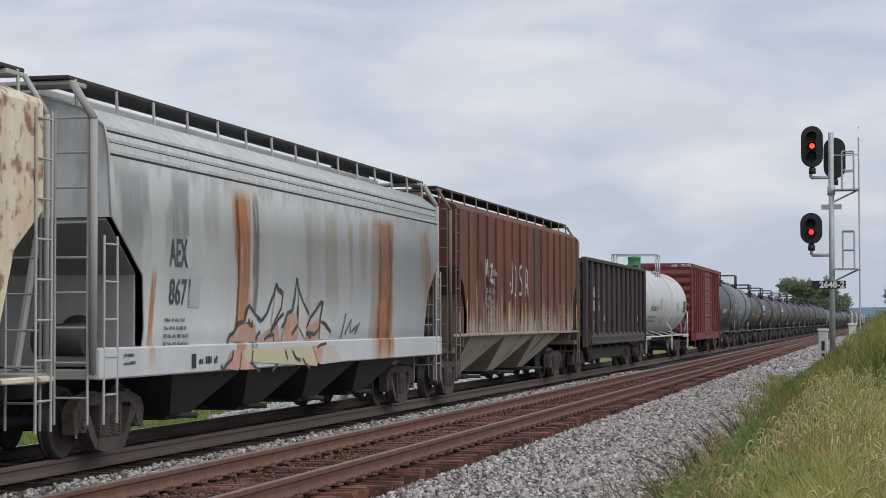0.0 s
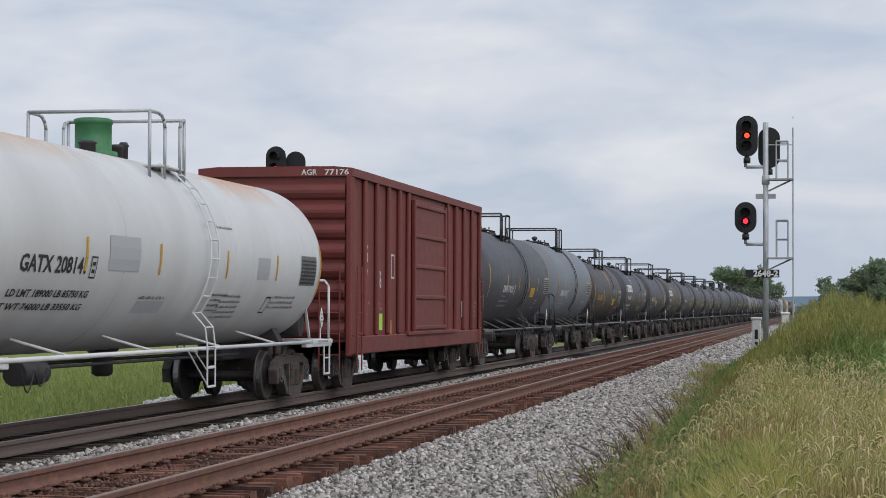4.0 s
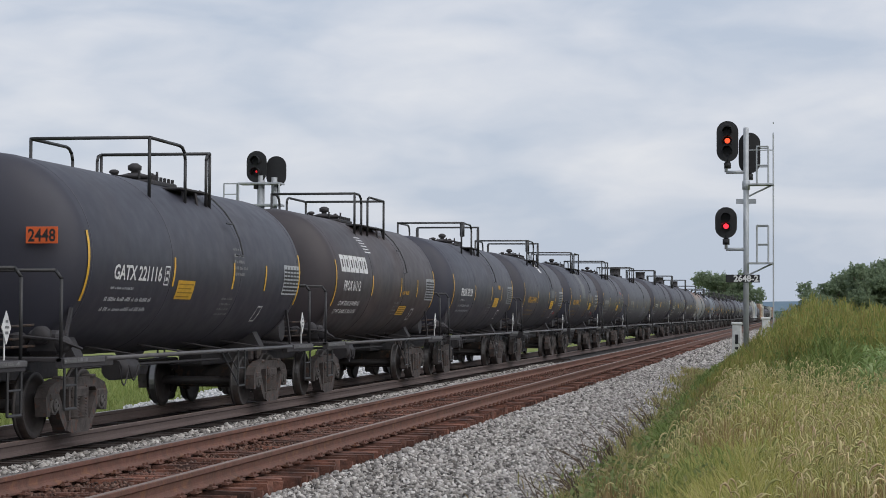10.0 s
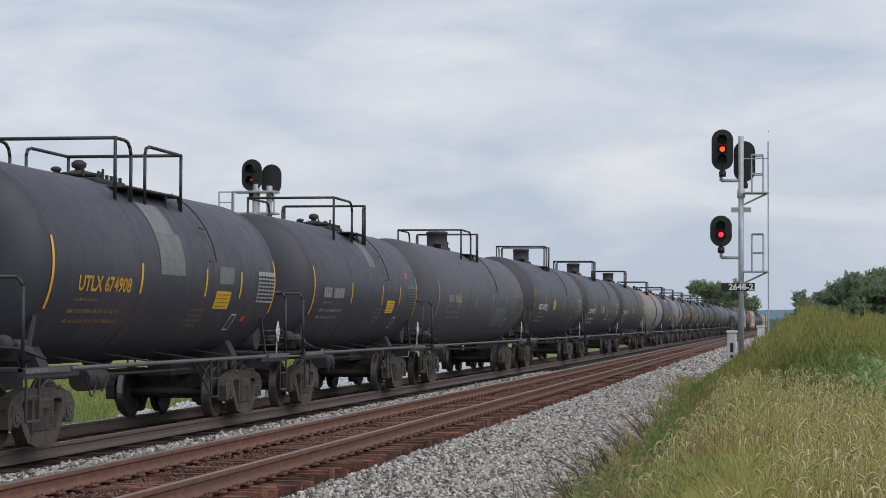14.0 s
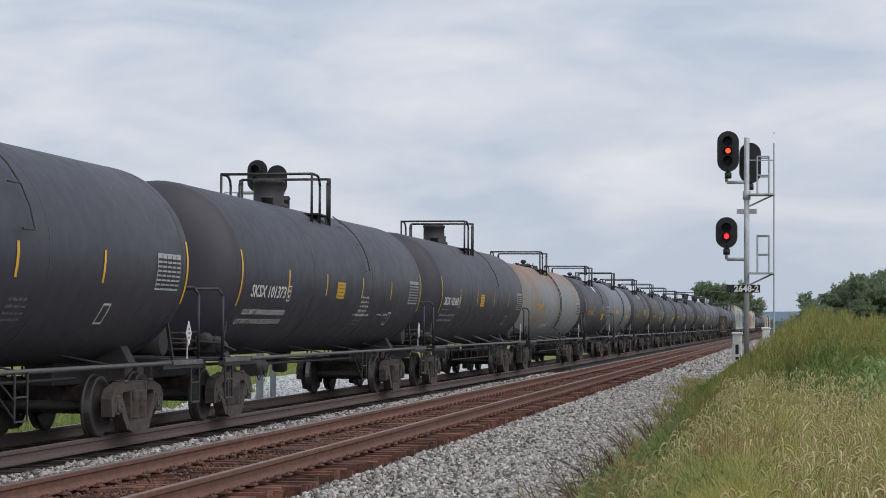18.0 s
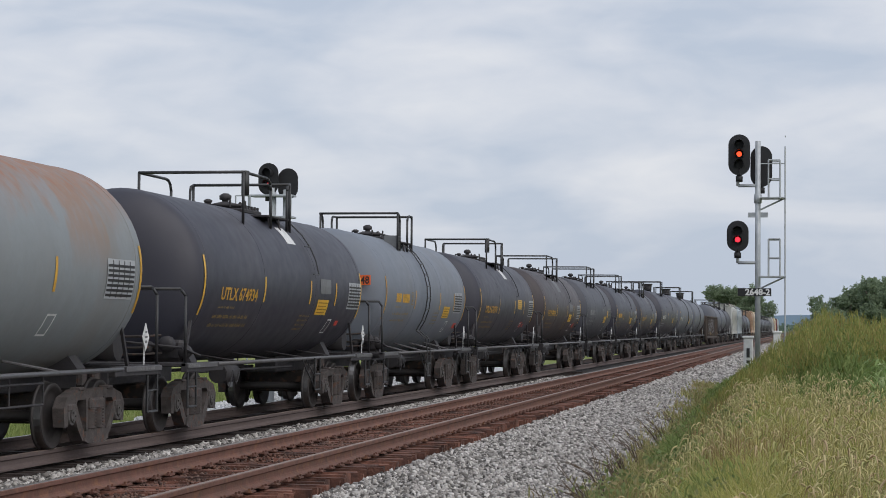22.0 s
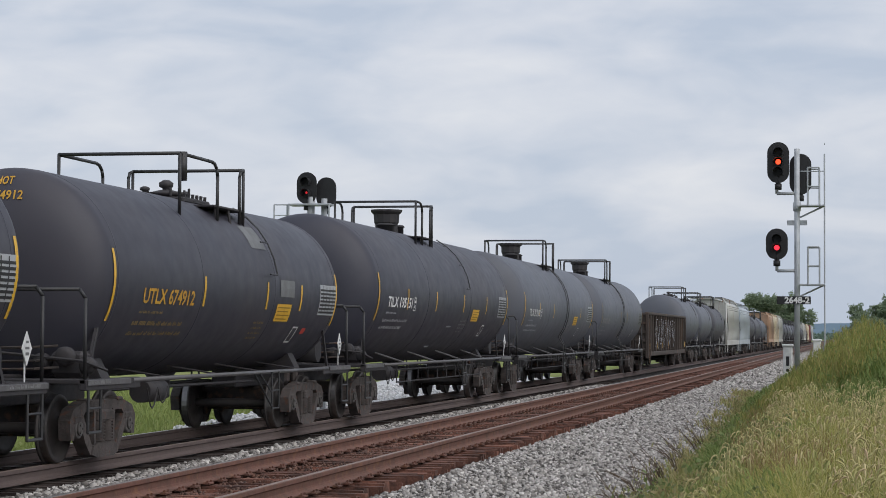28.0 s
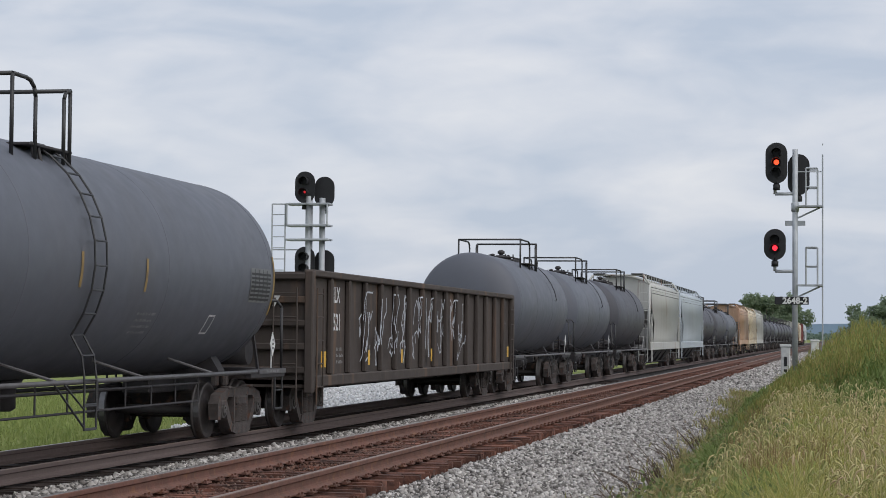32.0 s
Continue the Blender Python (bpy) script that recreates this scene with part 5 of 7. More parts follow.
def build_train():
    c, sh, half = hopper_car(S[0], S[1], P_HOPTAN, "cream covered hopper with heavy rust stains", 4.42, False, 0, None, P_HOPTRIM)
    stamp("reflector_stripe", [("box", half - 1.62, 1.45, half - 1.50, 2.45)], YELLOW, c, None, 1.565)
    c, sh, half = hopper_car(S[1], S[2], P_HOPGREY, "light grey covered hopper with rust streaks and painted scrawl", 4.50, True, 0, P_FRAME, P_HOPTRIM)
    decorate_grey_hopper(sh, half)
    c, sh, half = hopper_car(S[2], S[3], P_HOPRUST, "rust red ribbed covered hopper with white scrawl", 4.50, False, 17, P_FRAME, P_DUSTTRIM, P_BAY, 1.38)
    decorate_rust_hopper(sh, half)
    c, sh, half = open_car(S[3], S[4], P_COAL, "dull black open hopper with outside posts", 1.05, 3.66, 13, 0, "hopper car")
    decorate_coal(c, sh, half)
    white = tank_car(S[4], S[5], P_WHITE, "dirty white tank car with a green valve housing", 1.465, 2.485, "drum", LETTER_Y, (BLACKLET, -6.46, 2.18, "GATX 208141", 2.07), P_WHITE, GALV, 3.8, None, GREEN_DOME, 0.70, True,
             marks=(("grey_patch", GREYPATCH_PALE, band(-3.49, -2.27, 2.15, 2.62)), ("grey_patch", GREYPATCH_PALE, band(3.65, 4.36, 2.13, 2.5)), ("fine_print", GREYPATCH, small_print(-1.9, 1.80, 1.1, 1, 0.05) + small_print(2.0, 1.85, 1.2, 5, 0.045) + small_print(5.0, 1.85, 1.6, 3, 0.045) + small_print(1.4, 2.95, 0.9, 1, 0.04)), ("grey_patch", GREYPATCH_PALE, band(-1.9, -0.7, 1.52, 1.72))),
             spots=(-4.32, -1.4, 1.88, 4.83), note=None, ly=0.9, dome_y=0.39, dome_r=0.275, hoop=(0.19, 0.89, 1.61, 1.82), truck_in=1.65, weights=("LD LMT 189000 LB 85750 KG", "LT WT 74000 LB 33550 KG"), longer=0.1)
    # two hazard diamonds on the front platform
    for x, y, z, m, txt in ((0.95, -8.25, 1.62, RED, "1789"), (1.22, -8.45, 1.42, LETTER, "")):
        bm = bmesh.new()
        prism(bm, [(x - 0.19, z), (x, z - 0.19), (x + 0.19, z), (x, z + 0.19)], "y", y - 0.012, y)
        sign = part("hazard_placard", bm, m, white, "red diamond placard with figures" if txt else "white and black diamond placard")
        bm = bmesh.new()
        if txt:
            box(bm, x - 0.13, x + 0.13, y - 0.016, y - 0.013, z - 0.045, z + 0.045)
        else:
            prism(bm, [(x - 0.17, z - 0.01), (x, z - 0.18), (x + 0.17, z - 0.01)], "y", y - 0.016, y - 0.013)
        part("placard_field", bm, LETTER if txt else BLACKLET, sign)
        if txt:
            vs, fs = text_mesh(txt, 1.0, 1.0)
            kx = 0.22 / max(v[0] for v in vs)
            bm = bmesh.new()
            vv = [bm.verts.new((x - 0.11 + a * kx, y - 0.02, z - 0.035 + b * 0.1)) for a, b in vs]
            for f in fs:
                bm.faces.new([vv[q] for q in f])
            part("placard_figures", bm, BLACKLET, sign)
    c, sh, half = box_car(S[5], S[6], P_BOX, "oxide red boxcar with ribbed sides and a sliding door", 4.48)
    decorate_box(sh, half)
    Y, Wt, Dm = LETTER_Y, LETTER, LETTER_DIM
    grey = GREYPATCH
    patch = (("grey_patch", grey, band(2.2, 3.05, 2.27, 2.55)),)
    PIPED = (-1.75, -1.05, -0.40, 1.41)          # front guard, its leg, rear leg, rear guard
    LONG = dict(fit="drum", R=1.5, cz=2.53, note=None, hoop=(-1.0, -0.31, 0.36), rail_h=0.71, dome_y=-0.81)
    rest = [
        (P_DGREY, "dark grey tank car with white lettering", dict(mark=(Wt, -3.62, 2.0, "DMIX 190203", 2.14), full_ladder=True, spots=(-2.9, -0.55, 1.62, 3.6), ly=0.44, R=1.5, cz=2.60, hoop=(-0.05, 0.29, 0.95, 1.76), man=0.3, longer=0.1)),
        (P_LGREY, "blue-grey tank car with a ladder round its shell", dict(mark=(Wt, -4.45, 1.75, "ADMX 19176", 2.12), stripes=Y, full_ladder=True, note=None, ly=-0.6, R=1.53, cz=2.61, longer=0.45, hoop=(0.25, 0.63, 1.25, 1.94), man=-0.65, truck_in=1.6, rail_h=0.63)),
        (P_BROWNRUST, "weathered black tank car with yellow lettering and a rust run", dict(mark=(Y, -4.33, 2.14, "UTLX 675210", 2.04), extra="tube", marks=patch + (("orange_panel", ORANGE, band(4.6, 4.85, 1.66, 1.78)), ("yellow_print", Y, [("box", -1.55, 1.80 + 0.085 * i, -1.2 + 0.04 * (i % 2), 1.85 + 0.085 * i) for i in range(5)])))),
        (P_BLACK, "black tank car with a large white logo", dict(hoop=PIPED, man=-0.67, weights=("LD LMT 222400 LB 100 850 KG", "LT WT 63100 LB 28 850 KG"), mark=(Wt, -4.6, 1.6, "PROX 61104", 2.12), logo=(-4.86, 2.52, 0.36, 2.65), note=None, marks=(("yellow_panel", YELLOW, band(1.75, 2.65, 1.58, 1.82)), ("yellow_print", Y, small_print(1.7, 2.19, 1.1, 1, 0.08))))),
        (P_BLACK, "black tank car with an orange panel on its end", dict(mark=(Wt, -4.45, 2.1, "GATX 221116", 2.1), note=-1.5, marks=(("head_number", ORANGE, (0.73, -6.04, 2.66, "2448")), ("print_block", Dm, small_print(1.5, 2.75, 0.6, 5, 0.05))))),
        (P_BROWNBLACK, "brown-tinged black tank car with a white logo", dict(hoop=PIPED, man=-0.67, weights=("LD LMT 222400 LB 100 850 KG", "LT WT 61600 LB 28 050 KG"), mark=(Wt, -4.6, 1.6, "PROX 61112", 2.12), logo=(-4.86, 2.52, 0.36, 2.6), note=None, marks=(("yellow_panel", YELLOW, band(1.75, 2.65, 1.58, 1.82)), ("yellow_print", Y, small_print(1.7, 2.19, 1.1, 1, 0.08))))),
        (P_BLACK, "black tank car with white lettering", dict(mark=(Wt, -4.2, 1.9, "PROX 62128", 2.15), extra="tube", marks=(("yellow_panel", Y, band(2.75, 3.15, 2.42, 2.54)),))),
        (P_BLACK, "black tank car with orange-yellow lettering", dict(mark=(Y, -4.33, 2.14, "UTLX 674941", 2.04), extra="tube", marks=patch + (("white_patch", LETTER, band(0.5, 1.1, 3.25, 3.45)), ("white_patch", LETTER, band(0.5, 1.1, 3.5, 3.75))))),
        (P_BLACK, "black tank car with orange-yellow lettering and a pale band", dict(hoop=PIPED, man=-0.67, mark=(Y, -4.33, 2.14, "UTLX 674908", 2.04), marks=patch + (("pale_band", grey, band(-0.9, 0.3, 2.35, 3.0)), ("pale_band", grey, band(-0.9, 0.1, 3.0, 3.55))))),
        (P_BLACK, "black tank car with white lettering and a pale stripe", dict(mark=(Dm, -4.3, 1.9, "", 2.15), marks=(("pale_band", grey, band(0.3, 1.0, 2.9, 3.6)), ("red_panel", RED, band(4.2, 4.45, 2.7, 2.85))))),
        (P_DGREY, "dark grey tank car with a capped dome", dict(fit="drum", mark=(Dm, -6.6, 2.2, "", 2.2), stripes=Y, R=1.46, note=None, marks=(("new_paint", P_GREY, band(2.2, 4.6, 1.45, 2.1)),))),
        (P_BLACK, "long black tank car with yellow reflectors", dict(mark=(Wt, -6.7, 2.2, "SKSX 101012", 2.12), marks=(("yellow_panel", YELLOW, band(-2.25, -1.55, 2.15, 2.5)),), **LONG)),
        (P_BLACK, "long black tank car with yellow reflectors", dict(mark=(Wt, -7.3, 2.32, "SKSX 101373", 2.07), weights=("LD LMT 189000 LB 85700 KG", "LT WT 74000 LB 33550 KG"), marks=(("yellow_panel", YELLOW, band(-0.95, -0.26, 2.14, 2.47)), ("side_print", Wt, small_print(1.5, 2.22, 0.75, 5, 0.045) + small_print(1.1, 1.82, 1.6, 1, 0.045) + small_print(3.6, 1.84, 1.2, 1, 0.045))), **LONG)),
        (P_BLACK, "long black tank car with yellow reflectors", dict(mark=(Wt, -7.3, 2.2, "SKSX 101368", 2.12), run_boards=True, marks=(("yellow_panel", YELLOW, band(-1.2, -0.55, 2.15, 2.5)),), **LONG)),
        (P_RUSTGREY, "pale grey tank car with rust running from its top", dict(mark=(Y, -6.76, 2.15, "UTLX 640173", 2.15), truck_in=1.9, stripes=LETTER_Y, full_ladder=True, run_boards=True, R=1.46, note=None, ly=0.05,
                     marks=(("scrawl", LETTER, ribbon([(-4.3, 1.45), (-4.0, 1.6), (-3.8, 1.45), (-3.4, 1.62), (-3.1, 1.45), (-2.8, 1.6), (-2.5, 1.5), (-2.1, 1.66)], 0.04)),))),
        (P_BLACK, "weathered black tank car with yellow lettering and a white mark", dict(mark=(Y, -4.33, 2.14, "UTLX 674934", 2.04), extra="tube", marks=patch + (("white_patch", LETTER, band(0.5, 1.1, 3.2, 3.6)),))),
        (P_LGREY, "pale blue-grey tank car with an orange panel on its end", dict(mark=(Y, -4.0, 1.6, "", 2.2), stripes=Y, R=1.41, cz=2.42, longer=0.42, full_ladder=True, extra="box", note=2.1, ly=-0.55, hoop=(0.15, 0.4, 1.3, 1.85), man=-0.8, marks=(("head_number", ORANGE, (0.72, -5.64, 2.66, "2448")), ("red_panel", RED, band(4.3, 4.75, 1.55, 1.72)))) ),
        (P_BLACK, "black tank car with orange-yellow lettering and a white mark", dict(mark=(Y, -4.33, 2.14, "UTLX 674970", 2.04), head="674970", extra="tube", note=None, marks=(("yellow_panel", YELLOW, band(2.1, 2.95, 2.22, 2.52)), ("white_patch", LETTER, band(0.5, 1.1, 3.2, 3.6)), ("red_panel", RED, band(3.6, 3.9, 1.6, 1.8))))),
        (P_BROWNBLACK, "weathered black tank car with yellow lettering and a pale band", dict(mark=(Y, -4.33, 2.14, "UTLX 674951", 2.04), head="674951", marks=patch + (("pale_band", grey, band(-0.6, 0.3, 3.0, 3.65)), ("red_panel", RED, band(4.3, 4.6, 1.6, 1.8))))),
        (P_DGREY, "grey tank car with a patched jacket", dict(mark=(Dm, -3.9, 1.7, "", 2.2), stripes=LETTER_DIM, marks=(("yellow_panel", YELLOW, band(3.2, 3.7, 2.1, 2.4)),))),
        (P_BLACK, "black tank car with a pale stripe", dict(mark=(Y, -4.4, 1.8, "", 2.15), marks=(("pale_band", grey, band(-0.2, 0.4, 3.0, 3.6)),) + patch)),
        (P_BLACK, "black tank car with orange-yellow lettering and a grey patch", dict(mark=(Y, -4.33, 2.14, "UTLX 674912", 2.04), head="674912", extra="tube", marks=patch + (("grey_patch", grey, band(1.0, 1.8, 3.05, 3.5)),))),
        (P_BLACK, "long black tank car with a flared valve housing", dict(fit="flared", truck_in=1.8, run_boards=True, mark=(Wt, -6.7, 2.3, "TILX 195151", 2.2), R=1.52, cz=2.54, note=2.64, hoop=(-1.6, -0.9, 0.0), rail_h=0.71, marks=(("pale_slash", GREYPATCH_PALE, [("quad", [(-0.76, 1.2), (-0.36, 1.2), (0.52, 1.84), (0.0, 1.84)])]),))),
        (P_GREY, "long grey tank car with a flared valve housing", dict(fit="flared", truck_in=1.8, mark=(Wt, -6.75, 2.0, "TILX 312403", 2.2), R=1.53, cz=2.55, full_ladder=True, run_boards=True, note=2.9, ly=0.65, hoop=(0.15, 0.85, 2.3), rail_h=0.71)),
        (P_GREY, "plain grey tank car with a side ladder", dict(fit="flared", truck_in=1.5, mark=(Dm, -6.91, 2.1, "ADMX 31302", 2.1), stripes=LETTER_YD, R=1.53, cz=2.55, full_ladder=True, run_boards=True, note=None, ly=-0.6, spots=(-1.0, 1.3), hoop=(0.1, 0.8, 1.7), rail_h=0.71)),
    ]
    for i, (body, label, k) in enumerate(rest):
        tank_car(S[6 + i], S[7 + i], body, label, **k)
    c, sh, half = open_car(S[31], S[32], P_GON, "brown gondola with outside posts and chalky scrawl", 0.82, 2.74, 17)
    decorate_gondola(sh, half)
    tank_car(S[32], S[33], P_GREY, "grey tank car with a railed platform", 1.50, 2.52, stripes=None)
    tank_car(S[33], S[34], P_GREY, "grey tank car with a railed platform", 1.46, 2.5, stripes=None)
    tank_car(S[34], S[35], P_DGREY, "dark grey tank car with a railed platform", 1.46, 2.5, stripes=None)
    hopper_car(S[35], S[36], P_HOPWHITE, "off-white covered hopper with a roof walk", 4.5, True)
    hopper_car(S[36], S[37], P_HOPBLUE, "pale blue covered hopper with a roof walk", 4.4, True)
    t, h, b = " tank car far down the train", " covered hopper far down the train", " boxcar far down the train"
    tail = [("t", 14.5, P_BLACK, "black" + t), ("t", 14.5, P_DGREY, "dark grey" + t), ("t", 14.5, P_GREY, "grey" + t), ("h", 16, P_HOPORANGE, "faded orange" + h),
            ("h", 17, P_HOPTAN, "tan" + h), ("h", 17, P_HOPWHITE, "off-white" + h), ("t", 13.6, P_BLACK, "black" + t), ("t", 13.6, P_DGREY, "dark grey" + t),
            ("t", 13.6, P_BLACK, "black" + t), ("t", 13.6, P_GREY, "grey" + t), ("t", 13.6, P_BLACK, "black" + t), ("t", 13.6, P_BLACK, "black" + t), ("t", 13.6, P_DGREY, "dark grey" + t),
            ("t", 16.6, P_BLACK, "black" + t), ("t", 18, P_BLACK, "black" + t), ("h", 18, P_HOPWHITE, "off-white" + h), ("t", 18, P_GREY, "grey" + t), ("h", 18, P_HOPTAN, "tan" + h),
            ("b", 16.6, P_BOX, "oxide red" + b), ("t", 18, P_BLACK, "black" + t), ("h", 18, P_HOPGREY2, "light grey" + h)]
    a = S[37]
    for kind, n, body, label in tail:
        if kind == "t":
            tank_car(a, a + n, body, label, stripes=None, plain=True)
        elif kind == "h":
            hopper_car(a, a + n, body, label, 4.4, True)
        else:
            box_car(a, a + n, body, label, 4.4)
        a += n


GREYPATCH_PALE = mat("pale_grey_patch", (0.36, 0.375, 0.40), 0.6, dark=(0.36, 0.37, 0.38), scale=4, amount=0.6)
P_HOPGREY2 = paint("plain_light_grey_hopper_paint", (0.52, 0.55, 0.57), dark=(0.44, 0.47, 0.49))
SCRAWL_O = mat("faded_orange_spray", (0.50, 0.25, 0.17), 0.7, dark=(0.50, 0.38, 0.32), scale=4, amount=0.9)
SCRAWL_PALE = mat("faded_pale_spray", (0.50, 0.49, 0.46), 0.7, dark=(0.52, 0.44, 0.38), scale=4, amount=0.9)
FADED_K = mat("faded_black_lettering", (0.035, 0.037, 0.04), 0.7, dark=(0.10, 0.104, 0.11), scale=7, amount=0.7)
SCRAWL_K = mat("faded_black_spray", (0.035, 0.042, 0.045), 0.7, dark=(0.09, 0.10, 0.10), scale=5, amount=0.8)
SCRAWL_Y = mat("faded_yellow_spray", (0.55, 0.50, 0.30), 0.7, dark=(0.50, 0.45, 0.38), scale=4, amount=0.8)
SCRAWL_W = mat("white_spray", (0.50, 0.48, 0.45), 0.7, dark=(0.3, 0.28, 0.26), scale=6, amount=0.7)
SCRAWL_P = mat("pale_blue_spray", (0.50, 0.53, 0.58), 0.7, dark=(0.34, 0.36, 0.40), scale=6, amount=0.7)


def ribbon(pts, w):
    """Quads along a broken line, for sprayed strokes."""
    out = []
    for (a, b), (c, d) in zip(pts[:-1], pts[1:]):
        n = math.hypot(c - a, d - b) or 1
        u, v = -(d - b) / n * w / 2, (c - a) / n * w / 2
        out.append(("quad", [(a + u, b + v), (a - u, b - v), (c - u, d - v), (c + u, d + v)]))
    return out


def grey_side(z):
    """How far the bulging side stands out at a height."""
    return float(np.interp(z, (1.36, 1.6, 2.25, 2.95, 3.75), (1.545, 1.565, 1.60, 1.60, 1.56)))


def decorate_grey_hopper(sh, half):
    stamp("lettering", [("text", "AEX", -7.04, 2.40, 0.36, 0.68), ("text", "8671", -7.04, 1.90, 0.34, 0.80)], FADED_K, sh, None, grey_side)
    stamp("small_print", small_print(-7.15, 1.72, 0.9, 4, 0.05), GREYPATCH, sh, None, grey_side)
    stamp("grey_patch", [("box", -6.42, 2.38, -6.2, 2.8), ("box", -6.3, 1.86, -5.85, 2.28)], GREYPATCH_PALE, sh, None, grey_side)
    stamp("sill_print", small_print(-8.6, 1.28, 0.5, 2, 0.04) + [("box", -6.15, 1.05, -5.98, 1.24)] + small_print(-5.85, 1.2, 0.7, 1, 0.10), BLACKLET, sh, None, 1.588)
    stamp("scrawl_fill", [("quad", [(-4.57, 1.39), (-4.31, 1.52), (-3.90, 1.65), (-3.37, 1.62)]),
                          ("quad", [(-4.57, 1.39), (-3.37, 1.62), (-3.29, 1.37), (-3.69, 1.38)]),
                          ("quad", [(-3.29, 1.37), (-2.88, 1.51), (-2.25, 1.65), (-2.07, 1.36)]),
                          ("quad", [(-2.01, 1.36), (-1.78, 1.75), (-1.29, 1.84), (-1.17, 1.62)]),
                          ("quad", [(-2.01, 1.36), (-1.17, 1.62), (-1.10, 1.40), (-1.41, 1.36)]),
                          ("quad", [(-0.69, 1.36), (-0.47, 1.62), (0.06, 1.71), (0.06, 1.35)])], SCRAWL_O, sh, None, grey_side)
    stamp("scrawl_fill", [("quad", [(-3.80, 1.67), (-3.69, 1.87), (-3.29, 1.73), (-3.37, 1.62)]),
                          ("quad", [(-2.59, 1.62), (-2.42, 2.09), (-2.10, 2.06), (-2.19, 1.67)]),
                          ("quad", [(-1.17, 1.62), (-1.20, 2.11), (-0.63, 1.76), (-0.69, 1.39)]),
                          ("quad", [(0.13, 1.39), (0.13, 1.65), (0.71, 1.48), (0.54, 1.36)])], SCRAWL_PALE, sh, None, grey_side)
    for st in ([(-4.91, 1.08), (-4.54, 1.14), (-4.44, 1.25), (-4.59, 1.38), (-4.52, 1.47), (-4.31, 1.52), (-4.16, 1.65), (-3.88, 1.67), (-3.80, 1.85), (-3.69, 1.91), (-3.37, 1.77), (-3.07, 1.68), (-2.82, 1.79), (-2.60, 2.01), (-2.48, 2.11), (-2.40, 2.25), (-2.31, 2.17), (-2.05, 2.11)],
               [(-2.05, 2.11), (-2.10, 1.88), (-2.37, 1.71), (-2.59, 1.51), (-2.25, 1.70), (-1.96, 1.79)],
               [(-2.01, 1.58), (-1.84, 1.68), (-1.78, 1.80), (-1.51, 1.84), (-1.41, 2.06), (-1.32, 2.36), (-1.20, 2.16), (-0.95, 1.98), (-0.59, 1.79)],
               [(-1.20, 1.93), (-1.17, 1.62), (-1.47, 1.47), (-1.29, 1.58)],
               [(-0.69, 1.56), (-0.47, 1.74), (-0.14, 1.87), (0.06, 1.99), (0.23, 1.97), (0.13, 1.76), (0.06, 1.55), (-0.20, 1.46), (-0.63, 1.50), (-0.40, 1.41)],
               [(-3.69, 1.71), (-3.61, 1.63), (-3.48, 1.60), (-3.53, 1.68)],
               [(0.13, 1.66), (0.37, 1.65), (0.78, 1.49)],
               [(-2.88, 1.40), (-2.71, 1.45), (-2.42, 1.48), (-2.39, 1.36)],
               [(-3.29, 1.38), (-3.21, 1.48), (-3.10, 1.52)]):
        stamp("scrawl_outline", ribbon(st, 0.062), SCRAWL_K, sh, None, grey_side, "", 0.012)
    stamp("scrawl_lower", [("quad", [(-4.81, 1.02), (-4.52, 1.25), (-4.08, 1.28), (-4.21, 0.97)]), ("quad", [(-4.13, 0.98), (-4.03, 1.26), (-3.80, 1.09), (-3.37, 0.97)]), ("quad", [(-0.40, 1.28), (0.27, 1.29), (0.06, 0.97), (-0.14, 1.02)])], SCRAWL_O, sh, None, 1.588, "", 0.01)
    stamp("scrawl_lower", [("quad", [(-4.11, 1.10), (-3.90, 1.27), (-0.07, 1.28), (-0.14, 0.95)])], SCRAWL_Y, sh, None, 1.588, "", 0.006)
    stamp("scrawl_lower", [("quad", [(-0.07, 1.28), (0.89, 1.28), (1.35, 0.99), (0.06, 0.97)])], SCRAWL_PALE, sh, None, 1.588, "", 0.008)
    for st in ([(-4.96, 1.07), (-4.88, 1.00), (-4.74, 1.07), (-4.49, 1.15), (-4.44, 1.27)], [(-3.53, 1.25), (-3.58, 1.06), (-3.37, 0.98), (-3.21, 0.94)], [(-2.59, 0.93), (-2.31, 1.02)], [(-1.53, 1.22), (-1.35, 1.10), (-1.10, 1.06)], [(-0.98, 1.09), (-0.79, 0.99), (-0.56, 0.92)], [(-1.92, 1.23), (-1.78, 1.09)], [(-0.14, 1.25), (0.06, 1.29), (0.40, 1.31)]):
        stamp("scrawl_lower_line", ribbon(st, 0.05), SCRAWL_K, sh, None, 1.588, "", 0.014)
    for st in ([(1.46, 1.37), (1.72, 1.81)], [(1.72, 1.45), (2.06, 1.71), (2.05, 1.47)], [(2.13, 1.49), (2.51, 1.61), (2.36, 1.45), (2.67, 1.66)]):
        stamp("scrawl_tag", ribbon(st, 0.05), GREYPATCH, sh, None, grey_side)


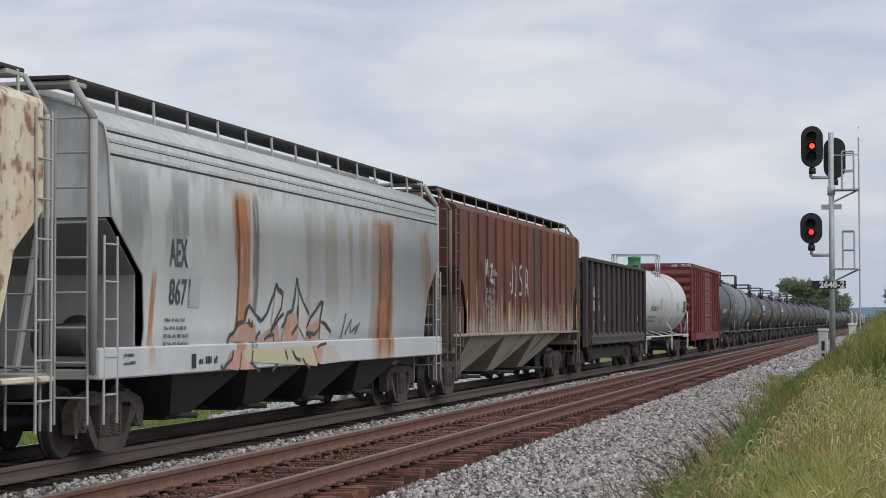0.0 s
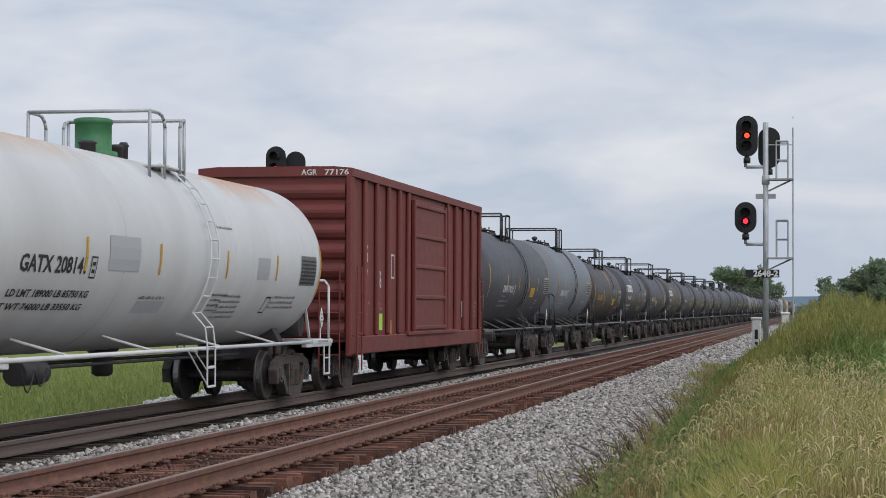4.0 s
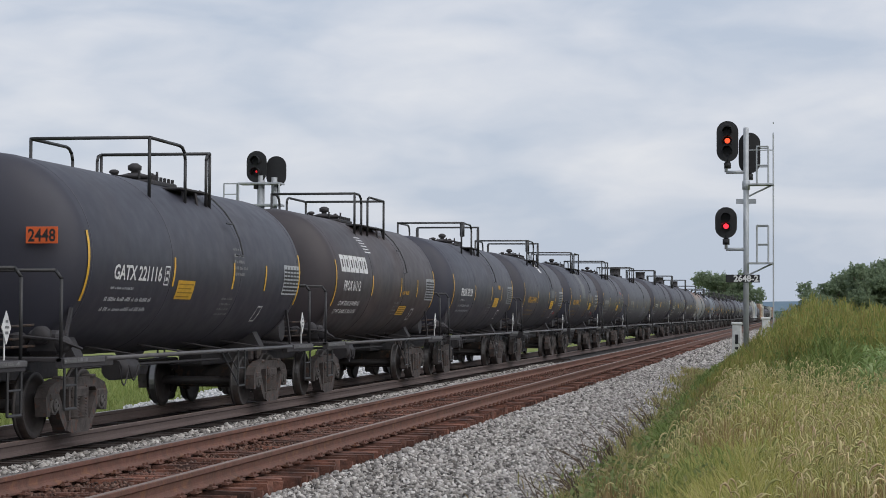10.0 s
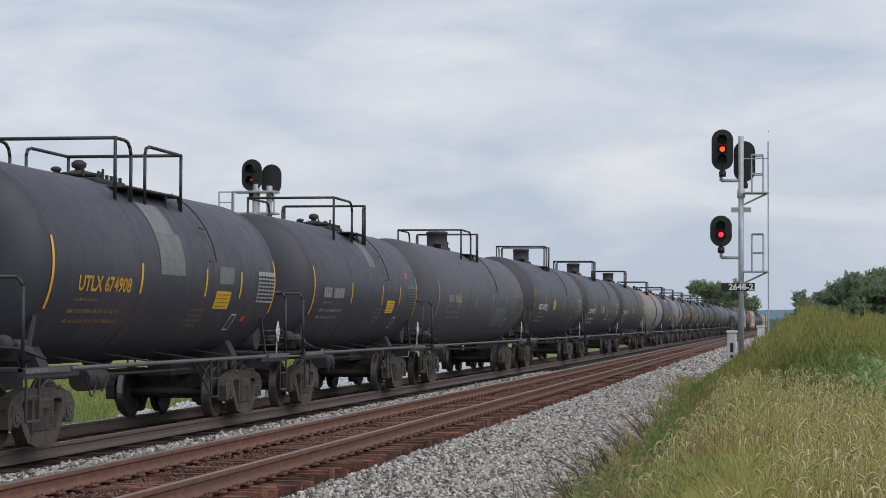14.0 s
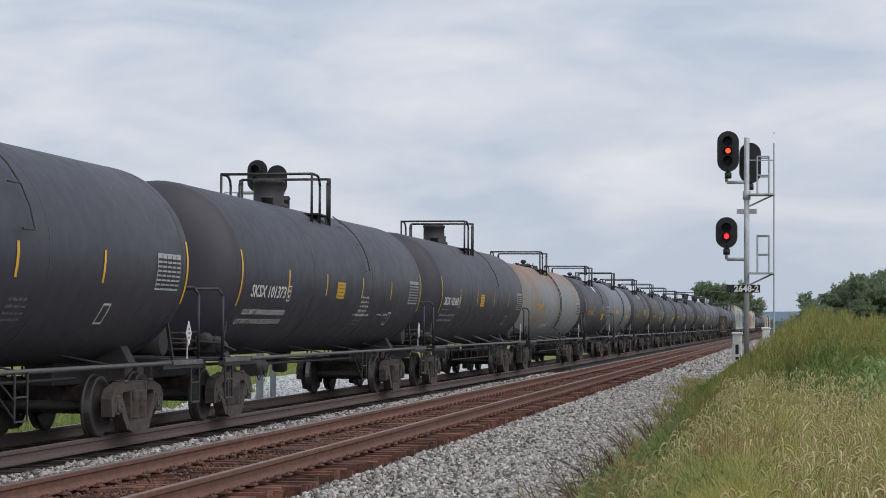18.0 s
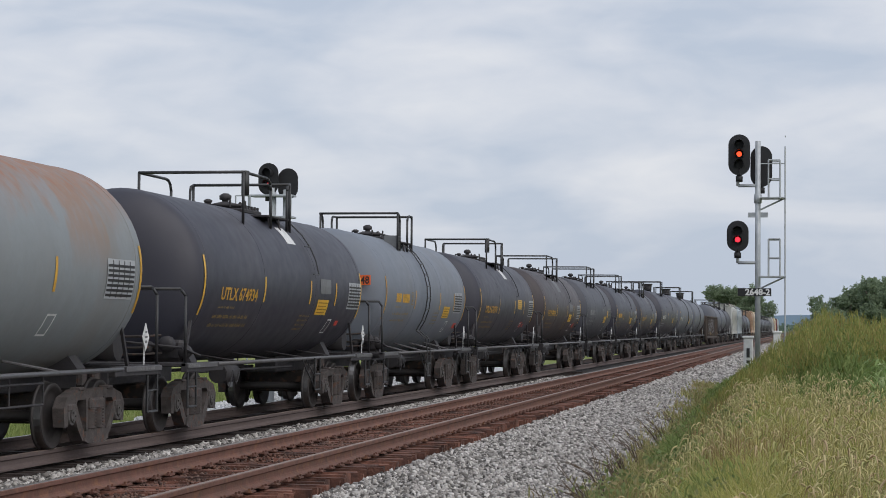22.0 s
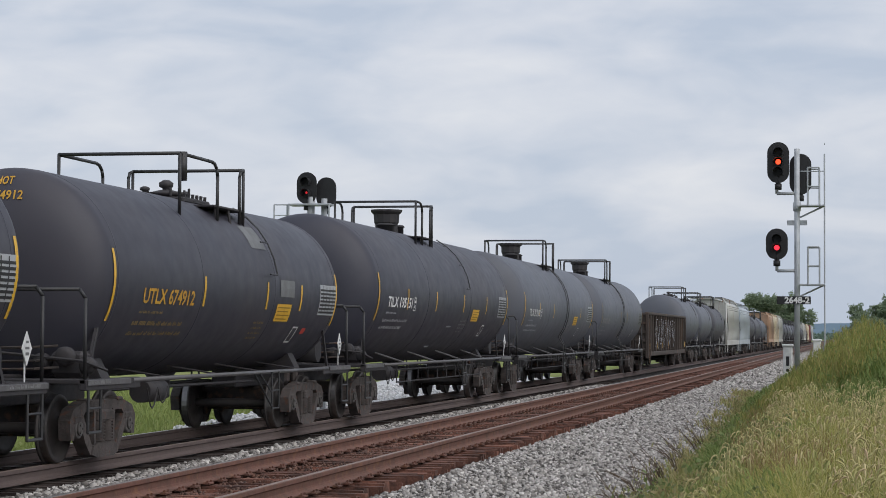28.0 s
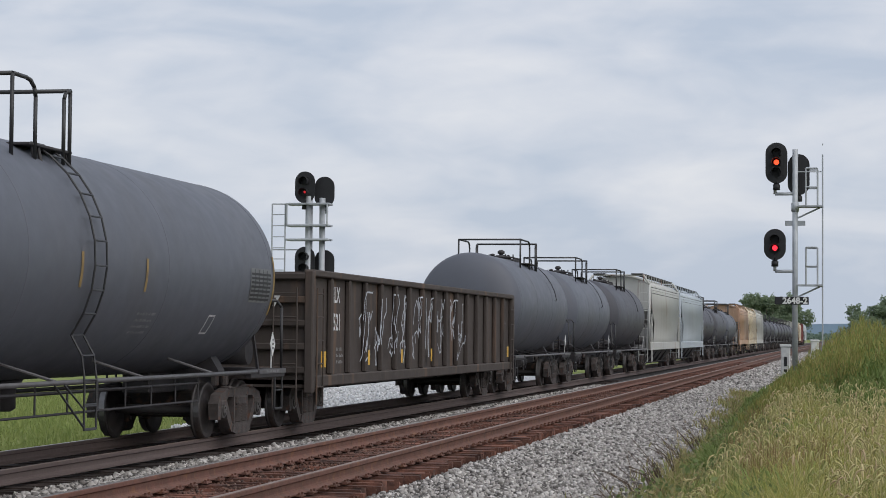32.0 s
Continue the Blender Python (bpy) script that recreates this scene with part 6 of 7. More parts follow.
def decorate_rust_hopper(sh, half):
    rnd = random.Random(8)
    strokes = ([(-3.15, 2.55), (-3.05, 2.62), (-3.0, 2.5)], [(-2.85, 3.15), (-2.8, 2.45), (-2.92, 2.35), (-3.0, 2.45)], [(-2.4, 3.05), (-2.3, 2.9), (-2.35, 2.35), (-2.5, 2.3)],
               [(-1.5, 3.05), (-1.78, 3.02), (-1.80, 2.78), (-1.5, 2.65), (-1.5, 2.35), (-1.85, 2.36)], [(-1.05, 2.3), (-0.88, 3.0), (-0.7, 2.95), (-0.62, 2.3), (-0.72, 2.6), (-1.0, 2.55)],
               [(-6.15, 3.1), (-6.1, 2.75), (-5.95, 3.1), (-5.9, 2.7)], [(-5.6, 2.95), (-5.35, 3.0), (-5.6, 2.6), (-5.3, 2.62)])
    for st in strokes:
        stamp("scrawl", ribbon(st, 0.085), SCRAWL_W, sh, None, 1.685)
    stamp("small_print", small_print(-5.7, 2.45, 0.5, 5, 0.12) + small_print(-5.0, 2.9, 0.35, 3, 0.16) + small_print(-5.0, 2.2, 0.35, 4, 0.10), LETTER_DIM, sh, None, 1.60)
    for y in (-half + 0.75, -5.6, -3.3, -0.97, 1.8, 4.5, 7.6):
        stamp("reflector_stripe", [("box", y, 1.45, y + 0.09, 2.15)], YELLOW, sh, None, 1.69)
    stamp("small_print", small_print(2.2, 1.95, 0.5, 4) + small_print(5.0, 2.1, 0.4, 4), LETTER_DIM, sh, None, 1.69)


def decorate_coal(car, sh, half):
    stamp("lettering", [("text", "NS", -5.8, 2.45, 0.32, 0.5), ("text", "SX", -4.8, 2.45, 0.32, 0.5), ("text", "11", -5.75, 2.02, 0.32, 0.38), ("text", "68", -4.8, 2.02, 0.32, 0.5)],
          LETTER, sh, None, 1.505, "", 0.012)
    for y, w in ((-3.15, 0.25), (-0.7, 0.2), (0.36, 0.3), (2.9, 0.3), (5.8, 0.3)):
        stamp("reflector", [("box", y, 1.68, y + w, 1.86)], YELLOW, sh, None, 1.505)
    stamp("small_print", small_print(-5.8, 1.72, 0.5, 3) + small_print(-4.8, 1.72, 0.4, 3) + small_print(2.9, 1.6, 0.3, 2), LETTER_DIM, sh, None, 1.505)
    for s in (-1, 1):
        # flared foot plate along the sill with white dashes
        bm = bmesh.new()
        prism(bm, [(s * 1.48, 1.34), (s * 1.64, 1.16), (s * 1.64, 0.93), (s * 1.48, 0.93)], "y", -half + 0.9, half - 0.3)
        foot = part("foot_plate", bm, P_COAL, car)
        for i in range(22 if s > 0 else 0):
            y = -half + 1.2 + i * (2 * half - 2.0) / 22
            stamp("dash", [("box", y, 0.97, y + 0.24, 1.02)], GREYPATCH, foot, None, 1.64)
    # sloping belly
    bm = bmesh.new()
    prism(bm, [(-half + 2.6, 0.95), (half - 2.6, 0.95), (half - 3.6, 0.42), (-half + 3.6, 0.42)], "x", -1.15, 1.15)
    part("belly", bm, P_FRAME, car)


def decorate_box(sh, half):
    x = 1.51
    stamp("lettering", [("text", "AG", -half + 1.25, 2.62, 0.36, 0.42), ("text", "R", -half + 2.55, 2.62, 0.36, 0.2), ("text", "77", -half + 1.25, 2.10, 0.36, 0.40), ("text", "176", -half + 2.45, 2.10, 0.36, 0.5)], LETTER, sh, None, x)
    stamp("small_print", small_print(-half + 1.35, 1.80, 0.4, 3) + small_print(-half + 2.5, 1.80, 0.4, 3) + small_print(half - 2.7, 1.8, 0.3, 3) + small_print(half - 0.9, 1.85, 0.35, 4), LETTER_DIM, sh, None, x)
    stamp("sticker", [("box", -5.05, 1.20, -4.62, 1.55)], LIME, sh, None, x, "lime green inspection sticker", 0.014)
    for y, z0, z1 in ((-3.82, 0.95, 1.4), (-1.2, 0.95, 1.4), (4.3, 1.3, 1.7)):
        stamp("reflector_stripe", [("box", y, z0, y + 0.10, z1)], YELLOW, sh, None, x + 0.01)
    stamp("label", [("box", 4.95, 1.45, 5.3, 1.85)], GREYPATCH_PALE, sh, None, x)
    y = -half + 3.95
    stamp("frame_mark", [("box", y, 2.35, y + 0.04, 2.8), ("box", y + 0.3, 2.35, y + 0.34, 2.8), ("box", y, 2.80, y + 0.34, 2.84), ("box", y, 2.31, y + 0.34, 2.35)], LETTER, sh, None, x)
    # roof-line figures on the end
    for txt, x0, run in (("AGR", 0.55, 0.32), ("77176", 1.02, 0.50)):
        vs, fs = text_mesh(txt, 1.0, 1.0)
        kx = run / max(v[0] for v in vs)
        bm = bmesh.new()
        vv = [bm.verts.new((x0 + a * kx, -half - 0.074, 4.31 + b * 0.155)) for a, b in vs]
        for f in fs:
            bm.faces.new([vv[q] for q in f])
        part("end_figures", bm, LETTER, sh)


def decorate_gondola(sh, half):
    rnd = random.Random(3)
    y = -half + 3.1
    for i in range(9):
        its = []
        for j in range(6):
            a, c = y + rnd.uniform(0.0, 0.9), 1.1 + rnd.uniform(0, 0.9)
            pts = [(a, c)]
            for q in range(5):
                a, c = a + rnd.uniform(-0.12, 0.22), c + rnd.uniform(-0.2, 0.45)
                pts.append((a, min(2.45, max(1.05, c))))
            its += ribbon(pts, 0.032)
        stamp("scrawl", its, SCRAWL_P, sh, None, 1.612)
        y += 1.22
    stamp("lettering", [("text", "ILX", -half + 1.75, 2.22, 0.28, 0.5), ("text", "521", -half + 1.75, 1.72, 0.30, 0.5)], LETTER, sh, None, 1.505)
    stamp("small_print", small_print(-half + 2.0, 1.40, 0.45, 3) + small_print(half - 1.2, 2.35, 0.35, 7), LETTER_DIM, sh, None, 1.505)
    for y, w in ((-half + 0.5, 0.34), (-half + 4.0, 0.14), (-half + 6.9, 0.14), (-half + 9.9, 0.14), (half - 1.1, 0.26)):
        stamp("reflector", [("box", y, 1.06, y + w, 1.34)], YELLOW, sh, None, 1.62)
    vs, fs = text_mesh("35217", 1.0, 1.0)
    kx = 0.8 / max(v[0] for v in vs)
    bm = bmesh.new()
    vv = [bm.verts.new((0.25 + a * kx, -half - 0.095, 2.12 + b * 0.26)) for a, b in vs]
    for f in fs:
        bm.faces.new([vv[q] for q in f])
    part("end_figures", bm, LETTER, sh)



build_train()


# ---- signals ----
def signal_head(parent, x, y, z, tall, lit=None, name="signal_head", face=-1):
    """Oval target board with hooded lamps facing the camera (face -1) or away."""
    h = tall / 2
    w = 0.305
    bm = bmesh.new()
    out = [(w * math.cos(a), (h - w) + w * math.sin(a)) for a in [math.pi * i / 14 for i in range(15)]]
    out += [(-p, -q) for p, q in out]
    prism(bm, out, "y", -0.015, 0.015)
    head = part(name, bm, SIGNAL_BLACK, parent, "black oval target with hooded lamps")
    head.location = (x, y, z)
    n = 3 if tall > 1 else 2
    for i in range(n):
        zz = (h - w) - 2 * (h - w) * i / (n - 1)
        bm = bmesh.new()
        # hood: open at the bottom, longer at the top
        m = 12
        ring0, ring1 = [], []
        for j in range(m + 1):
            a = math.radians(-40 + 260 * j / m)
            ring0.append((0.135 * math.cos(a), zz + 0.135 * math.sin(a)))
        for (p0, q0), (p1, q1) in zip(ring0[:-1], ring0[1:]):
            vs = [bm.verts.new(p) for p in ((p0, 0.0, q0), (p1, 0.0, q1), (p1, face * 0.30, q1), (p0, face * 0.30, q0))]
            bm.faces.new(vs)
        part("hood", bm, SIGNAL_BLACK, head)
        bm = bmesh.new()
        rod(bm, (0, 0.0, zz), (0, face * 0.03, zz), 0.105, 20)
        part("lens", bm, SIGNAL_BLACK, head)
    if lit:
        zz, m, r = lit
        bm = bmesh.new()
        lathe(bm, [(face * 0.035, 0.0001), (face * 0.05, r * 0.6), (face * 0.034, r)], 16, "y", (0, 0, zz))
        part("lit_lens", bm, m, head, "glowing signal lens")
    bm = bmesh.new()
    rod(bm, (0, 0.05, -h - 0.02), (0, 0.05, -h + 0.2), 0.07, 10)
    rod(bm, (0, 0.05, -h - 0.18), (0, 0.05, -h - 0.02), 0.10, 12)
    bbox(bm, -0.22, 0.22, 0.02, 0.25, -h + 0.15, h - 0.1, 0.04)
    part("lamp_case", bm, GALV if tall < 0 else SIGNAL_BLACK, head)
    return head


LAMP_AMBER, LAMP_RED = glow("amber_lamp", (1.0, 0.085, 0.03), 1.7), glow("red_lamp", (1.0, 0.03, 0.05), 2.0)

LAMP_DIM = glow("dim_red_lamp", (0.8, 0.03, 0.04), 0.7)


def near_signal():
    x, y = -1.44, 57.0
    g = ground_z(x, y)
    mast = new("signal_mast")
    mast.location = (x, y, g)
    tagged(mast, "grey steel signal mast with two lit heads beside the track", "signal")
    def zz(v):
        return v - g
    bm = bmesh.new()
    rod(bm, (0, 0, 0), (0, 0, zz(6.82)), 0.078, 14)
    lathe(bm, [(zz(5.05), 0.08), (zz(5.07), 0.11), (zz(5.3), 0.11), (zz(5.32), 0.08)], 14, "z")
    rod(bm, (0, 0, 0), (0, 0, 0.12), 0.25, 12)
    part("pole", bm, GALV, mast)
    signal_head(mast, -0.52, -0.06, zz(6.43), 1.16, (0.02, LAMP_AMBER, 0.075))
    signal_head(mast, -0.56, -0.06, zz(4.13), 0.88, (-0.10, LAMP_RED, 0.075))
    signal_head(mast, 0.09, 0.25, zz(6.12), 1.16, None, "signal_head", 1)
    for z in (5.56, 3.38):
        bm = bmesh.new()
        pipe(bm, [(-0.56, 0, zz(z) + 0.22), (-0.56, 0, zz(z)), (0, 0, zz(z))], 0.045, 8)
        part("head_bracket", bm, GALV, mast)
    # platforms with railings and the tall ladder rail
    for z0, z1 in ((5.20, 6.26), (2.98, 4.04)):
        bm = bmesh.new()
        box(bm, 0.08, 0.78, -0.3, 0.3, zz(z0) - 0.02, zz(z0) + 0.02)
        rod(bm, (0.08, 0, zz(z0) - 0.32), (0.75, 0, zz(z0)), 0.025, 6)
        pl = part("platform", bm, GALV, mast)
        for yy in (-0.3, 0.3):
            bm = bmesh.new()
            pipe(bm, [(0.30, yy, zz(z0)), (0.30, yy, zz(z1)), (0.62, yy, zz(z1)), (0.62, yy, zz(z0))], 0.022, 6)
            rod(bm, (0.30, yy, zz((z0 + z1) / 2)), (0.62, yy, zz((z0 + z1) / 2)), 0.02, 6)
            part("guard_rail", bm, GALV, pl)
    bm = bmesh.new()
    for yy in (-0.2, 0.2):
        rod(bm, (0.76, yy, 0), (0.76, yy, zz(6.64)), 0.02, 6)
    for i in range(24):
        rod(bm, (0.76, -0.2, 0.3 + i * 0.3), (0.76, 0.2, 0.3 + i * 0.3), 0.012, 6)
    for z in (6.18, 5.22, 3.0):
        rod(bm, (0.0, 0, zz(z)), (0.76, 0, zz(z)), 0.015, 6)
    part("ladder", bm, GALV, mast)
    bm = bmesh.new()
    bbox(bm, -0.28, 0.28, -0.01, 0.01, zz(4.66), zz(4.80), 0.004)
    part("cross_plate", bm, GALV, mast)
    # number plate of the signal
    bm = bmesh.new()
    bbox(bm, -0.56, 0.38, -0.11, -0.085, zz(2.44), zz(2.66), 0.006)
    plate = part("sign_plate", bm, SIGNAL_BLACK, mast, "black sign with white figures")
    vs, fs = text_mesh("2648-2", 0.245, 1.0, 0.009)
    w = max(v[0] for v in vs)
    bm = bmesh.new()
    vv = [bm.verts.new((a - w / 2, -0.118, zz(2.47) + b)) for a, b in vs]
    for f in fs:
        bm.faces.new([vv[i] for i in f])
    part("sign_number", bm, WHITE, plate)


def far_signal():
    x, y = -15.6, 57.4
    g = ground_z(x, y)
    mast = new("signal_mast")
    mast.location = (x, y, g)
    tagged(mast, "grey steel twin signal mast behind the train with a ladder", "signal")
    def zz(v):
        return v - g
    bm = bmesh.new()
    rod(bm, (-0.1, 0, 0), (-0.1, 0, zz(5.6)), 0.11, 14)
    rod(bm, (0.28, 0.1, 0), (0.28, 0.1, zz(5.55)), 0.09, 14)
    part("pole", bm, GALV, mast)
    signal_head(mast, -0.22, -0.06, zz(5.86), 0.95, (-0.14, LAMP_DIM, 0.035))
    signal_head(mast, 0.30, 0.25, zz(5.74), 0.92, None, "signal_head", 1)
    signal_head(mast, -0.20, -0.06, zz(3.62), 0.95)
    signal_head(mast, 0.32, 0.25, zz(3.55), 0.92, None, "signal_head", 1)
    for z in (5.36, 4.72, 4.3, 3.0):
        bm = bmesh.new()
        bbox(bm, -0.75, 0.55, -0.25, 0.3, zz(z) - 0.03, zz(z) + 0.03, 0.01)
        part("cross_frame", bm, GALV, mast)
    for xx in (-0.72, 0.52):
        bm = bmesh.new()
        rod(bm, (xx, -0.25, zz(4.72)), (xx, -0.25, zz(5.36)), 0.03, 6)
        part("frame_post", bm, GALV, mast)
    bm = bmesh.new()
    for xx in (-1.18, -0.78):
        rod(bm, (xx, -0.2, 0), (xx, -0.2, zz(5.36)), 0.025, 6)
    for i in range(18):
        rod(bm, (-1.18, -0.2, 0.3 + i * 0.33), (-0.78, -0.2, 0.3 + i * 0.33), 0.015, 6)
    for z in (5.36, 4.0):
        rod(bm, (-1.18, -0.2, zz(z)), (-0.1, 0, zz(z)), 0.02, 6)
    part("ladder", bm, GALV, mast)


near_signal()
far_signal()


def marker_posts():
    for i, (x, y, w, z, label) in enumerate(((-1.72, 57.6, 0.13, 1.32, "white concrete post with a dark mark"), (-1.1, 70.0, 0.13, 1.45, "white plastic marker post in the weeds"))):
        bm = bmesh.new()
        g = ground_z(x, y)
        bbox(bm, -w, w, -w, w, 0, z - g - 0.03, 0.03)
        bbox(bm, -w - 0.03, w + 0.03, -w - 0.03, w + 0.03, z - g - 0.08, z - g, 0.02)
        ob = tagged(part("marker_post", bm, WHITE), label, "post")
        ob.location = (x, y, g)
        if not i:
            bm = bmesh.new()
            for a, b in ((0.35, 0.62), (0.70, 0.78)):
                box(bm, -0.045, 0.045, -w - 0.006, -w - 0.001, z - g - b, z - g - a)
            part("mark", bm, BLACKLET, ob)


marker_posts()


# ---- trees, far woods, hills ----
LEAF = island("summer_leaves", [(0.085, 0.135, 0.06), (0.105, 0.16, 0.065), (0.135, 0.19, 0.075), (0.09, 0.14, 0.062)], 0.8, 0.4)
# the next two hold distance haze in the leaf colour: paler and bluer
LEAF_MID = island("haze_tinted_wood_leaves", [(0.19, 0.25, 0.165), (0.215, 0.275, 0.175), (0.245, 0.30, 0.185), (0.20, 0.26, 0.17)], 0.85, 0.5)
LEAF_FAR = island("haze_tinted_far_leaves", [(0.12, 0.17, 0.15), (0.14, 0.19, 0.16), (0.16, 0.21, 0.17)], 0.9, 0.3)
BARK = mat("grey_brown_bark", (0.13, 0.10, 0.08), 0.95, scale=4, amount=0.8, bump=0.8)


def leaf_cloud(rng, centres, radii, count, size):
    """Many small bent leaves scattered through balls of foliage, denser at their skins."""
    w = radii[:, 0] * radii[:, 1]
    idx = rng.choice(len(centres), count, p=w / w.sum())
    d = rng.normal(size=(count, 3))
    d /= np.linalg.norm(d, axis=1)[:, None]
    lump = 0.16 * np.sin(d[:, 0] * 7 + idx) + 0.14 * np.sin(d[:, 1] * 9 + idx * 2.1) + 0.16 * np.sin(d[:, 2] * 8 + idx * 1.3)
    r = (rng.uniform(0.35, 1.0, (count, 1)) ** 0.6 + rng.normal(0, 0.06, (count, 1))) * (1 + lump[:, None])
    p = centres[idx] + d * r * radii[idx]
    u = rng.normal(size=(count, 3))
    u /= np.linalg.norm(u, axis=1)[:, None]
    v = np.cross(u, rng.normal(size=(count, 3)))
    v /= np.linalg.norm(v, axis=1)[:, None]
    s = size * rng.uniform(0.6, 1.4, (count, 1))
    verts = np.stack([p - u * s, p + v * s * 0.55, p + u * s, p - v * s * 0.55], 1).reshape(-1, 3)
    return verts, np.arange(count * 4).reshape(-1, 4)


def tree(x, y, h, w, seed, label, leaves=6000, size=0.3, material=None, low=0.15):
    rng = np.random.default_rng(seed)
    g = ground_z(x, y) - 0.1
    t = new("tree")
    t.location = (x, y, g)
    tagged(t, label, "tree")
    bm = bmesh.new()
    lathe(bm, [(0, w * 0.035), (h * 0.3, w * 0.025), (h * 0.7, w * 0.012), (h * 0.85, 0.02)], 8, "z")
    for i in range(7):
        a, z = rng.uniform(0, 6.28), h * rng.uniform(0.25, 0.6)
        rod(bm, (0, 0, z), (math.cos(a) * w * 0.32, math.sin(a) * w * 0.32, z + h * 0.2), w * 0.008, 6)
    part("trunk", bm, BARK, t)
    n = 16
    c = np.stack([rng.normal(0, w * 0.17, n), rng.normal(0, w * 0.17, n), rng.uniform(h * (low + 0.15), h * 0.84, n)], 1)
    k = 1 - np.abs((c[:, 2] / h - 0.48)) * 1.1
    c[:, :2] *= k[:, None] * 1.3
    wide = w * rng.uniform(0.16, 0.27, n) * (0.45 + 0.6 * k)
    v, f = leaf_cloud(rng, c, np.stack([wide, wide, h * rng.uniform(0.10, 0.17, n)], 1), leaves, size)
    part("crown", mesh_np("crown", v, f), material or LEAF, t)


def woods():
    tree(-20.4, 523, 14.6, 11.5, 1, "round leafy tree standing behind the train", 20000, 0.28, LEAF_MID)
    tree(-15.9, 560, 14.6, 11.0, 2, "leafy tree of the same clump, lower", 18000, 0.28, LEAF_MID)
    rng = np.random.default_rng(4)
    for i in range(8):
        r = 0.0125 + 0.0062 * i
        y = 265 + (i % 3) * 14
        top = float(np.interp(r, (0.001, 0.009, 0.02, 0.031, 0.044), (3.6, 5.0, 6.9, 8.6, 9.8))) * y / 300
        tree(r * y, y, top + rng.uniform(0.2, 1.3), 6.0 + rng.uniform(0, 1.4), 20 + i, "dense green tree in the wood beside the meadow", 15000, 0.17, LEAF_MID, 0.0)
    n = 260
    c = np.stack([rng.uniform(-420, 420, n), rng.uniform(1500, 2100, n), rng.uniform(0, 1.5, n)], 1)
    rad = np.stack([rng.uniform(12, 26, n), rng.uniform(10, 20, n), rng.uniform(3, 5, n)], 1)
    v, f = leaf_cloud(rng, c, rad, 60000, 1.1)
    tagged(part("far_woods", mesh_np("far_woods", v, f), LEAF_FAR), "distant line of woods on the horizon with haze in its leaf colour", "woods", "", "stuff")


woods()
# green woods tinted blue: the haze of distance is in the base colour
HILL = mat("haze_blue_hill", (0.14, 0.20, 0.26), 1.0, dark=(0.11, 0.165, 0.22), scale=0.02, amount=0.8)
strip("backdrop_hill", [-1800 + 40 * i for i in range(91)], [3300, 3320], lambda x, y: (6 if y < 3310 else 24 + 9 * noise.noise((x * 0.004, 3, 0)) + 4 * noise.noise((x * 0.02, 7, 0))), HILL, "long wooded hill tinted blue for distance haze", "hill")


# ---- far side of the train: gravel pad ----
PAD_YS = [41 + i for i in range(70)]


def pad_z(x, y):
    """White stone lies proud near the track and sinks under the grass further out."""
    reach = float(np.interp(y, (41, 48, 62, 75, 110), (-14.2, -16.2, -17.0, -20.5, -23.0))) + 0.9 * noise.noise((3.0, y * 0.25, 1))
    return ground_z(x, y) + 0.06 + 0.10 * noise.noise((x * 0.8, y * 0.5, 5)) - 0.35 * max(0.0, min(1.0, (reach - x) / 0.8)) - 0.4 * max(0.0, 43.5 - y)


strip("gravel_pad", [-26 + 0.6 * i for i in range(22)], PAD_YS, pad_z, STONE_WHITE, "white gravel pad beyond the train round the far signal", "gravel")


# ---- grass and weeds ----
BLADE = island("meadow_grass_blades", [(0.30, 0.315, 0.085), (0.41, 0.40, 0.12), (0.54, 0.49, 0.175), (0.25, 0.28, 0.075), (0.64, 0.54, 0.25), (0.35, 0.36, 0.095)], 0.75, 0.4)
BLADE_LOW = island("short_verge_blades", [(0.22, 0.28, 0.09), (0.30, 0.34, 0.12), (0.26, 0.32, 0.10)], 0.75, 0.4)
WEED = island("green_weed_leaves", [(0.15, 0.215, 0.065), (0.19, 0.255, 0.08), (0.245, 0.285, 0.10), (0.13, 0.19, 0.055)], 0.7, 0.4)
BROADLEAF = island("bluish_broad_leaves", [(0.19, 0.24, 0.09), (0.24, 0.28, 0.12), (0.14, 0.19, 0.07), (0.29, 0.29, 0.14), (0.31, 0.25, 0.13)], 0.75, 0.4)
PLUME = island("yellow_green_plumes", [(0.27, 0.295, 0.085), (0.39, 0.34, 0.115), (0.18, 0.24, 0.06), (0.34, 0.27, 0.11), (0.23, 0.275, 0.075)], 0.8, 0.4)
CANE = island("pale_green_cane_leaves", [(0.26, 0.34, 0.13), (0.20, 0.29, 0.09), (0.34, 0.40, 0.19)], 0.6, 0.4)
STRAW = island("pale_seed_heads", [(0.64, 0.57, 0.29), (0.50, 0.48, 0.21), (0.78, 0.66, 0.40), (0.40, 0.41, 0.16), (0.64, 0.49, 0.32), (0.38, 0.39, 0.15)], 0.85, 0.35)
EDGE = island("olive_edge_blades", [(0.29, 0.29, 0.11), (0.37, 0.34, 0.15), (0.24, 0.26, 0.085), (0.43, 0.36, 0.19), (0.30, 0.23, 0.12)], 0.8, 0.4)
DOCK = island("brown_seed_stalks", [(0.27, 0.19, 0.09), (0.36, 0.26, 0.13), (0.21, 0.15, 0.07)], 0.9, 0.2)
TWIG = mat("dry_twig", (0.12, 0.085, 0.06), 0.9, scale=8, amount=0.6)


def edge_x(y):
    """Where the grass begins beside the stones."""
    return -2.05 - 0.018 * (y - 20) - 0.016 * max(0.0, y - 50) + 0.25 * noise.noise((0.0, y * 0.35, 4)) + 0.12 * noise.noise((0.0, y * 1.3, 9))


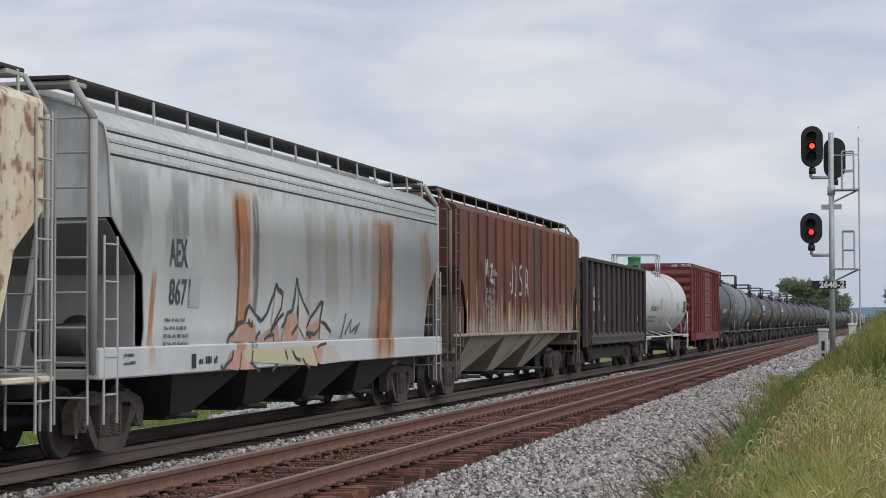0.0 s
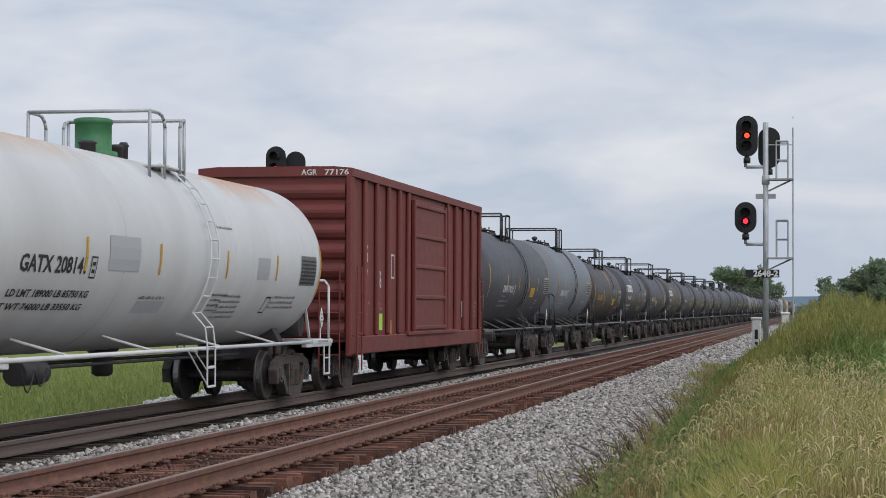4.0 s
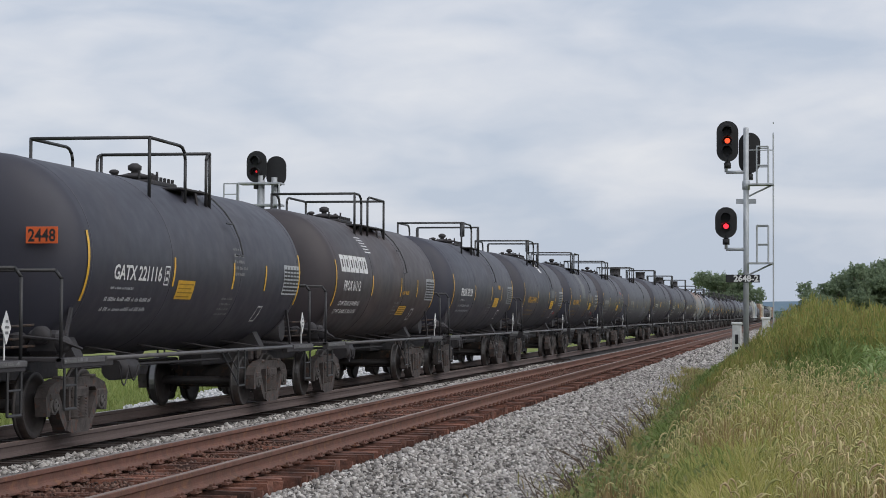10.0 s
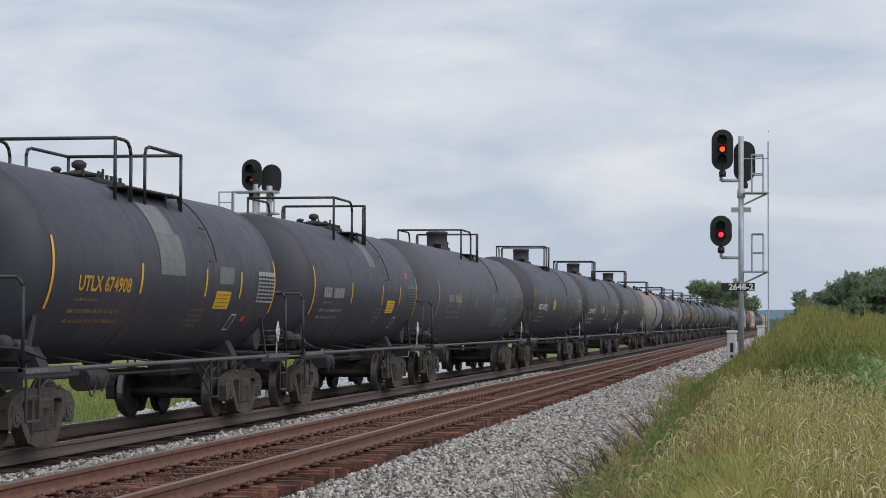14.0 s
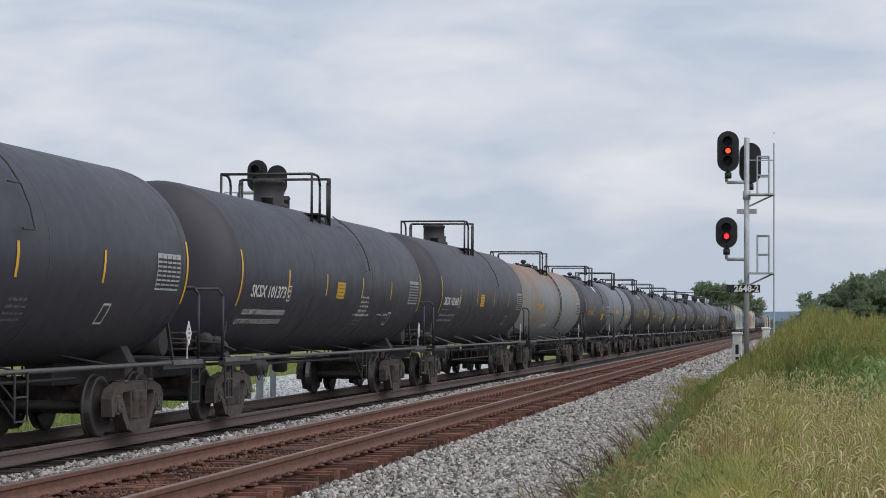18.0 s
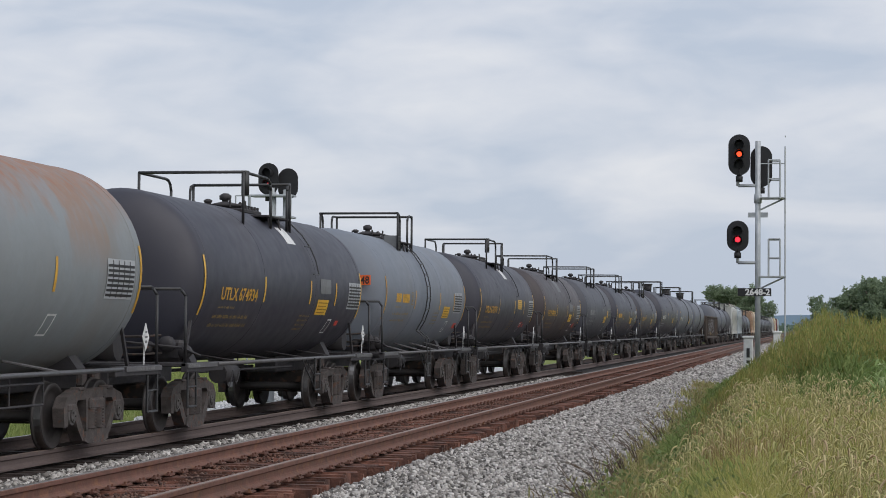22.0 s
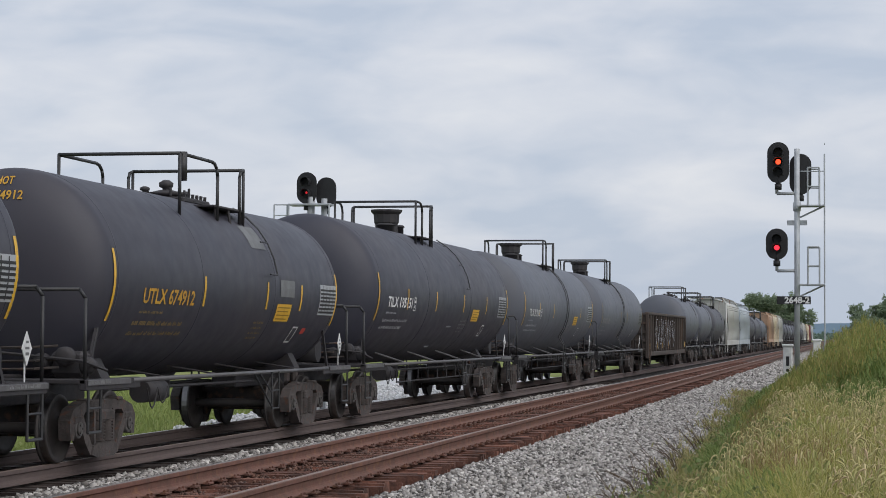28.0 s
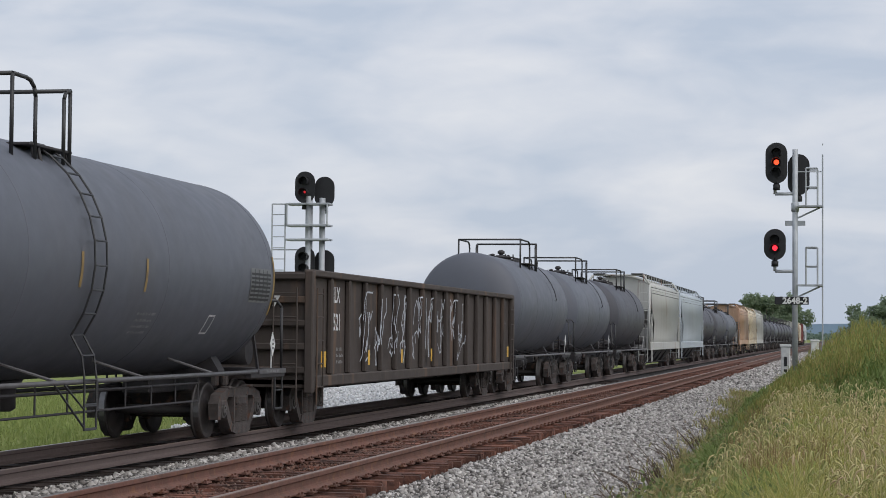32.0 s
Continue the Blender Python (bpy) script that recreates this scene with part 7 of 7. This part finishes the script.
def blades(rng, xy, z, h, w, lean):
    """Tapered bent blades: five vertices, two quads folded to three faces."""
    n = len(xy)
    a = rng.uniform(0, 2 * np.pi, n)
    dirx, diry = np.cos(a), np.sin(a)
    b = rng.uniform(0, 2 * np.pi, n)
    lx, ly = np.cos(b) * lean, np.sin(b) * lean
    base = np.stack([xy[:, 0], xy[:, 1], z], 1)
    side = np.stack([dirx * w, diry * w, np.zeros(n)], 1)
    mid = base + np.stack([lx * h * 0.25, ly * h * 0.25, h * 0.58], 1)
    tip = base + np.stack([lx * h * 0.75, ly * h * 0.75, h * (1.0 - 0.25 * lean)], 1)
    v = np.stack([base - side, base + side, mid + side * 0.8, mid - side * 0.8, tip], 1).reshape(-1, 3)
    k = np.arange(n)[:, None] * 5
    f = np.concatenate([k + np.array([[0, 1, 2]]), k + np.array([[0, 2, 3]]), k + np.array([[3, 2, 4]])])
    return v, f


def field(rng, n, y0, y1, power):
    y = y0 + (y1 - y0) * rng.uniform(0, 1, n) ** power
    e = np.array([edge_x(q) for q in y])
    x = e + (0.058 * y + 1.0 - e) * rng.uniform(0, 1, n)
    return x, y, e


def patchy(x, y, sx, sy, seed):
    return np.array([noise.noise((a * sx, b * sy, seed)) for a, b in zip(x, y)])


def foxtails(rng, x, y, z, h):
    """Thin stalks that end in a drooping bristly head."""
    n = len(x)
    t = rng.uniform(0, 2 * np.pi, n)
    ux, uy = np.cos(t), np.sin(t)
    size = rng.uniform(0.55, 1.2, n)
    path = ((0.0, 0.0, 0.0012), (0.02, 0.93, 0.0015), (0.032, 0.99, 0.0035), (0.055, 1.0, 0.0048), (0.08, 0.975, 0.0046), (0.098, 0.92, 0.0032), (0.105, 0.885, 0.001))
    rings = []
    for k, (out, up, r) in enumerate(path):
        drop = (1.0 - up) * 0.62 if k > 1 else 0
        cz = z + (h - drop * size if k > 1 else h * up)
        cx, cy = x + ux * out * size, y + uy * out * size
        r = r * size * (1 + y / 60) * np.where(k > 1, 1.15, 0.9)
        rings.append(np.stack([np.stack([cx - uy * r, cy + ux * r, cz], 1), np.stack([cx + ux * r * 0.6, cy + uy * r * 0.6, cz + r * 0.8], 1), np.stack([cx + uy * r, cy - ux * r, cz], 1),
                               np.stack([cx - ux * r * 0.6, cy - uy * r * 0.6, cz - r * 0.8], 1)], 1))
    v = np.stack(rings, 1).reshape(-1, 3)
    q = np.array([(k * 4 + i, k * 4 + (i + 1) % 4, k * 4 + 4 + (i + 1) % 4, k * 4 + 4 + i) for k in range(len(path) - 1) for i in range(4)])
    return v, (np.arange(n)[:, None, None] * (len(path) * 4) + q[None]).reshape(-1, 4)


def weed_top(x):
    """Height that the tall weeds reach across the meadow."""
    return np.interp(x, (-2.8, -2.2, -1.4, -0.95, -0.1, 0.7, 1.2, 2.0, 5.0), (-0.5, -0.2, 0.3, 0.62, 1.35, 1.85, 1.5, 1.45, 1.8))


def grow():
    rng = np.random.default_rng(11)
    gz = np.vectorize(ground_z)
    # meadow grass
    x, y, e = field(rng, 210000, 6.5, 60, 1.35)
    keep = rng.uniform(0, 1, len(x)) < np.clip((46 - y) / 14, 0.22, 1)
    x, y, e = x[keep], y[keep], e[keep]
    z = gz(x, y) - 0.03
    near = np.clip((x - e) / 1.6, 0.12, 1)
    h = (0.26 + 0.46 * rng.uniform(0, 1, len(x)) ** 1.5) * near * (1 + 0.25 * patchy(x, y, 0.5, 0.3, 1)) * (1 + np.clip((y - 34) / 30, 0, 0.8))
    v, f = blades(rng, np.stack([x, y], 1), z, h, 0.0032 + 0.00018 * y, rng.uniform(0.2, 1.0, len(x)))
    tagged(part("meadow_grass", mesh_np("meadow_grass", v, f), BLADE), "tall yellow-green meadow grass beside the stones", "grass", "", "stuff")
    # soft green undergrowth in patches
    x, y, e = field(rng, 60000, 7, 45, 1.2)
    keep = patchy(x, y, 0.7, 0.35, 17) - 0.10 * (x - e) > -0.05
    x, y, e = x[keep], y[keep], e[keep]
    v, f = blades(rng, np.stack([x, y], 1), gz(x, y) + 0.36 * rng.uniform(0, 1, len(x)) * np.clip((x - e) / 1.2, 0.1, 1), rng.uniform(0.08, 0.24, len(x)), 0.006 + 0.0002 * y, rng.uniform(0.5, 1.3, len(x)))
    tagged(part("green_undergrowth", mesh_np("green_undergrowth", v, f), BLADE_LOW), "soft green undergrowth between the grass stalks", "weeds", "", "stuff")
    # green weeds behind the grass
    x, y, e = field(rng, 95000, 28, 100, 1.1)
    keep = patchy(x, y, 0.6, 0.2, 3) > -0.35
    x, y, e = x[keep], y[keep], e[keep]
    tall = np.maximum(0.25, weed_top(x + 0.45 * np.clip((y - 46) / 6, 0, 1)) - 0.25 - gz(x, y)) * np.clip((y - 24) / 18, 0.35, 1)
    z0 = gz(x, y) + rng.uniform(0, 1, len(x)) ** 0.7 * tall * (0.85 + 0.3 * patchy(x, y, 1.5, 0.6, 8))
    v, f = blades(rng, np.stack([x, y], 1), z0, rng.uniform(0.12, 0.30, len(x)), 0.011 + 0.0002 * y, rng.uniform(0.5, 1.3, len(x)))
    tagged(part("green_weeds", mesh_np("green_weeds", v, f), WEED), "broad-leaved green weeds growing through the grass", "weeds", "", "stuff")
    # broad-leaved weeds in clumps along the ragged edge of the stones
    n = 90
    b = 13 + 42 * rng.uniform(0, 1, n) ** 1.1
    a = np.array([edge_x(q) for q in b]) + rng.uniform(-0.05, 1.5, n)
    g = gz(a, b)
    tall = rng.uniform(0.18, 0.55, n) * np.clip((a + 3.0) / 1.0, 0.3, 1)
    cs = np.concatenate([np.stack([a + rng.normal(0, 0.10, n), b + rng.normal(0, 0.2, n), g + tall * q], 1) for q in (0.3, 0.65, 1.0)])
    rad = np.concatenate([np.stack([np.full(n, w), np.full(n, w), tall * 0.35], 1) for w in (0.30, 0.24, 0.13)])
    v, f = leaf_cloud(rng, cs, rad, 13000, 0.028)
    tagged(part("broadleaf_weeds", mesh_np("broadleaf_weeds", v, f), BROADLEAF), "dull green broad-leaved weeds along the edge of the stones", "weeds", "", "stuff")
    # weeds crowding the marker posts
    n = 2600
    x = np.where(rng.uniform(0, 1, n) < 0.6, -1.55, -0.95) + rng.normal(0, 0.32, n)
    y = np.where(x < -1.25, 55.6, 67.0) + rng.normal(0, 0.7, n)
    v, f = blades(rng, np.stack([x, y], 1), gz(x, y) + rng.uniform(0, 1, n) * 0.75 * np.clip((x + 2.6) / 0.9, 0.2, 1), rng.uniform(0.12, 0.30, n), np.full(n, 0.016), rng.uniform(0.5, 1.3, n))
    tagged(part("post_weeds", mesh_np("post_weeds", v, f), WEED), "green weeds crowding the white marker posts", "weeds", "", "stuff")
    # tall feathery weeds: fine leaves and flower sprays along upright stalks
    n = 760
    px, py, e = field(rng, n, 36, 66, 1.0)
    keep = px > -1.9
    px, py = px[keep], py[keep]
    k = 80
    tops = np.maximum(0.5, (weed_top(px + 0.4 * np.clip((py - 46) / 6, 0, 1)) + 0.08 - gz(px, py)) * rng.uniform(0.72, 1.1, len(px)))
    s = rng.uniform(0.35, 1.0, (len(px), k))
    wide = 0.05 + 0.20 * (1 - s)
    x = (px[:, None] + rng.normal(0, 1, s.shape) * wide).ravel()
    y = (py[:, None] + rng.normal(0, 1, s.shape) * wide).ravel()
    z0 = (gz(px, py)[:, None] + tops[:, None] * s).ravel()
    v, f = blades(rng, np.stack([x, y], 1), z0, rng.uniform(0.08, 0.22, len(x)), np.full(len(x), 0.008), rng.uniform(0.2, 1.1, len(x)))
    # soft leafy masses round the stalks
    m = len(px) // 2
    cs = np.concatenate([np.stack([px[:m], py[:m], gz(px[:m], py[:m]) + tops[:m] * q], 1) for q in (0.35, 0.6, 0.82)])
    rad = np.concatenate([np.stack([np.full(m, w), np.full(m, w), tops[:m] * 0.2], 1) for w in (0.34, 0.26, 0.14)])
    v2, f2 = leaf_cloud(rng, cs, rad, 42000, 0.034)
    tagged(part("leafy_weeds", mesh_np("leafy_weeds", v2, f2), WEED), "soft leafy green weeds under the feathery tops", "weeds", "", "stuff")
    tagged(part("feathery_weeds", mesh_np("feathery_weeds", v, f), PLUME), "tall feathery yellow-green weeds on the low rise", "weeds", "", "stuff")
    # arching cane leaves
    V, F, m = [], [], 0
    for i in range(46):
        b = rng.uniform(24, 40)
        a = 0.024 * b + rng.uniform(0.1, 1.4)
        g = ground_z(a, b)
        for j in range(9):
            t, l, st = rng.uniform(0, 6.28), rng.uniform(0.45, 0.85), rng.uniform(0.35, 0.95)
            ux, uy = math.cos(t), math.sin(t)
            for q in range(7):
                u = q / 6
                w = 0.018 * (1 - u) ** 0.6 + 0.002
                cx, cz = u * l * 0.75, g + st + l * (0.75 * u - 0.95 * u * u)
                V += [(a + ux * cx - uy * w, b + uy * cx + ux * w, cz), (a + ux * cx + uy * w, b + uy * cx - ux * w, cz - 0.004)]
            F += [(m + 2 * q, m + 2 * q + 1, m + 2 * q + 3, m + 2 * q + 2) for q in range(6)]
            m += 14
    tagged(part("cane_leaves", mesh_np("cane_leaves", np.array(V), np.array(F)), CANE), "arching pale green cane leaves among the weeds", "weeds", "", "stuff")
    # foxtail heads
    x, y, e = field(rng, 11000, 7.0, 44, 1.15)
    keep = (patchy(x, y, 0.8, 0.30, 12) * 1.3 + 0.22 * (x - e) - 0.006 * (y - 12) > 0.22) & (x - e > 0.3)
    x, y, e = x[keep], y[keep], e[keep]
    v, f = foxtails(rng, x, y, gz(x, y), rng.uniform(0.42, 0.78, len(x)) * np.clip((x - e) / 1.1, 0.35, 1))
    tagged(part("seed_heads", mesh_np("seed_heads", v, f), STRAW), "pale drooping foxtail seed heads over the grass", "grass", "", "stuff")
    # brown stalks in patches
    x, y, e = field(rng, 40000, 9, 40, 1.2)
    keep = (patchy(x, y, 0.8, 0.3, 21) > 0.27) & (x - e > 0.5)
    x, y = x[keep], y[keep]
    v, f = blades(rng, np.stack([x, y], 1), gz(x, y) + 0.15, rng.uniform(0.2, 0.5, len(x)), np.full(len(x), 0.005), rng.uniform(0.0, 0.4, len(x)))
    tagged(part("brown_stalks", mesh_np("brown_stalks", v, f), DOCK), "thin brown seed stalks standing in the grass", "grass", "", "stuff")
    # low green tufts creeping out over the stones
    y = 12 + 60 * rng.uniform(0, 1, 22000) ** 1.3
    x = np.array([edge_x(q) for q in y]) + rng.normal(0.02, 0.36, len(y))
    keep = patchy(x, y, 2.0, 0.9, 31) > 0.0
    x, y = x[keep], y[keep]
    v, f = blades(rng, np.stack([x, y], 1), np.vectorize(lambda a, b: max(ground_z(a, b), bed_z(a, b)))(x, y) - 0.02, rng.uniform(0.08, 0.34, len(x)), 0.005 + 0.0002 * y, rng.uniform(0.4, 1.3, len(x)))
    tagged(part("edge_tufts", mesh_np("edge_tufts", v, f), EDGE), "low green tufts creeping over the stones", "grass", "", "stuff")
    # bare twigs leaning out over the stones
    for i, (a, b, hgt) in enumerate(((-2.75, 42, 0.55), (-2.6, 31, 0.7), (-2.4, 24, 0.65), (-2.55, 27, 0.6), (-2.25, 21, 0.55), (-2.55, 35, 0.6), (-2.35, 19, 0.5), (-2.45, 22.5, 0.6), (-2.3, 25.5, 0.6), (-2.7, 38, 0.6), (-2.15, 17.5, 0.5), (-2.6, 29, 0.6), (-2.65, 33, 0.55), (-2.35, 20, 0.5))):
        bm = bmesh.new()
        for j in range(10):
            t = rng.uniform(2.0, 4.6)
            l = hgt * rng.uniform(0.5, 1.1)
            pipe(bm, [(0, 0, 0), (math.cos(t) * l * 0.3, math.sin(t) * l * 0.3, l * 0.55), (math.cos(t) * l * 0.75, math.sin(t) * l * 0.75, l * rng.uniform(0.6, 1.1))], 0.0045, 5)
        ob = tagged(part("twig_bush", bm, TWIG), "bare brown twigs leaning over the stones", "twigs")
        ob.location = (a, b, ground_z(a, b) - 0.02)
    # grass on the far side, seen under the cars
    n = 60000
    y = 14 + 96 * rng.uniform(0, 1, n) ** 1.5
    x = -13.3 - 14 * rng.uniform(0, 1, n)
    pz = np.array([pad_z(a, b) - ground_z(a, b) if b > 43 else -1 for a, b in zip(x, y)])
    keep = pz < -0.02
    x, y = x[keep], y[keep]
    v, f = blades(rng, np.stack([x, y], 1), gz(x, y), rng.uniform(0.10, 0.36, len(x)), np.full(len(x), 0.018), rng.uniform(0.3, 1.0, len(x)))
    tagged(part("verge_grass", mesh_np("verge_grass", v, f), BLADE_LOW), "short green grass beyond the train", "grass", "", "stuff")


grow()


# ---- loose stones ----
STONES = island("crushed_stone", [(0.115, 0.105, 0.098), (0.33, 0.31, 0.29), (0.60, 0.57, 0.545), (0.19, 0.175, 0.163), (0.055, 0.050, 0.047), (0.43, 0.405, 0.38), (0.255, 0.236, 0.22)], 0.9)
STONES_BROWN = island("rusty_stone", [(0.13, 0.066, 0.049), (0.15, 0.082, 0.060), (0.085, 0.050, 0.041), (0.19, 0.125, 0.10), (0.14, 0.072, 0.053), (0.05, 0.034, 0.030), (0.11, 0.062, 0.048)], 0.92)


def stones(name, rng, x, y, z, size, material, label):
    """Angular stones, each a squashed and turned eight-cornered lump."""
    n = len(x)
    base = np.array([(a, b, c) for a in (-1, 1) for b in (-1, 1) for c in (-1, 1)], float)
    quads = np.array([(0, 1, 3, 2), (4, 6, 7, 5), (0, 4, 5, 1), (2, 3, 7, 6), (0, 2, 6, 4), (1, 5, 7, 3)])
    v = base[None] * rng.uniform(0.55, 1.0, (n, 8, 1)) * (size * rng.uniform(0.6, 1.3, n))[:, None, None] * rng.uniform(0.55, 1.0, (n, 1, 3))
    q = rng.normal(size=(n, 4))
    q /= np.linalg.norm(q, axis=1)[:, None]
    w, a, b, c = q.T
    Rm = np.stack([1 - 2 * (b * b + c * c), 2 * (a * b - c * w), 2 * (a * c + b * w), 2 * (a * b + c * w), 1 - 2 * (a * a + c * c), 2 * (b * c - a * w),
                   2 * (a * c - b * w), 2 * (b * c + a * w), 1 - 2 * (a * a + b * b)], 1).reshape(n, 3, 3)
    v = np.einsum("nij,nkj->nki", Rm, v) + np.stack([x, y, z], 1)[:, None, :]
    f = (np.arange(n)[:, None, None] * 8 + quads[None]).reshape(-1, 4)
    return tagged(part(name, mesh_np(name, v.reshape(-1, 3), f), material), label, "stones", "", "stuff")


def scatter():
    rng = np.random.default_rng(3)
    bz = np.vectorize(bed_z)
    n = 70000
    y = 14 + 66 * rng.uniform(0, 1, n) ** 1.5
    x = -5.25 + 3.1 * rng.uniform(0, 1, n)
    stones("shoulder_stones", rng, x, y, bz(x, y) + rng.uniform(0.0, 0.025, n), 0.026 + 0.0002 * y, STONES, "loose pale grey crushed stones")
    n = 16000
    y = 78 + 170 * rng.uniform(0, 1, n)
    x = -5.25 + 3.0 * rng.uniform(0, 1, n)
    stones("far_shoulder_stones", rng, x, y, bz(x, y) + rng.uniform(0.0, 0.03, n), np.full(n, 0.07), STONES, "pale grey crushed stones further along the track")
    n = 24000
    y = 16 + 60 * rng.uniform(0, 1, n) ** 1.4
    x = -9.42 + 1.5 * rng.uniform(0, 1, n)
    stones("gap_stones", rng, x, y, bz(x, y) + rng.uniform(0.0, 0.025, n), 0.034 + 0.0002 * y, STONES, "loose grey stones between the tracks")
    n = 17000
    y = 16 + 54 * rng.uniform(0, 1, n) ** 1.4
    x = T1 + rng.uniform(-1.2, 0.70, n)
    stones("crib_stones", rng, x, y, bz(x, y) + 0.02 + rng.uniform(-0.02, 0.03, n), np.full(n, 0.022), STONES_BROWN, "rust-stained stones between the ties")
    n = 7000
    y = 44 + 45 * rng.uniform(0, 1, n)
    x = -13.4 - 6 * rng.uniform(0, 1, n)
    keep = np.array([pad_z(a, b) > ground_z(a, b) for a, b in zip(x, y)])
    x, y = x[keep], y[keep]
    n = len(x)
    stones("pad_stones", rng, x, y, np.vectorize(pad_z)(x, y) + 0.03, np.full(n, 0.06), island("white_stone", [(0.6, 0.6, 0.6), (0.45, 0.45, 0.45), (0.7, 0.7, 0.71)], 0.9), "white stones beyond the train")


scatter()


# ---- ties ----
def ties():
    """Wooden ties of both tracks, each a piece of its own under its track."""
    rnd = random.Random(12)
    shapes = []
    for k in range(6):
        bm = bmesh.new()
        # an old tie: three weathered splits of uneven length and height
        cuts = [-0.115, -0.115 + rnd.uniform(0.05, 0.09), 0.115 - rnd.uniform(0.05, 0.09), 0.115]
        for a, b in zip(cuts[:-1], cuts[1:]):
            x0, x1 = -1.29 + rnd.uniform(-0.02, 0.12), 1.29 - rnd.uniform(-0.02, 0.14)
            up = rnd.uniform(-0.035, 0.004)
            for v in box(bm, x0, x1, a + 0.006, b - 0.006, -0.17, up):
                v.co += Vector((rnd.uniform(-0.03, 0.03), rnd.uniform(-0.010, 0.010), rnd.uniform(-0.020, 0.010) if v.co.z > -0.1 else 0))
        me = bpy.data.meshes.new("tie")
        bm.to_mesh(me)
        bm.free()
        shapes.append(me)
    dark = [m.copy() for m in shapes]
    for m in shapes:
        m.materials.append(TIE_WOOD)
    for m in dark:
        m.materials.append(TIE_DARK)
    bm = bmesh.new()
    box(bm, -0.13, 0.13, -0.09, 0.09, 0.0, 0.018)
    for a in (-0.10, 0.10):
        for b in (-0.06, 0.06):
            box(bm, a - 0.012, a + 0.012, b - 0.012, b + 0.012, 0.018, 0.045)
    plate = bpy.data.meshes.new("tie_plate")
    bm.to_mesh(plate)
    bm.free()
    plate.materials.append(RAIL_RUST)
    for x, top, ms, own in ((T1, 0.0, shapes, RAILS[0]), (T2, RAIL2, dark, RAILS[2])):
        far = 140 if x == T1 else 85
        for i in range(int((far - 12) / 0.5)):
            t = part("tie", ms[rnd.randrange(6)], None, own)
            y = 12 + 0.5 * i + rnd.uniform(-0.03, 0.03)
            t.location = (x + rnd.uniform(-0.06, 0.06), y, top - 0.20 + rnd.uniform(-0.012, 0.004))
            t.rotation_euler = (0, 0, rnd.uniform(-0.02, 0.02))
            if x == T1 and y < 62:
                for s in (-1, 1):
                    p = part("tie_plate", plate, None, own)
                    p.location = (x + s * GAUGE / 2, y, top - 0.198)


ties()


# ---- what moves ----
def motions():
    for car, mid in CARS:
        walk(car, [(t, pose(T2, mid - d, RAIL2)) for t, d in RUN])
    # wheels roll with the train: less than a right angle from row to row
    times = [i / 30 for i in range(961)]
    runs = np.interp(times, [r[0] for r in RUN], [r[1] for r in RUN])
    for i, sets in enumerate(WHEELSETS):
        first = sets[0]
        walk(first, [(t, pose(*first.location, math.degrees(d / WR))) for t, d in zip(times, runs)])
        action, slot = first.animation_data.action, first.animation_data.action_slot
        for o in sets[1:]:
            o.rotation_mode = "QUATERNION"
            o.animation_data_create()
            o.animation_data.action = action
            o.animation_data.action_slot = slot


motions()
